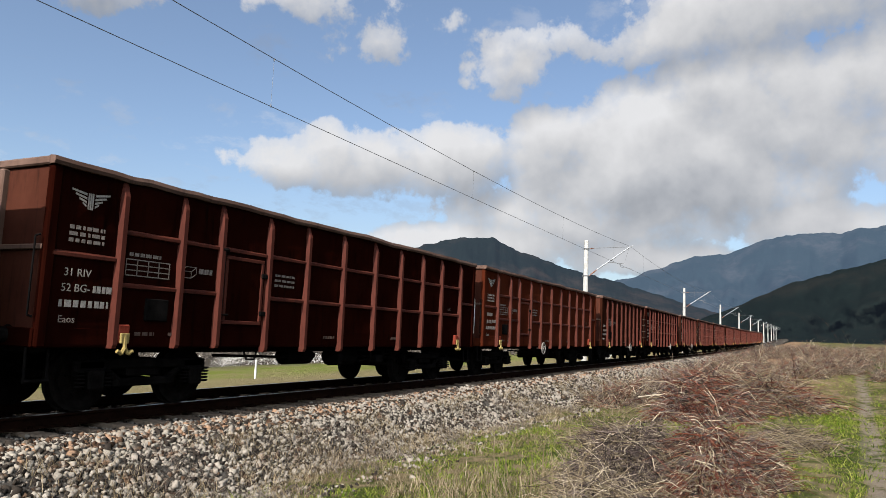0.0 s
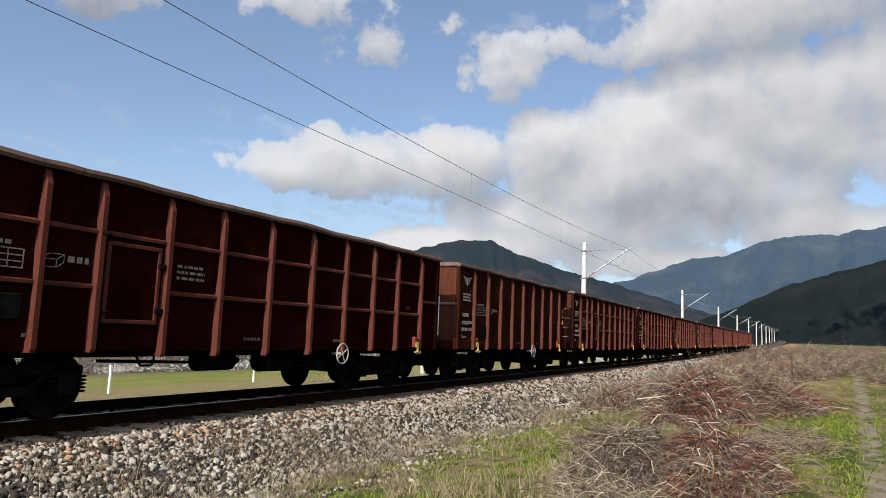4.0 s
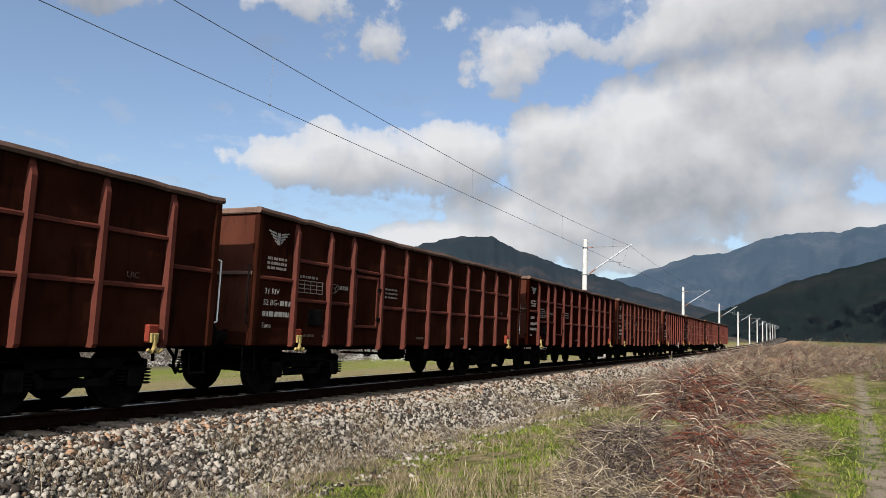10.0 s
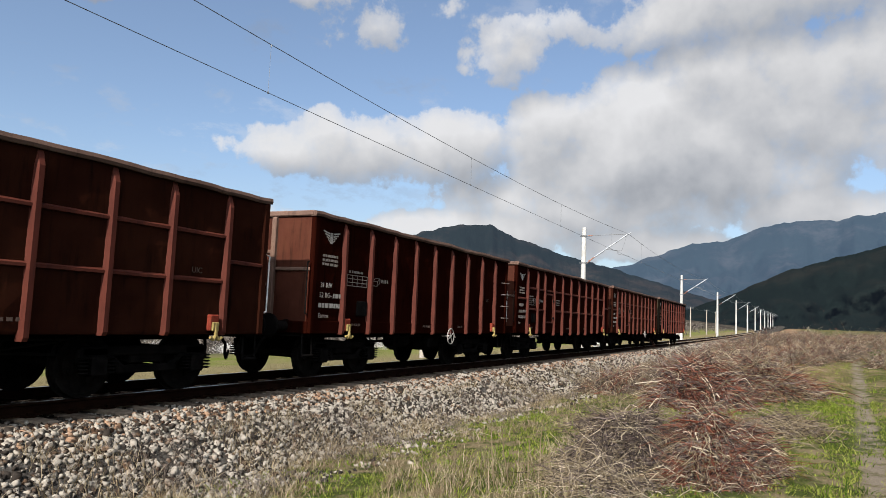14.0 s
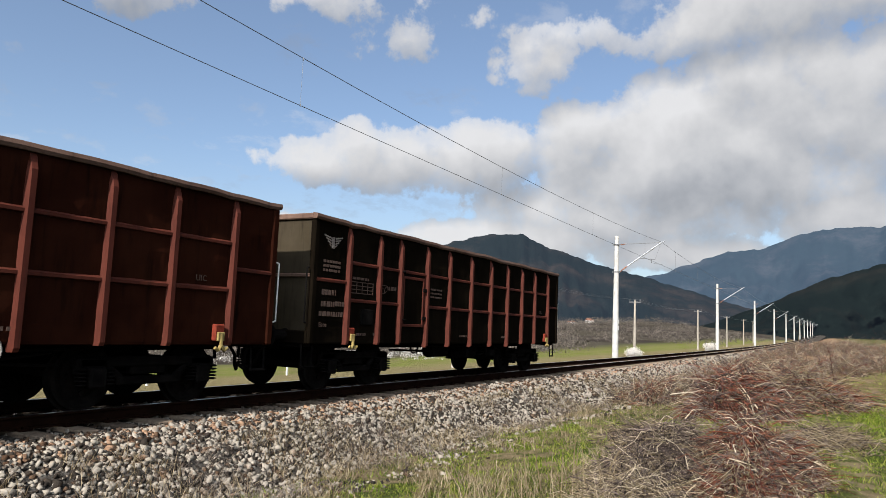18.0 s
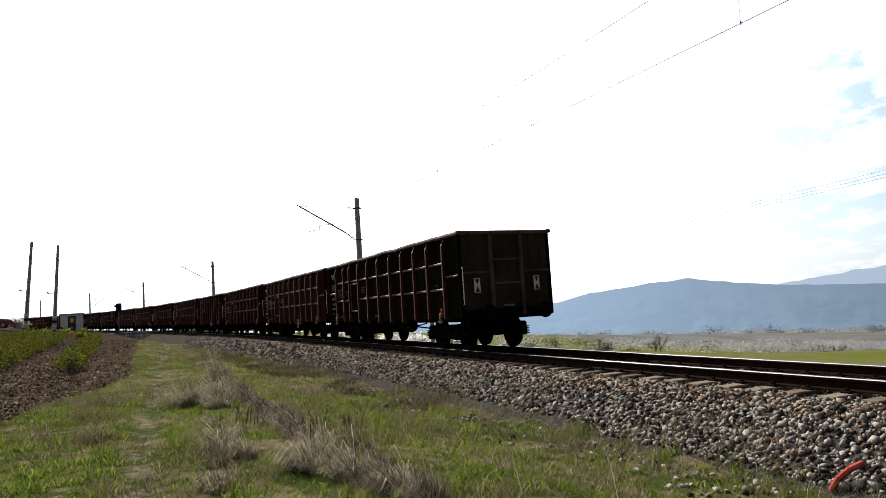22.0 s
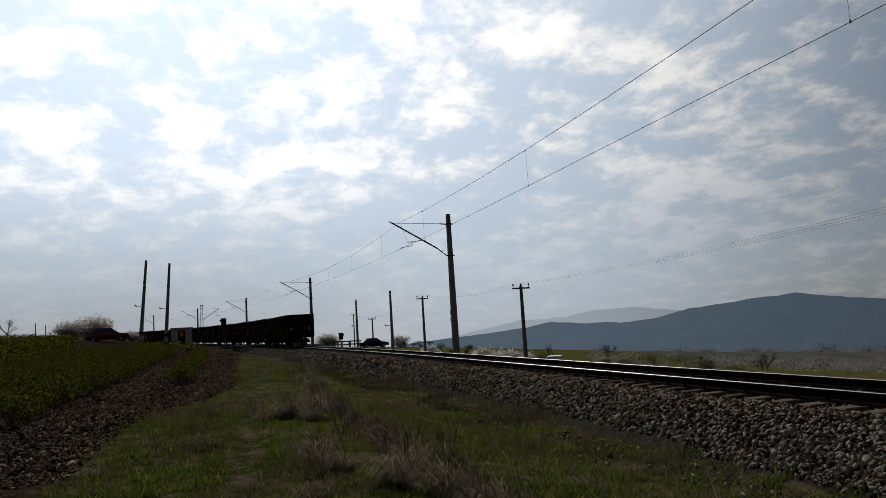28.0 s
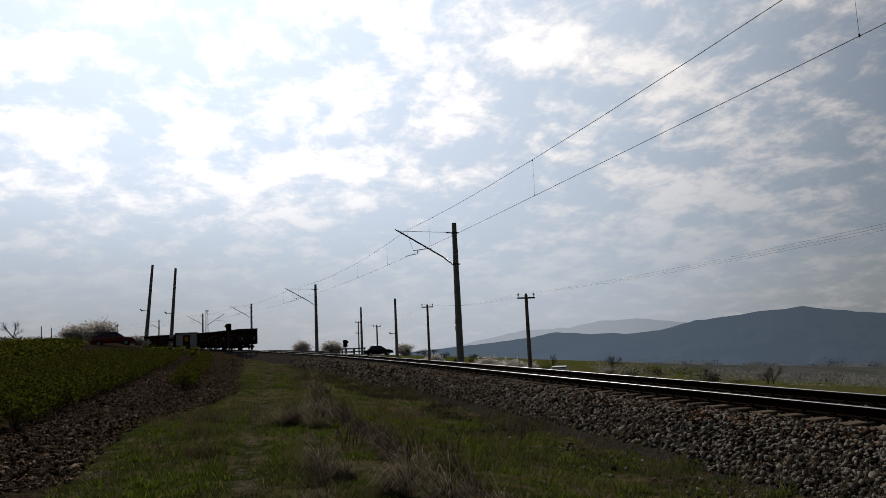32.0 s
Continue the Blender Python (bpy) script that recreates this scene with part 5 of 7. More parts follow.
# the trailing end of each wagon at ten seconds, in metres along the line, front to back
TAILS = [-84.35, -70.58, -59.06, -45.19, -33.61, -19.56, -5.74, 8.32, 22.30, 36.23, 50.12, 61.8, 75.77, 89.78, 103.84]
KINDS = "AABABAAAAAABAAA"
COATS = ["red", "orange", "brown", "red", "brown", "brown", "red", "brown", "brown", "red", "brown", "red", "red", "brown", "umber"]
for k in range(14):
    TAILS.insert(0, TAILS[0] - 14.0)
    KINDS = "A" + KINDS
    COATS.insert(0, ("red", "brown", "orange")[k % 3])
train = []
for i, (tail, kind, coat) in enumerate(zip(TAILS, KINDS, COATS)):
    src = proto[kind][0]
    ob = copy_thing(src, Matrix())
    mat, label = PAINTS[coat]
    tagged(ob, label)
    order = [ob, *ob.children_recursive]
    for c in order:
        if c.type == "MESH" and c.data.materials[0] in (M_RED, M_RIB) and coat != "red":
            if c.data.materials[0] == M_RED or coat in ("brown", "umber") and not c.name.startswith(("rib", "side_rail", "door_frame")):
                c.material_slots[0].link = "OBJECT"
                c.material_slots[0].material = mat
        if c.type == "MESH" and coat == "umber" and c.data.materials[0] == M_END:
            c.material_slots[0].link = "OBJECT"
            c.material_slots[0].material = M_ENDUMBER
    axles = [c for c in order if c.name.startswith("wheelset")]
    if i >= 14:
        marks(ob, kind, i * 31, i in (14, 21, 22, 25, 27), i not in (16, 21), *((M_DIM, M_GREYMARK) if i == 28 else ()))
    if i in (15, 17, 27):
        brake_wheel(ob, {15: -1.16, 17: 2.15, 27: 1.86}[i])
    if i == 28:
        # tail boards on the last wagon
        for y in (-0.95, 0.95):
            tb = part("tail_board", boxes((6.545, 6.57, y - 0.09, y + 0.09, 1.62, 2.02)), M_WHITE, ob, "white and red tail-signal board")
            bm = bmesh.new()
            for z0, z1 in ((1.64, 1.80), (2.00, 1.84)):
                v = [bm.verts.new((6.574, y - 0.075, z0)), bm.verts.new((6.574, y + 0.075, z0)), bm.verts.new((6.574, y, z1))]
                bm.faces.new(v)
            part("red_wedge", bm, M_PLATE, tb)
    if i == 18:
        for z, mt in ((2.36, M_YELLOW), (2.14, M_YELLOW), (1.90, M_SIGN)):
            bm = bmesh.new()
            v = [bm.verts.new(p) for p in ((4.52, -SKIN - 0.04, z), (4.74, -SKIN - 0.04, z), (4.63, -SKIN - 0.04, z + 0.19))]
            bm.faces.new(v)
            part("warning_mark", bm, mt, ob)
    train.append((ob, kind, tail, axles))
for src, _ in proto.values():
    for c in (*src.children_recursive, src):
        bpy.data.objects.remove(c)

# ---- level crossing and what stands round it ----
def ground_at(x, y, up=0.0, rz=0.0):
    return pose(x, y, ground_z(x, y) + up, 0, 0, rz)


road = sweep("road", [(-34, 0.02), (-3.2, -0.03), (-1.9, -0.01), (1.9, -0.01), (3.2, -0.05), (9, -0.45), (14, -1.4), (34, -3.4), (34, -3.6), (14, -1.6), (3.2, -0.35), (-34, -0.3)], -111, -106.5, 1.5, M_ROADTOP)
tagged(road, "worn asphalt road over the level crossing", "road", "", "structure")

hut = thing("relay_hut", ground_at(-103.0, -5.9, 0.0, 94), "pale rendered relay hut with an orange sign on its door", "hut")
part("wall", boxes((-1.3, 1.3, -1.0, 1.0, -0.3, 2.15), bevel=0.02), M_HUT, hut)
part("roof", boxes((-1.45, 1.45, -1.15, 1.15, 2.15, 2.32), bevel=0.03), M_CONC, hut)
dr = part("door", boxes((-0.45, 0.45, -1.04, -1.0, 0.05, 1.95), bevel=0.01), M_BOXGREY, hut, "grey steel door")
part("warning_sign", boxes((-0.22, 0.22, -1.06, -1.04, 1.15, 1.75)), M_SIGN, dr, "orange warning sign")


def tall_pole(x, y, h, label, lean=0.0, stripes=False):
    g = thing("utility_pole", ground_at(x, y) @ pose(0, 0, 0, -lean, 0, 0), label, "pole", "poles by the crossing")
    bm = bmesh.new()
    lathe(bm, (0, 0, -0.3), (0, 0, 1), [(0, 0.20), (h + 0.3, 0.12)], 12)
    part("pole", bm, M_POLE, g)
    if stripes:
        for k in range(4):
            bm = bmesh.new()
            lathe(bm, (0, 0, 0.2 + 0.45 * k), (0, 0, 1), [(0, 0.215), (0.22, 0.215)], 12)
            part("band", bm, M_WHITE if k % 2 else M_BLACK, g)
    part("fitting", rods(((0, 0, h * 0.45), (0, -0.7, h * 0.46), 0.03), ((0, -0.6, h * 0.46 - 0.1), (0, -0.8, h * 0.46 + 0.1), 0.06), n=6), M_DARKSTEEL, g)
    return g


tall_pole(-77.0, -8.3, 8.6, "leaning grey concrete pole with a striped foot", 4.3, True)
tall_pole(-78.5, -6.05, 8.7, "leaning grey concrete pole with black and white bands", 3.3, True)
tall_pole(-78.0, 17.8, 7.2, "slim concrete pole across the track")
tall_pole(-103.0, 18.3, 7.0, "slim concrete pole with a loudhorn across the track")


def lattice_mast(x, y, h):
    """A square lattice mast with two cantilevers, by the station beyond the crossing."""
    g = thing("lattice_mast", ground_at(x, y, 0, 90), "grey steel lattice mast with long cantilevers", "mast")
    corners = [(-1, -1), (1, -1), (1, 1), (-1, 1)]
    at = lambda q, f: Vector((q[0] * (0.32 - 0.14 * f), q[1] * (0.32 - 0.14 * f), h * f))
    for q in corners:
        part("leg", rods((at(q, 0) - Vector((0, 0, 0.3)), at(q, 1), 0.035), n=5), M_GALV, g)
    for i in range(4):
        bm = bmesh.new()
        for k in range(9):
            a, b = corners[i], corners[(i + 1) % 4]
            if k % 2:
                a, b = b, a
            rod(bm, at(a, k / 9), at(b, (k + 1) / 9), 0.018, n=4)
        part("lacing", bm, M_GALV, g)
    part("cantilever", rods(((0, 0, h * 0.66), (3.4, 0, h * 0.92), 0.05), ((0, 0, h * 0.92), (3.4, 0, h * 0.92), 0.02), ((1.6, 0, h * 0.78), (3.6, 0, h * 0.74), 0.03), n=5), M_DARKSTEEL, g)
    part("top_bracket", boxes((-0.35, 0.35, -0.35, 0.35, h, h + 0.12), bevel=0.02), M_GALV, g)


lattice_mast(-149.9, -4.7, 8.4)
for x, y, h in ((-165.7, -38.0, 3.8), (-166.1, -36.2, 3.4), (-156.7, -32.1, 3.4), (-161.8, -32.4, 3.2), (-148.5, -21.4, 4.2), (-150, -26.0, 2.4), (-158, -29.0, 2.2)):
    yp = thing("far_pole", ground_at(x, y), "thin dark pole on the skyline by the station", "pole", "poles on the skyline")
    part("pole", rods(((0, 0, -0.3), (0, 0, h), 0.12, 0.08)), M_DARKSTEEL, yp)


def crossing_light(x, y, h, rz):
    g = thing("crossing_light", ground_at(x, y, 0, rz), "dark level-crossing warning light on a short post", "warning light", "crossing lights")
    part("post", rods(((0, 0, -0.2), (0, 0, h - 0.3), 0.06)), M_DARKSTEEL, g)
    part("board", boxes((-0.40, 0.40, -0.05, 0.05, h - 1.1, h), bevel=0.05), M_BLACK, g)
    for q, dz in ((-0.2, 0.35), (0.2, 0.35), (0.0, 0.78)):
        bm = bmesh.new()
        lathe(bm, (q, -0.05, h - dz), (0, -1, 0), [(0, 0.17), (0.42, 0.16), (0.42, 0.13), (0.05, 0.12)], 12)
        part("hood", bm, M_BLACK, g)


crossing_light(-101, -0.35, 4.7, 60)
crossing_light(-113, 17.4, 2.3, 110)


def barrier(x, y, rz, w):
    g = thing("crossing_fence", ground_at(x, y, 0.0, rz), "low dark guard rail beside the crossing", "guard rail", "crossing guard rails")
    for k in range(4):
        q = -w / 2 + w * k / 3
        part("post", boxes((q - 0.07, q + 0.07, -0.07, 0.07, -0.2, 1.0), bevel=0.01), M_DARKSTEEL, g)
    for z in (0.45, 0.9):
        part("board", boxes((-w / 2 - 0.2, w / 2 + 0.2, -0.05, 0.05, z - 0.09, z + 0.09), bevel=0.01), M_DARKSTEEL, g)


barrier(-98, 2.2, 20, 5.0)
barrier(-100, 0.6, 80, 6.0)
barrier(-100, 15.0, 12, 9.0)
barrier(-108, 17.0, 80, 5.0)


def car(name, m, paint_mat, label):
    """A small saloon: lofted body, glasshouse, wheels, lamps."""
    g = thing(name, m, label, "car")
    bm = bmesh.new()
    secs = [(-2.0, 0.42, 0.62, 0.70), (-1.9, 0.32, 0.78, 0.78), (-1.1, 0.28, 0.90, 0.82), (0.5, 0.26, 0.92, 0.83), (1.4, 0.28, 0.86, 0.82), (1.95, 0.34, 0.74, 0.76), (2.05, 0.42, 0.60, 0.66)]
    rings = []
    for x, z0, z1, w in secs:
        rings.append([bm.verts.new((x, a * w, z0 + (z1 - z0) * b)) for a, b in ((-0.92, 0), (-1, 0.35), (-1, 0.75), (-0.90, 1), (0.90, 1), (1, 0.75), (1, 0.35), (0.92, 0))])
    for a, b in zip(rings, rings[1:]):
        for i in range(8):
            bm.faces.new((a[i], a[(i + 1) % 8], b[(i + 1) % 8], b[i]))
    bm.faces.new(rings[0][::-1])
    bm.faces.new(rings[-1])
    bmesh.ops.recalc_face_normals(bm, faces=bm.faces)
    body = part("body", bm, paint_mat, g)
    bm = bmesh.new()
    lo = [bm.verts.new(p) for p in ((-1.7, -0.72, 0.86), (1.05, -0.72, 0.90), (1.05, 0.72, 0.90), (-1.7, 0.72, 0.86))]
    hi = [bm.verts.new(p) for p in ((-1.05, -0.56, 1.36), (0.35, -0.56, 1.38), (0.35, 0.56, 1.38), (-1.05, 0.56, 1.36))]
    for i in range(4):
        bm.faces.new((lo[i], lo[(i + 1) % 4], hi[(i + 1) % 4], hi[i]))
    bm.faces.new(hi)
    bmesh.ops.recalc_face_normals(bm, faces=bm.faces)
    part("glasshouse", bm, M_GLASS, g, "dark car windows")
    part("roof", boxes((-1.10, 0.40, -0.58, 0.58, 1.36, 1.41), bevel=0.02), paint_mat, g)
    for q in (-0.35, -1.35, 0.72):
        for s in (-1, 1):
            part("pillar", rods(((q, s * 0.715, 0.88), (q * 0.55 - 0.15, s * 0.57, 1.38), 0.035), n=6), paint_mat, g)
    for x in (-1.25, 1.25):
        for s in (-1, 1):
            bm = bmesh.new()
            lathe(bm, (x, s * 0.66, 0.29), (0, s, 0), [(0, 0.24), (0.02, 0.29), (0.16, 0.29), (0.18, 0.24)], 18)
            tyre = part("wheel", bm, M_RUBBER, g, "black tyre")
            bm = bmesh.new()
            lathe(bm, (x, s * 0.84, 0.29), (0, s, 0), [(0, 0.18), (0.012, 0.16), (0.02, 0.05)], 14)
            part("hubcap", bm, M_GALV, tyre)
    for s in (-1, 1):
        part("headlight", boxes((2.0, 2.07, s * 0.52 - 0.13, s * 0.52 + 0.13, 0.52, 0.66), bevel=0.02), M_WHITE, g)
        part("tail_light", boxes((-2.06, -1.99, s * 0.56 - 0.1, s * 0.56 + 0.1, 0.52, 0.68), bevel=0.02), M_PLATE, g)
    part("bumper", boxes((1.98, 2.10, -0.72, 0.72, 0.34, 0.46), bevel=0.03), M_RUBBER, g)
    part("bumper", boxes((-2.10, -1.98, -0.72, 0.72, 0.34, 0.46), bevel=0.03), M_RUBBER, g)


car("red_car", ground_at(-78.0, -11.4, 0.0, 92), M_CARRED, "small red hatchback parked on the field track by the hut")
car("dark_car", ground_at(-101.0, 20.3, 0.0, 88), M_CARDARK, "dark green car waiting behind the crossing rail")
car("white_car", ground_at(-54.0, 26.1, 0.0, 150), M_CARWHITE, "white car on the lane below the line")

# ---- plants, stones and brush ----
def fast_mesh(name, co, tri, mat):
    """A mesh from arrays of corners and triangles."""
    me = bpy.data.meshes.new(name)
    me.vertices.add(len(co))
    me.vertices.foreach_set("co", np.ascontiguousarray(co, dtype=np.float32).ravel())
    me.loops.add(tri.size)
    me.loops.foreach_set("vertex_index", np.ascontiguousarray(tri, dtype=np.int32).ravel())
    me.polygons.add(len(tri))
    me.polygons.foreach_set("loop_start", np.arange(0, tri.size, 3, dtype=np.int32))
    me.polygons.foreach_set("loop_total", np.full(len(tri), 3, dtype=np.int32))
    me.update(calc_edges=True)
    me.materials.append(mat)
    return me


rng = np.random.default_rng(7)


def heights(x, y):
    """The ground, or the ballast where that lies higher."""
    out = []
    for a, b in zip(x, y):
        a, b = float(a), float(b)
        off, along = line_offset(a, b)
        top = bed_height(off) + rise(along) if -3.7 < off < 3.4 else -99.0
        out.append(max(ground_z(a, b), top))
    return np.array(out)


BLOCK = bmesh.new()
bmesh.ops.create_cube(BLOCK, size=1.5)
bmesh.ops.triangulate(BLOCK, faces=BLOCK.faces[:])
BLOCK_V = np.array([v.co[:] for v in BLOCK.verts])
BLOCK_F = np.array([[v.index for v in f.verts] for f in BLOCK.faces])
BLOCK.free()
STONES = []
for k in range(12):
    r = 1 + rng.uniform(-0.42, 0.34, (len(BLOCK_V), 3))
    STONES.append(BLOCK_V * r * np.array([1.0, rng.uniform(0.55, 0.9), rng.uniform(0.42, 0.72)]))


def turns(n):
    """Random rotations, mostly lying flat."""
    a, b, c = rng.uniform(0, 6.283, n), rng.normal(0, 0.75, n), rng.normal(0, 0.75, n)
    ca, sa, cb, sb, cc, sc = np.cos(a), np.sin(a), np.cos(b), np.sin(b), np.cos(c), np.sin(c)
    m = np.empty((n, 3, 3))
    m[:, 0] = np.stack([ca * cb, ca * sb * sc - sa * cc, ca * sb * cc + sa * sc], -1)
    m[:, 1] = np.stack([sa * cb, sa * sb * sc + ca * cc, sa * sb * cc - ca * sc], -1)
    m[:, 2] = np.stack([-sb, cb * sc, cb * cc], -1)
    return m


def bed_height(off):
    return np.interp(off, [b[0] for b in BED], [b[1] for b in BED])


def scatter(s0, s1, o0, o1, per_m2, size):
    n = int((s1 - s0) * abs(o1 - o0) * per_m2)
    s, off = rng.uniform(s0, s1, n), rng.uniform(o0, o1, n)
    pts = np.array([line_at(float(a), float(b))[0][:] for a, b in zip(s, off)])
    pts[:, 2] = np.maximum(pts[:, 2] + bed_height(off), heights(pts[:, 0], pts[:, 1])) + rng.uniform(-0.015, 0.02, n)
    return pts, size * rng.lognormal(0, 0.27, n)


def stone_field(name, sets, label, mat=M_STONE):
    co, tri, base = [], [], 0
    for pts, size in sets:
        m = turns(len(pts))
        which = rng.integers(0, 12, len(pts))
        shapes = np.array(STONES)[which]
        v = np.einsum("nij,nkj->nki", m, shapes) * size[:, None, None] + pts[:, None, :]
        nv = len(BLOCK_V)
        co.append(v.reshape(-1, 3))
        tri.append((BLOCK_F[None] + (np.arange(len(pts)) * nv)[:, None, None] + base).reshape(-1, 3))
        base += len(pts) * nv
    ob = new(name, fast_mesh(name, np.concatenate(co), np.concatenate(tri), mat))
    ob.parent = bed
    return tagged(ob, label, "", "", "stuff")


def spill(s0, s1, n, size, seed):
    """Stones that have rolled out into the grass, in loose drifts."""
    x, y = patchy(s0, s1, MID_Y - 4.9, MID_Y - 3.2, n, 0.7, -0.05, seed)
    keep_ = rng.uniform(0, 1, len(x)) < np.clip((y - MID_Y + 4.9) / 1.5, 0.05, 1) ** 1.6
    x, y = x[keep_], y[keep_]
    return np.stack([x, y, heights(x, y) + 0.01], -1), size * rng.lognormal(0, 0.3, len(x))


def patchy(x0, x1, y0, y1, n, scale, lo, seed):
    """Points in a stretch of ground, thinned by a slow noise."""
    x, y = rng.uniform(x0, x1, n), rng.uniform(y0, y1, n)
    keep = np.array([noise.noise((a * scale, b * scale, seed)) > lo for a, b in zip(x, y)])
    return x[keep], y[keep]


stone_field("ballast_stones", [spill(-24, -2, 1700, 0.036, 71), spill(2, 30, 9000, 0.038, 72), scatter(-10, -2, -3.0, -1.3, 420, 0.036), scatter(-2, 17, -3.35, -1.3, 420, 0.036), scatter(-30, -10, -2.85, -1.3, 260, 0.040), scatter(17, 45, -3.35, -1.3, 150, 0.050),
                               scatter(-70, -30, -3.2, -1.3, 45, 0.065), scatter(45, 100, -3.2, -1.3, 30, 0.075), scatter(-14, 12, -1.3, 1.8, 75, 0.032), scatter(-40, -14, -1.3, 1.8, 30, 0.036)],
            "loose grey and white crushed stones, some rust-stained")
stone_field("rusty_ballast_stones", [scatter(-14, 22, -2.00, -1.28, 170, 0.034), scatter(22, 50, -2.00, -1.28, 90, 0.045), scatter(-50, -14, -2.1, -1.28, 60, 0.042)], "rust-brown stained stones along the sleeper ends", M_RUSTSTONE)
stone_meshes = [fast_mesh("stone", v, BLOCK_F, M_STONE) for v in STONES]
pts, size = scatter(-6, 9, -3.0, -1.45, 13, 0.055)
for p, r in list(zip(pts, size))[:300]:
    q = piece("stone", stone_meshes[int(rng.integers(0, 12))], bed, Matrix.LocRotScale(p + np.array([0, 0, 0.012]), Euler((rng.normal(0, 0.4), rng.normal(0, 0.4), rng.uniform(0, 6.28))), (r, r, r)))


def blades(name, x, y, tall, lean, width, mat, label, base=None, clump=0.0):
    """Grass as single tapered blades."""
    if clump:
        tuft = np.array([noise.noise((float(a) * 2.4, float(b) * 2.4, clump)) + 0.6 * noise.noise((float(a) * 6.5, float(b) * 6.5, clump)) for a, b in zip(x, y)])
        stay = rng.uniform(-0.75, 0.45, len(x)) < tuft
        x, y, tuft = x[stay], y[stay], tuft[stay]
    n = len(x)
    z = heights(x, y) if base is None else base
    a = rng.uniform(0, 6.283, n)
    h = tall * rng.lognormal(0, 0.35, n)
    if clump:
        h *= np.clip(0.85 + 1.3 * tuft, 0.35, 2.2)
    ln = h * lean * rng.uniform(0.2, 1.6, n)
    d = rng.uniform(0, 6.283, n)
    p = np.stack([x, y, z - 0.02], -1)
    wv = np.stack([np.cos(a), np.sin(a), np.zeros(n)], -1) * (width * rng.uniform(0.6, 1.4, n))[:, None]
    mid = p + np.stack([np.cos(d) * ln * 0.35, np.sin(d) * ln * 0.35, h * 0.6], -1)
    tip = p + np.stack([np.cos(d) * ln, np.sin(d) * ln, h], -1)
    co = np.stack([p - wv, p + wv, mid + wv * 0.7, mid - wv * 0.7, tip], 1).reshape(-1, 3)
    k = np.arange(n)[:, None] * 5
    tri = np.concatenate([k + np.array([0, 1, 2]), k + np.array([0, 2, 3]), k + np.array([3, 2, 4])])
    return tagged(new(name, fast_mesh(name, co, tri, mat)), label, "grass", "", "stuff")


def joined(*sets):
    return np.concatenate([s[0] for s in sets]), np.concatenate([s[1] for s in sets])


gx_, gy_ = joined(patchy(3, 16, 0.6, 6.6, 70000, 0.5, -0.42, 1), patchy(16, 40, -3, 6.9, 42000, 0.4, -0.4, 1), patchy(4, 20, -4, 0.6, 75000, 0.5, -0.5, 2), patchy(-17, -4, -2.1, 7.0, 85000, 0.45, -0.42, 3), patchy(-45, -17, -1.7, 7.1, 52000, 0.35, -0.4, 3), patchy(-100, -45, -1, 5.5, 16000, 0.2, -0.2, 4))
keep = (np.abs(gy_ - np.array([path_y(float(a)) for a in gx_])) > 0.16) | (rng.uniform(0, 1, len(gx_)) < 0.3)
keep &= (gx_ > -4) | (gx_ < -24) | (np.abs(gy_ - 2.52) > 0.13) | (rng.uniform(0, 1, len(gx_)) < 0.15)
keep &= (gx_ > 0) | (gy_ > np.array([soil_edge(float(a)) for a in gx_]) + rng.normal(0, 0.18, len(gx_)))
blades("grass", gx_[keep], gy_[keep], 0.048, 0.8, 0.0075, M_GRASS, "short fresh green spring grass", None, 3.0)
gx_, gy_ = joined(patchy(3, 16, 1.0, 6.0, 22000, 0.9, 0.16, 31), patchy(6, 22, -4, -0.4, 16000, 0.8, 0.05, 32), patchy(-18, -4, -1.7, 6.9, 76000, 0.7, -0.02, 33), patchy(-40, -18, -1.6, 6.2, 30000, 0.5, 0.05, 34))
keep = np.abs(gy_ - np.array([path_y(float(a)) for a in gx_])) > 0.3
keep &= (gx_ > -4) | (gx_ < -24) | (np.abs(gy_ - 2.52) > 0.13) | (rng.uniform(0, 1, len(gx_)) < 0.15)
keep &= (gx_ > 0) | (gy_ > np.array([soil_edge(float(a)) for a in gx_]) + rng.normal(0, 0.18, len(gx_)))
blades("lush_grass", gx_[keep], gy_[keep], 0.062, 0.7, 0.0085, M_LUSH, "thick bright green tufts of new grass", None, 8.0)
tx_, ty_ = joined(patchy(3, 14, 2.0, 6.9, 20000, 0.6, -0.1, 8), patchy(14, 40, 1.0, 7.2, 22000, 0.5, -0.15, 8), patchy(-20, -4, -1.6, 6.9, 40000, 0.8, 0.0, 9), patchy(-60, -20, -1.2, 6.6, 20000, 0.4, 0.0, 9))
blades("dry_grass", tx_, ty_, 0.13, 1.1, 0.0045, M_THATCH, "bleached dry grass lying among the green", None, 14.0)
# weeds that creep up the foot of the ballast
wx, wy = joined(patchy(1, 32, 5.9, 7.7, 22000, 0.8, 0.02, 14), patchy(-60, -6, 5.9, 7.5, 20000, 0.7, 0.02, 15))
wz = np.array([max(ground_z(float(a), float(b)), bed_height(b - MID_Y) + rise(float(a))) for a, b in zip(wx, wy)])
blades("weeds", wx, wy, 0.15, 0.9, 0.004, M_THATCH, "thin dry weeds at the foot of the ballast", wz)


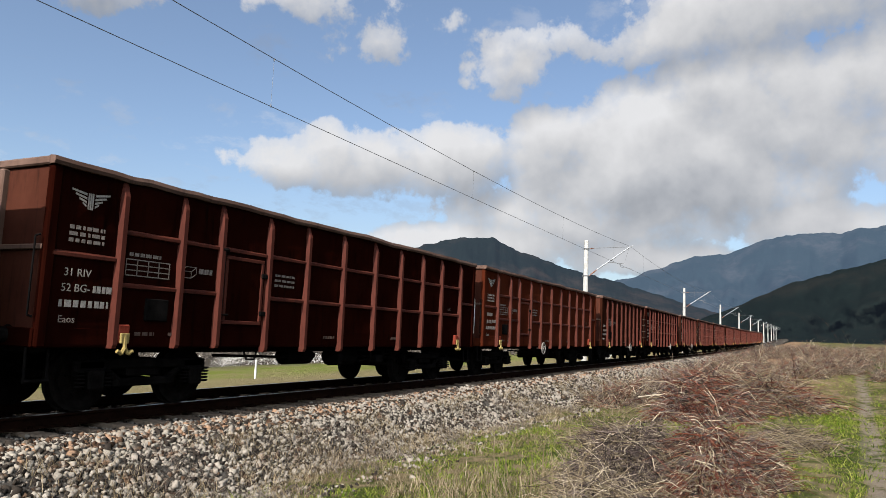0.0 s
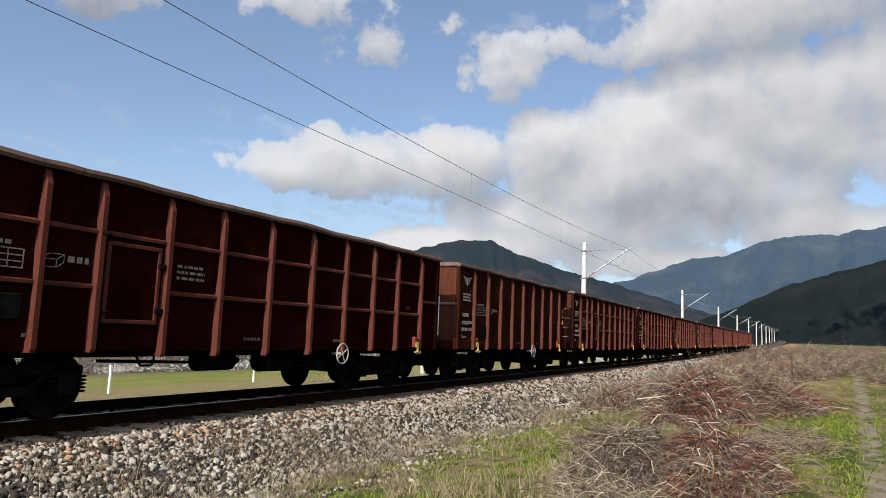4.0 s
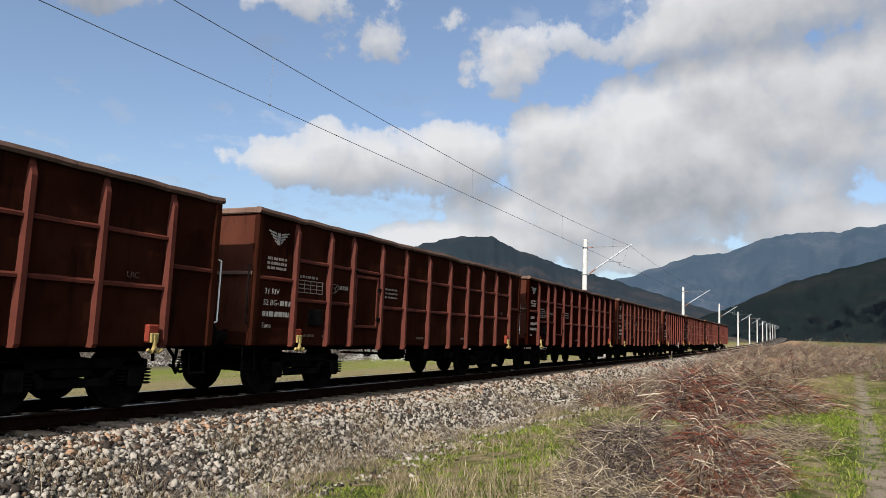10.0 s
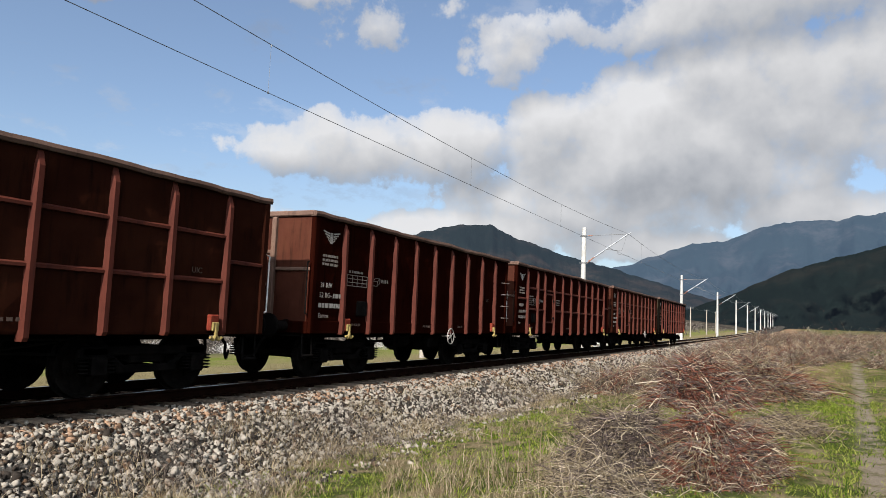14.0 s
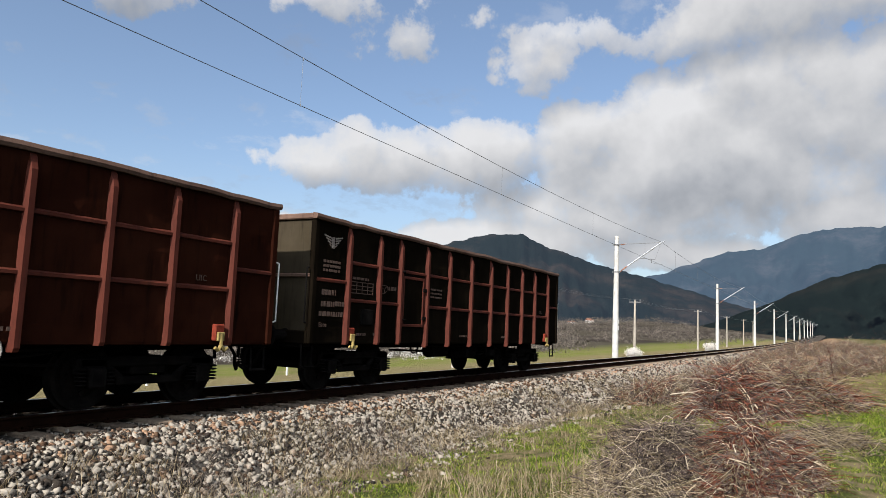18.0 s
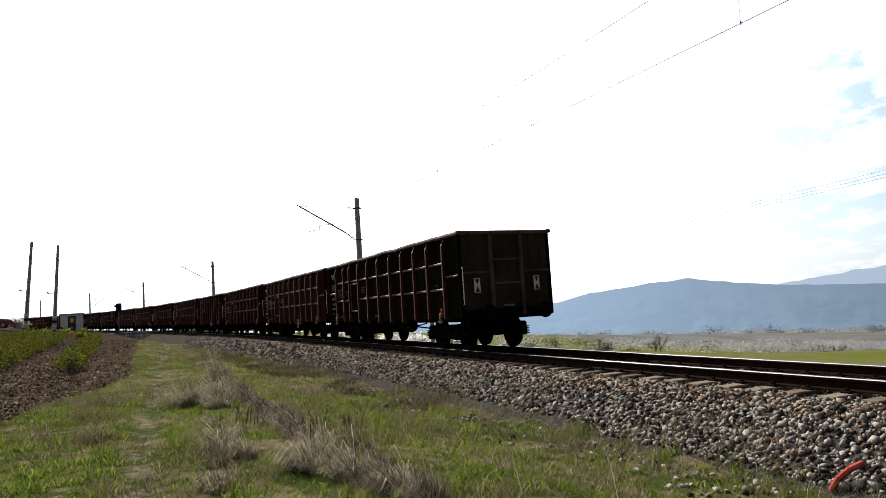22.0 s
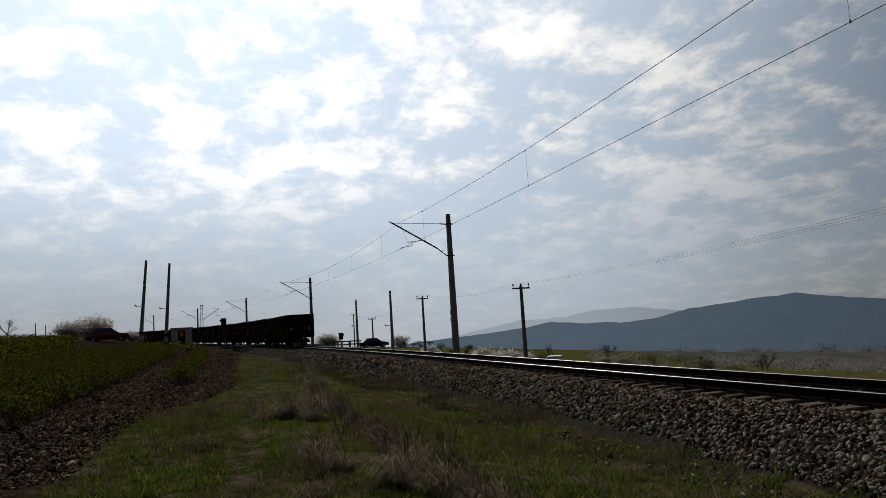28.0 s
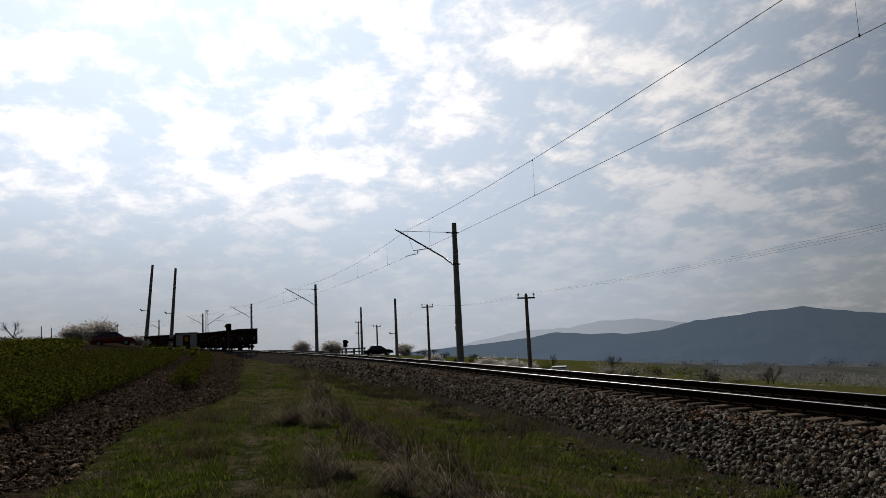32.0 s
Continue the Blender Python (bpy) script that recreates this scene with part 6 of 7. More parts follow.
def chip_field(name, x, y, size, mat, label):
    n = len(x)
    v = np.einsum("nij,nkj->nki", turns(n), np.array(STONES)[rng.integers(0, 12, n)] * np.array([1.3, 0.7, 0.5])) * (size * rng.lognormal(0, 0.4, n))[:, None, None]
    v += np.stack([x, y, heights(x, y) + 0.006], -1)[:, None, :]
    tri = (BLOCK_F[None] + (np.arange(n) * len(BLOCK_V))[:, None, None]).reshape(-1, 3)
    return tagged(new(name, fast_mesh(name, v.reshape(-1, 3), tri, mat)), label, "soil", "", "stuff")


cx_, cy_ = joined(patchy(-18, -6, -5.0, -1.8, 9000, 0.8, -0.5, 51), patchy(-34, -18, -4.6, 0.3, 11000, 0.8, -0.5, 52), patchy(-60, -34, -4.2, 1.0, 8000, 0.8, -0.5, 53))
keep = cy_ < np.array([soil_edge(float(a)) for a in cx_]) + 0.1
cx_, cy_ = cx_[keep], cy_[keep]
chip_field("soil_clods", cx_, cy_, 0.026, M_CHIP, "dark crumbled soil with bark chips and pale clods")


wx, wy = joined(patchy(2, 30, 5.6, 7.5, 16000, 0.8, 0.05, 24), patchy(-60, -14, 4.4, 7.3, 22000, 0.5, 0.05, 25))
wz = np.array([max(ground_z(float(a), float(b)), bed_height(b - MID_Y) + rise(float(a))) for a, b in zip(wx, wy)])
blades("dead_weeds", wx, wy, 0.16, 1.3, 0.005, M_WEED, "matted grey-brown dead weeds on the ballast foot", wz)
wx, wy = patchy(6.2, 9.4, 1.8, 4.2, 1100, 1.0, -0.1, 26)
blades("tall_dry_grass", wx, wy, 0.26, 0.6, 0.0028, M_THATCH, "thin tall straw standing before the brambles")


def tangle(name, cx, cy, rx, ry, h, n, mats, label, seed, thick=0.006, length=0.9, upright=0.25):
    """A heap of arching canes; each mat of canes is a part."""
    g = thing(name, pose(cx, cy, ground_z(cx, cy) - 0.05), label, "bush", "dead bramble heaps")
    r = np.random.default_rng(seed)
    for mat, share, nm in mats:
        k = int(n * share)
        seg = 5
        a, q = r.uniform(0, 6.283, k), np.sqrt(r.uniform(0, 1, k))
        lump = 0.75 + 0.35 * np.array([noise.noise((math.cos(t) * 1.3 * w, math.sin(t) * 1.3 * w, seed)) for t, w in zip(a, q)])
        px, py = np.cos(a) * q * rx * lump * 1.1, np.sin(a) * q * ry * lump * 1.1
        dome = np.clip(1 - q ** 2.0, 0, 1) * h * lump
        pz = dome * r.uniform(0.25, 1.0, k) ** 0.7
        head = r.uniform(0, 6.283, k)
        L = length * r.lognormal(0, 0.35, k)
        lift = r.normal(upright, 0.45, k)
        droop = r.uniform(0.4, 1.6, k)
        pts = []
        for i in range(seg + 1):
            f = i / seg - 0.4
            w = r.normal(0, 0.02, (3, k))
            pts.append(np.stack([px + np.cos(head) * L * f + w[0], py + np.sin(head) * L * f + w[1], np.maximum(0.0, pz + L * (lift * f - droop * f * f) + w[2])], -1))
        pts = np.stack(pts, 1)                      # cane, station, xyz
        rad = (thick * r.uniform(0.5, 1.5, k))[:, None] * np.linspace(1.0, 0.35, seg + 1)[None]
        ring = []
        side = np.stack([-np.sin(head), np.cos(head), np.zeros(k)], -1)
        up = np.tile(np.array([0, 0, 1.0]), (k, 1))
        for t in range(3):
            ang = 2.094 * t
            off = (side * math.cos(ang) + up * math.sin(ang))[:, None, :] * rad[:, :, None]
            ring.append(pts + off)
        co = np.stack(ring, 2).reshape(-1, 3)       # cane, station, corner
        idx = (np.arange(k)[:, None] * (seg + 1) * 3)[:, :, None]
        tri = []
        for i in range(seg):
            for t in range(3):
                u = (t + 1) % 3
                tri += [[i * 3 + t, i * 3 + u, (i + 1) * 3 + u], [i * 3 + t, (i + 1) * 3 + u, (i + 1) * 3 + t]]
        tri = (np.array(tri)[None] + idx).reshape(-1, 3)
        ob = tagged(new(nm, fast_mesh(nm, co, tri, mat)), "", "", "", "stuff")
        ob.parent = g
    return g


GREY = ((M_BRUSH, 0.72, "cane_mass"), (M_STRAW, 0.12, "straw"), (M_THATCH, 0.16, "old_straw"))
REDS = ((M_BRUSH, 0.48, "cane_mass"), (M_REDBRUSH, 0.34, "red_cane_mass"), (M_STRAW, 0.10, "straw"), (M_THATCH, 0.08, "old_straw"))
MIXED = ((M_BRUSH, 0.42, "cane_mass"), (M_REDBRUSH, 0.34, "red_cane_mass"), (M_STRAW, 0.12, "straw"), (M_THATCH, 0.12, "old_straw"))
tangle("bramble_heap", 9.3, 1.75, 1.25, 0.95, 0.92, 6500, GREY, "collapsed heap of grey dead bramble canes", 41, 0.0058, 0.42)
tangle("bramble_heap", 9.2, 0.85, 1.5, 0.85, 0.98, 7500, MIXED, "collapsed heap of dead rust-red canes and straw", 40, 0.0062, 0.42)
tangle("bramble_heap", 7.7, 1.75, 0.9, 0.75, 0.32, 1700, ((M_BRUSH, 0.40, "cane_mass"), (M_STRAW, 0.25, "straw"), (M_THATCH, 0.35, "old_straw")), "low mat of grey canes and straw", 42, 0.0055, 0.5)
tangle("bramble_heap", 16.8, 1.9, 1.9, 1.2, 1.25, 4200, REDS, "tall heap of dark red bramble canes", 43, 0.011, 0.75)
tangle("bramble_heap", 19.8, 0.6, 2.2, 1.4, 1.10, 3400, ((M_BRUSH, 0.35, "cane_mass"), (M_REDBRUSH, 0.25, "red_cane_mass"), (M_THATCH, 0.40, "straw")), "straw-tangled brush beside the path", 44, 0.010, 0.9)
tangle("bramble_heap", 13.4, 0.1, 1.6, 0.8, 0.30, 1500, ((M_BRUSH, 0.4, "cane_mass"), (M_THATCH, 0.6, "straw")), "low straw-coloured brush beside the path", 45, 0.007, 0.6)
tangle("bramble_heap", 13.2, 3.0, 1.3, 0.8, 0.35, 1300, ((M_BRUSH, 0.6, "cane_mass"), (M_THATCH, 0.4, "straw")), "low grey brush on the meadow", 46, 0.007, 0.6)
rb = random.Random(3)
for k in range(84):
    x = rb.uniform(21, 82)
    y = rb.uniform(1.0, 5.4) if x < 32 else rb.uniform(-7, 5.6)
    tangle("dry_brush", x, y, rb.uniform(1.2, 2.4), rb.uniform(1.0, 1.9), rb.uniform(0.6, 1.1), 700, ((M_BRUSH, 0.46, "cane_mass"), (M_REDBRUSH, 0.16, "red_cane_mass"), (M_THATCH, 0.26, "old_straw"), (M_STRAW, 0.12, "straw")), "clump of dry brown brush on the bank", 100 + k, 0.009, 0.60, 0.8)


def tussock(x, y, r_, h, n, label, k, mats=None):
    """Bleached grass fountaining from a root, combed one way by the winter."""
    g = thing("dry_tussock", pose(x, y, ground_z(x, y) - 0.03), label, "grass", "dry tussocks")
    r = np.random.default_rng(500 + k)
    for mat, share, nm in mats or ((M_STRAW, 0.44, "straw"), (M_THATCH, 0.22, "old_straw"), (M_WEED, 0.26, "weed_mass"), (M_GRASS, 0.08, "green_blade_mass")):
        m = int(1.4 * n * share)
        a, q = r.uniform(0, 6.283, m), np.sqrt(r.uniform(0, 1, m)) * r_
        lump = 0.7 + 0.5 * np.array([noise.noise((math.cos(t) * 1.6, math.sin(t) * 1.6, k * 3.1)) for t in a])
        p = np.stack([np.cos(a) * q * lump, np.sin(a) * q * lump * 0.7, np.zeros(m)], -1)
        d = a + r.normal(0, 0.8, m)
        hh = 0.68 * h * r.lognormal(-0.1, 0.4, m) * (1.1 - 0.5 * q / r_)
        reach = hh * r.uniform(0.2, 1.4, m)
        out = np.stack([np.cos(d) * reach - 0.20 * hh, np.sin(d) * reach - 0.40 * hh, np.zeros(m)], -1)
        sd = np.stack([-np.sin(d), np.cos(d), np.zeros(m)], -1) * (0.0028 * r.uniform(0.6, 1.5, m))[:, None]
        up = np.array([0, 0, 1.0])
        st = [(0.0, 0.0, 1.0), (0.25, 0.62, 0.9), (0.62, 0.95, 0.7), (1.0, 0.62, 0.1)]
        rows_ = [p + out * f + up * (hh * z)[:, None] for f, z, _ in st]
        co = np.stack([c for rw, (_, _, wd) in zip(rows_, st) for c in (rw - sd * wd, rw + sd * wd)], 1).reshape(-1, 3)
        b = np.arange(m)[:, None] * 8
        tri = np.concatenate([b + np.array(t) for i in range(3) for t in ((2 * i, 2 * i + 1, 2 * i + 3), (2 * i, 2 * i + 3, 2 * i + 2))])
        ob = tagged(new(nm, fast_mesh(nm, co, tri, mat)), "", "", "", "stuff")
        ob.parent = g


PALE = "tussock of bleached pale straw combed flat by winter"
for k, (x, y, r_, h, n) in enumerate(((-15.4, 1.25, 0.55, 0.42, 1500), (-15.9, 1.8, 0.60, 0.48, 1500), (-14.6, 1.7, 0.40, 0.32, 800), (-9.7, 1.15, 0.30, 0.34, 900), (-9.2, 1.35, 0.30, 0.26, 700), (-8.0, 1.85, 0.35, 0.34, 900), (-8.5, 2.15, 0.30, 0.36, 800), (-7.4, 2.2, 0.35, 0.34, 900), (-7.7, 0.85, 0.35, 0.20, 600),
                                      (-12.2, 2.3, 0.30, 0.22, 450), (-10.6, 2.4, 0.35, 0.24, 600), (-6.6, 2.45, 0.4, 0.28, 800), (-9.0, 2.3, 0.35, 0.3, 700), (-13.2, 2.4, 0.3, 0.24, 450), (-18.5, 2.4, 0.5, 0.34, 700), (-11.0, 1.5, 0.25, 0.18, 350), (-12.6, 1.3, 0.3, 0.15, 350), (-8.7, 0.3, 0.3, 0.10, 300), (-12.8, -1.2, 0.4, 0.12, 400), (-10.4, -1.7, 0.4, 0.10, 400), (-24, 2.9, 0.7, 0.40, 600), (-31, 3.3, 0.9, 0.45, 700), (-37, 3.7, 1.2, 0.55, 900))):
    tussock(x, y, r_, h, n, PALE, k)
DARK = ((M_THATCH, 0.35, "straw"), (M_WEED, 0.4, "weed_mass"), (M_GRASS, 0.25, "green_blade_mass"))
for k, (x, y, r_, h, n) in enumerate(((-11.8, -0.4, 0.50, 0.20, 900), (-14.5, -0.6, 0.5, 0.16, 700), (-17.0, -0.5, 0.6, 0.18, 700), (-8.9, 1.0, 0.3, 0.22, 500), (-8.2, 2.5, 0.35, 0.40, 700), (-35.5, 3.5, 1.4, 0.6, 1200), (-39, 4.2, 1.2, 0.5, 900))):
    tussock(x, y, r_, h, n, "dark tuft of dead weeds among green grass", 60 + k, DARK)
rl = random.Random(21)
for k in range(26):
    x = -20.5 + 0.58 * k
    tussock(x, 2.42 + rl.uniform(-0.14, 0.10), rl.uniform(0.18, 0.34), rl.uniform(0.20, 0.38), 420, "dark tuft of dead weeds hanging over the eroded edge", 90 + k, ((M_WEED, 0.72, "weed_mass"), (M_THATCH, 0.28, "straw")))


def stalks(name, spots, tall, mat, label, seed):
    r = random.Random(seed)
    for x, y, n in spots:
        g = thing(name, pose(x, y, ground_z(x, y)), label, "weed", "standing dead weeds")
        for _ in range(n):
            bm = bmesh.new()
            p = Vector((r.gauss(0, 0.22), r.gauss(0, 0.22), -0.03))
            d = Vector((r.gauss(0, 0.16), r.gauss(0, 0.16), 1)).normalized()
            h = tall * r.uniform(0.5, 1.15)
            rod(bm, p, p + d * h * 0.6, 0.009, 0.007, 5)
            rod(bm, p + d * h * 0.6, p + (d + Vector((r.gauss(0, 0.1), r.gauss(0, 0.1), 0))) * h, 0.007, 0.003, 5)
            for _k in range(3):
                f = r.uniform(0.45, 0.95)
                b = p + d * h * f
                rod(bm, b, b + Vector((r.gauss(0, 0.08), r.gauss(0, 0.08), r.uniform(0.03, 0.14))), 0.003, 0.0015, 4)
            part("stem", bm, mat, g)


stalks("dead_weed", [(-9.8, 2.65, 12), (-9.3, 2.5, 8), (-12.0, 1.8, 7), (-11.4, 1.6, 4), (-15.9, 1.9, 5), (-8.3, 2.3, 4)], 0.48, M_WEED, "upright dark dead weed stems", 5)
stalks("dead_weed", [(9.0, 2.6, 3), (11.0, 2.6, 4), (8.2, 3.0, 4), (7.6, 2.2, 4)], 0.7, M_THATCH, "upright pale dead weed stems", 6)
stalks("dead_weed", [(10.9, 1.05, 1)], 1.15, M_THATCH, "one tall pale dead stem", 9)
stalks("dead_weed", [(-6.6, 12.6, 1), (-6.8, 12.7, 1)], 1.0, M_WEED, "dark leaning stem beyond the rails", 19)


# ---- currant rows on the ploughed field ----
def leaf_cloud(name, n, rx, ry, rz, size, mat, r, z0=0.0, shell=0.45, gaps=0.0):
    a, e = r.uniform(0, 6.283, n), np.arcsin(r.uniform(-0.4, 1, n))
    q = shell + (1 - shell) * np.sqrt(r.uniform(0, 1, n))
    lump = 1 + 0.35 * np.array([noise.noise((math.cos(t) * 1.8, math.sin(t) * 1.8, float(s) * 1.8 + rx)) for t, s in zip(a, e)])
    c = np.stack([np.cos(a) * np.cos(e) * q * rx * lump, np.sin(a) * np.cos(e) * q * ry * lump, z0 + np.sin(e) * q * rz * lump], -1)
    u, v = r.normal(0, 1, (n, 3)), r.normal(0, 1, (n, 3))
    u /= np.linalg.norm(u, axis=1)[:, None]
    v -= (u * v).sum(1)[:, None] * u
    v /= np.linalg.norm(v, axis=1)[:, None]
    s = (size * r.uniform(0.5, 1.3, n))[:, None]
    co = np.stack([c - u * s, c + v * s * 0.6, c + u * s, c - v * s * 0.6], 1).reshape(-1, 3)
    k = np.arange(n)[:, None] * 4
    return fast_mesh(name, co, np.concatenate([k + np.array([0, 1, 2]), k + np.array([0, 2, 3])]), mat)


def stems_mesh(n, reach, h, r, mat, thick=0.008):
    bm = bmesh.new()
    for _ in range(n):
        a, q = r.uniform(0, 6.283), r.uniform(0.2, 1) * reach
        m = Vector((math.cos(a) * q * 0.5, math.sin(a) * q * 0.5, h * 0.55))
        rod(bm, (m.x * 0.15, m.y * 0.15, -0.05), m, thick, thick * 0.7, 5)
        rod(bm, m, (math.cos(a) * q, math.sin(a) * q, h * r.uniform(0.8, 1.1)), thick * 0.7, thick * 0.25, 5)
    return mesh_of(bm, "stem", mat)


rp = np.random.default_rng(77)
CURRANT = [(leaf_cloud("leaves", 650, 0.52, 0.40, 0.36, 0.032, M_CROP, rp, 0.30), stems_mesh(14, 0.45, 0.62, rp, M_WEED)) for _ in range(4)]


def currant(x, y, k):
    g = thing("currant_bush", ground_at(x, y, 0, (k * 67) % 360), "low currant bush in fresh yellow-green leaf", "bush", "currant rows")
    s = 0.85 + 0.4 * ((k * 37) % 10) / 10
    g.scale = (s, s, s)
    lv, st = CURRANT[k % 4]
    piece("leaves", lv, g, Matrix())
    piece("stem", st, g, Matrix())


k = 0
for row, (y0, x0, x1) in enumerate(((-1.7, -60, -28), (-4.6, -62, -17), (-5.9, -62, -17), (-7.2, -62, -18), (-8.5, -62, -20), (-9.8, -60, -22), (-11.2, -58, -26))):
    x = x0
    while x < x1:
        currant(x + rb.uniform(-0.15, 0.15), y0 + rb.uniform(-0.15, 0.15) - (x + 17) * (0.01 if row else -0.004), k)
        x += 0.78 if x > -34 else (1.1 if x > -50 else 1.5)
        k += 1


# the rest of the field, too far off to count its bushes
rf = np.random.default_rng(31)
far_leaf = []
for row in range(15):
    y0 = -12.6 - 1.35 * row
    for x in np.arange(-73 - 1.5 * row, y0 / 0.30 - 1, 1.25 if row < 6 else 1.7):
        far_leaf.append((float(x) + rf.uniform(-0.3, 0.3), y0 + rf.uniform(-0.2, 0.2), rf.uniform(0.8, 1.25)))
for x in np.arange(-98, -62, 1.5):
    for y0 in (-3.2, -4.6, -5.9, -7.2, -8.5, -9.8, -11.2):
        if x > -72:
            far_leaf.append((float(x) + rf.uniform(-0.3, 0.3), y0 + rf.uniform(-0.2, 0.2), rf.uniform(0.6, 1.0)))
far_leaf = [q for q in far_leaf if not (q[0] < -56 and 0.105 < q[1] / q[0] < 0.185)]
lf_n = 150
c = np.repeat(np.array([(x, y, ground_z(x, y) + 0.10) for x, y, _ in far_leaf]), lf_n, 0)
sz = np.repeat(np.array([q for _, _, q in far_leaf]), lf_n)[:, None]
c = c + np.clip(rf.normal(0, 0.55, (len(c), 3)), -1, 1) * sz * np.array([0.60, 0.50, 0.42]) + np.array([0, 0, 0.28])
u, v = rf.normal(0, 0.06, (len(c), 3)), rf.normal(0, 0.06, (len(c), 3))
co = np.stack([c - u, c + v, c + u], 1).reshape(-1, 3)
tagged(new("currant_field", fast_mesh("currant_field", co, np.arange(len(co)).reshape(-1, 3), M_CROP)), "far rows of currant bushes in yellow-green leaf", "bushes", "", "stuff")


# ---- trees and hedges ----
def tree_mesh(r, h, spread_, levels=4, stem=0.30):
    """Trunk, limbs and twigs as one tapering branch system; returns mesh and the tips."""
    bm, tips = bmesh.new(), []

    def grow(p, d, length, rad, lev):
        q = p + d * length
        rod(bm, p, q, rad, rad * 0.68, 6 if lev < 2 else 4)
        if lev == levels:
            tips.append(q)
            return
        for _ in range(3 if lev else 5):
            nd = (d + Vector((r.normal(0, spread_), r.normal(0, spread_), r.normal(0.12, spread_ * 0.6)))).normalized()
            grow(p.lerp(q, r.uniform(0.6, 1.0)), nd, length * r.uniform(0.58, 0.85), rad * 0.55, lev + 1)

    grow(Vector((0, 0, -0.1)), Vector((0, 0, 1)), h * stem, h * 0.022, 0)
    return bm, tips


def tips_mesh(name, tips, per, size, spread_, mat, r):
    t = np.array([p[:] for p in tips])
    n = len(t) * per
    c = np.repeat(t, per, 0) + r.normal(0, spread_, (n, 3))
    u, v = r.normal(0, 1, (n, 3)), r.normal(0, 1, (n, 3))
    u /= np.linalg.norm(u, axis=1)[:, None]
    v /= np.linalg.norm(v, axis=1)[:, None]
    s = (size * r.uniform(0.5, 1.3, n))[:, None]
    co = np.stack([c - u * s, c + v * s, c + u * s], 1).reshape(-1, 3)
    return fast_mesh(name, co, np.arange(n * 3).reshape(-1, 3), mat)


rt = np.random.default_rng(12)
TREES = {}
for kind_, h, sp_, per, size, sd, mat in (("blossom", 5.4, 0.74, 12, 0.065, 0.17, M_BLOOM), ("bare", 3.6, 0.36, 2, 0.02, 0.05, M_HEDGE), ("hedge", 2.4, 0.7, 9, 0.045, 0.10, M_HEDGE)):
    TREES[kind_] = []
    for _ in range(3):
        bm, tips = tree_mesh(rt, h, sp_, 5 if kind_ == "blossom" else 4, 0.10 if kind_ == "blossom" else 0.30)
        TREES[kind_].append((mesh_of(bm, "trunk", M_TWIG), tips_mesh("crown", tips, per, size, sd, mat, rt)))


def tree(kind_, x, y, s, k, label, name, up=0.0):
    g = thing(name, ground_at(x, y, up, (k * 83) % 360), label, "tree", name + "s")
    g.scale = (s, s, s * (0.78 if kind_ == "blossom" else 0.95))
    br, cr = TREES[kind_][k % 3]
    piece("trunk", br, g, Matrix())
    piece("crown", cr, g, Matrix())


BL = "spreading fruit tree in white spring blossom"
for k, (x, y, s) in enumerate(((-103.6, -17.3, 3.2), (-101.5, -19.4, 2.3), (-104.2, -12.2, 1.5), (-133.8, 18.2, 2.7), (-139.4, 13.0, 2.4), (-107.0, 25.7, 1.9), (-109.8, 22.0, 1.2), (-73.2, 26.9, 1.9), (-70.9, 27.6, 1.6), (-68.4, 27.4, 1.9), (-66.0, 28.5, 1.4), (-84.7, 24.0, 1.5), (-87.5, 24.6, 1.2), (62.5, 15.4, 0.9), (104, 15.2, 1.1))):
    tree("blossom", x, y, s, k, BL, "blossom_tree", -0.22 * s)
for k, (x, y, s) in enumerate(((-106.5, -27.7, 1.35), (-9.9, 19.2, 0.30), (-30, 26, 0.45), (-36, 22, 0.4), (-72.4, 34.1, 0.85), (-65.0, 37.4, 0.9), (-45.1, 39.6, 0.75), (-58, 38, 0.5), (-55, 41, 0.5))):
    tree("bare", x, y, s, k, "small leafless shrub with dark upright twigs", "bare_shrub")
for k in range(26):
    x = -110 + 75 * k / 25 + rb.uniform(-2, 2)
    tree("hedge", x, 27 + rb.uniform(-2, 4), rb.uniform(0.45, 0.85), k, "tangled leafless hedge bush", "hedge_bush")


# far hedges and orchards of the valley, and its scattered houses
def far_scatter(name, spots, size, mat, label, seed):
    r = np.random.default_rng(seed)
    co, tri, base = [], [], 0
    for x, y, s in spots:
        n = 150
        c = np.array([x, y, ground_z(x, y)]) + np.clip(r.normal(0, 0.75, (n, 3)), -1.2, 1.2) * np.array([s * 1.2, s * 1.2, s * 0.5]) + np.array([0, 0, s * 0.6])
        u, v = r.normal(0, 1, (n, 3)), r.normal(0, 1, (n, 3))
        w = s * size
        co.append(np.stack([c - u * w, c + v * w, c + u * w], 1).reshape(-1, 3))
        tri.append(np.arange(n * 3).reshape(-1, 3) + base)
        base += n * 3
    return tagged(new(name, fast_mesh(name, np.concatenate(co), np.concatenate(tri), mat)), label, "trees", "", "stuff")


def belt(n, a0, a1, d0, d1, s0, s1, seed):
    r = random.Random(seed)
    out = []
    for _ in range(n):
        a, d = radians(r.uniform(a0, a1)), r.uniform(d0, d1)
        out.append((-math.sin(a) * d, math.cos(a) * d, r.uniform(s0, s1)))
    return out


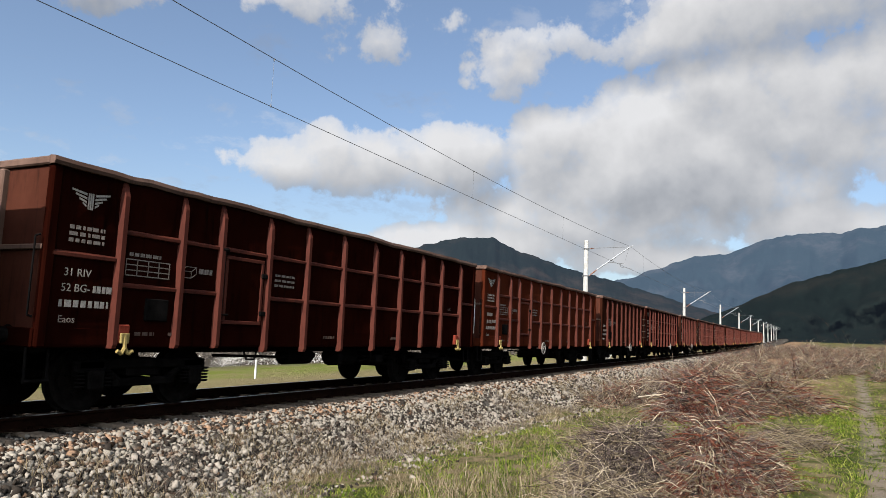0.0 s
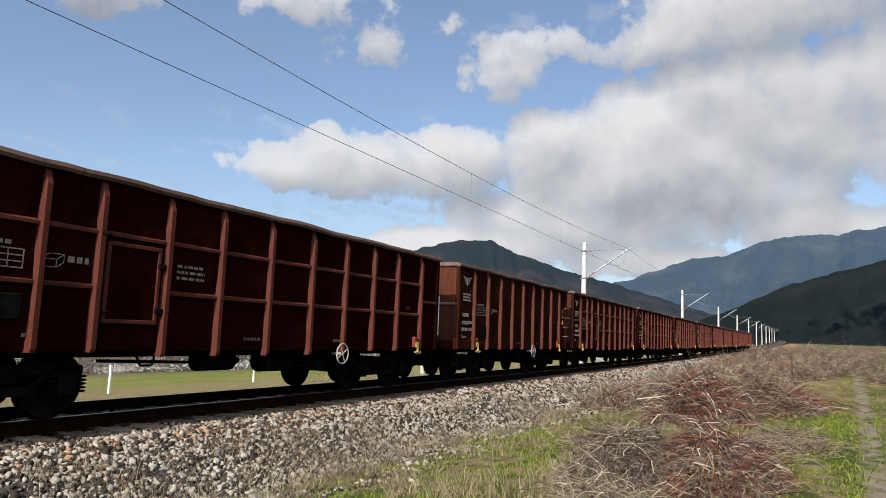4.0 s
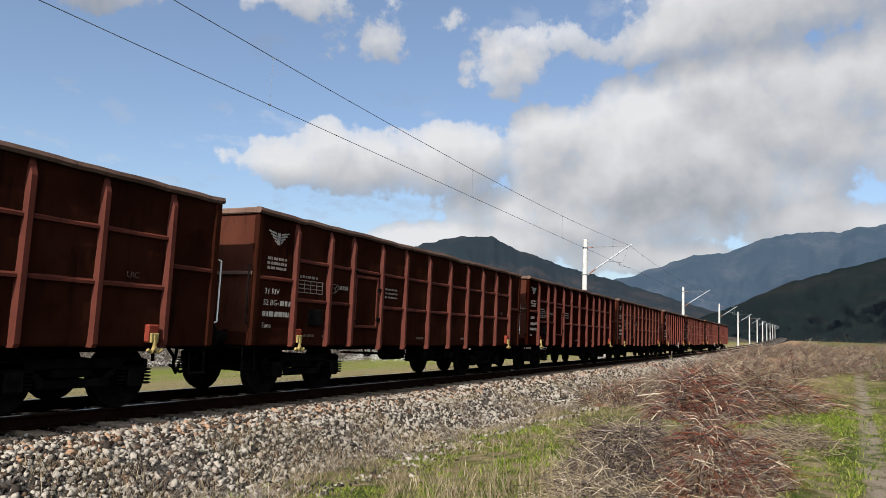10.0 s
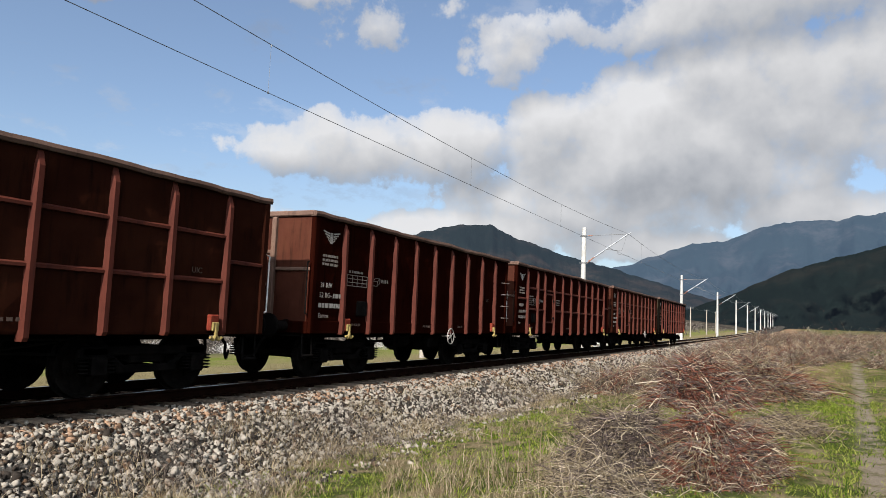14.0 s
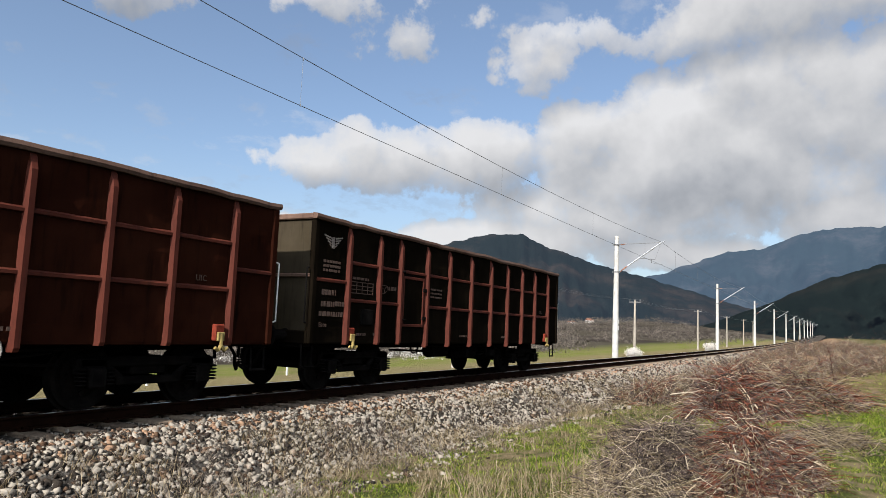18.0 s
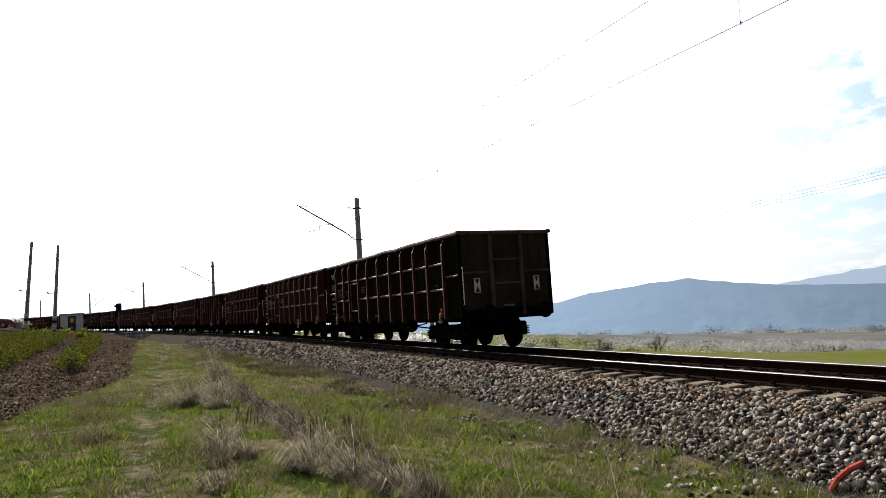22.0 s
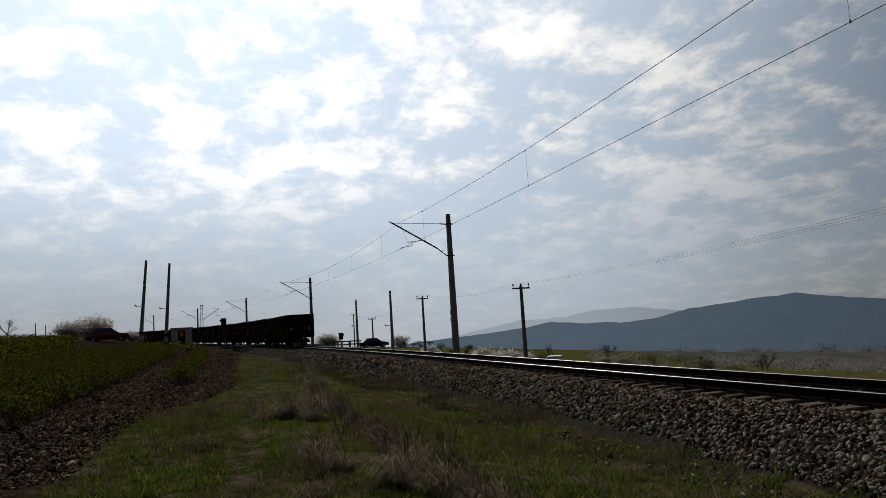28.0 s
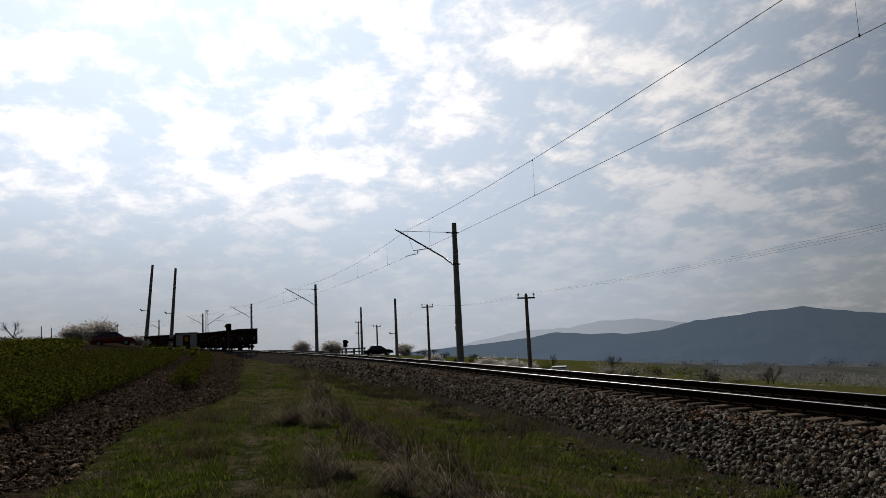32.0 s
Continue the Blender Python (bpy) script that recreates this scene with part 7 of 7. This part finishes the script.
far_scatter("valley_blossom", belt(46, -66, -34, 62, 92, 0.45, 0.8, 21) + belt(60, -36, 8, 52, 76, 0.4, 0.8, 22) + belt(150, 8, 62, 66, 108, 0.5, 0.95, 23) + belt(34, -66, 18, 112, 175, 0.5, 1.0, 11) + belt(260, 10, 70, 240, 420, 1.0, 2.0, 1) + belt(200, 20, 70, 380, 700, 1.5, 3.0, 2), 0.075, M_BLOSSOM, "far white-blossoming orchard trees down the valley", 1)
far_scatter("valley_hedges", belt(240, -72, -44, 95, 190, 1.0, 2.0, 24) + belt(260, -84, -46, 170, 420, 1.4, 2.8, 25) + belt(110, -40, 60, 62, 110, 0.4, 0.9, 26) + belt(420, -68, 20, 115, 200, 0.9, 1.9, 13) + belt(400, -72, 74, 240, 480, 1.2, 2.6, 3) + belt(500, -75, 74, 500, 690, 2.0, 4.0, 4) + belt(160, -86, -60, 260, 460, 0.7, 1.5, 6), 0.075, M_HEDGE, "far leafless hedges and woods down the valley", 2)
rh = random.Random(8)
for k in range(16):
    a = radians(rh.choice((rh.uniform(-74, -58), rh.uniform(22, 62))))
    d = rh.uniform(430, 690)
    x, y = -math.sin(a) * d, math.cos(a) * d
    s = rh.uniform(1.3, 2.6)
    hs = thing("far_house", ground_at(x, y, 0, rh.uniform(0, 180)), "far pale house with a clay roof in the valley", "house", "village houses")
    part("wall", boxes((-s, s, -s * 0.6, s * 0.6, -2, s * 0.7)), M_HOUSE, hs)
    bm = bmesh.new()
    v = [bm.verts.new(p) for p in ((-s * 1.1, -s * 0.7, s * 0.7), (s * 1.1, -s * 0.7, s * 0.7), (s * 1.1, s * 0.7, s * 0.7), (-s * 1.1, s * 0.7, s * 0.7), (-s * 1.1, 0, s * 1.2), (s * 1.1, 0, s * 1.2))]
    for f in ((0, 1, 5, 4), (2, 3, 4, 5), (1, 2, 5), (3, 0, 4), (3, 2, 1, 0)):
        bm.faces.new([v[i] for i in f])
    part("roof", bm, M_ROOF, hs)

# a length of red hose left on the ballast
rag = thing("red_hose", pose(-5.15, 6.85, -0.70, 0, -42, 50), "short piece of faded red hose lying on the ballast", "hose")
bm = bmesh.new()
tube(bm, [(-0.22, 0, 0.0), (-0.08, 0.02, 0.03), (0.08, 0.0, 0.03), (0.22, -0.03, 0.0)], 0.036, 8)
part("tube", bm, M_RAG, rag)

# ---- sleepers ----
bm = boxes((-0.13, 0.13, -1.3, 1.3, -0.36, -0.185), bevel=0.018)
sleeper_me = mesh_of(bm, "sleeper", M_SLEEPER)
track = thing("track_bed_sleepers", Matrix(), "grey-brown sleepers with rust stains from the chairs", "sleepers", "", "structure")
for i in range(-180, 121):
    s = i * 0.6
    q = piece("sleeper", sleeper_me, track, on_line(s) @ pose(0, rb.uniform(-0.03, 0.03), rb.uniform(-0.008, 0.004), 0, 0, rb.uniform(-0.8, 0.8)))
bm = bmesh.new()
for i in range(121, 360):
    m = on_line(i * 0.6)
    vs = bmesh.ops.create_cube(bm, size=1.0, matrix=m @ Matrix.Translation((0, 0, -0.27)) @ Matrix.Diagonal((0.26, 2.6, 0.17, 1)))
part("far_sleepers", bm, M_SLEEPER, track)["kind"] = "stuff"
# chairs and clips by the near stretch
chair = mesh_of(boxes((-0.08, 0.08, -0.15, 0.15, -0.187, -0.160), (-0.03, 0.03, -0.12, -0.07, -0.165, -0.125), (-0.03, 0.03, 0.07, 0.12, -0.165, -0.125), bevel=0.005), "chair", M_RAIL)
for i in range(-60, 41):
    for o in (-0.7525, 0.7525):
        piece("chair", chair, track, on_line(i * 0.6, o))


# ---- what moves: the train ----
def travelled(t):
    """Metres that the train has run by t seconds, counted from about ten seconds on; it slows a little."""
    q = t - 10.0
    return 10.184 * q - 0.00969 * q * q + 0.36 * math.exp(-((t - 23.2) / 1.7) ** 2) - 0.12 * (1 - ease(t, 18.4, 20.0))


def motions():
    for ob, kind, tail, axles in train:
        half = 6.5 if kind == "A" else 5.125
        rows = []
        for k in range(0, 65):
            t = k * 0.5
            s = tail - half - travelled(t)
            rows.append((t, on_line(s)))
        walk(ob, rows)
        if tail > -90:
            for a in axles:
                x = a.location.x
                rows = []
                for k in range(0, 481):
                    t = k * 2 / 30
                    rows.append((t, pose(x, 0, 0.46) @ Matrix.Rotation(-travelled(t) / 0.46, 4, "Y")))
                walk(a, rows)


motions()
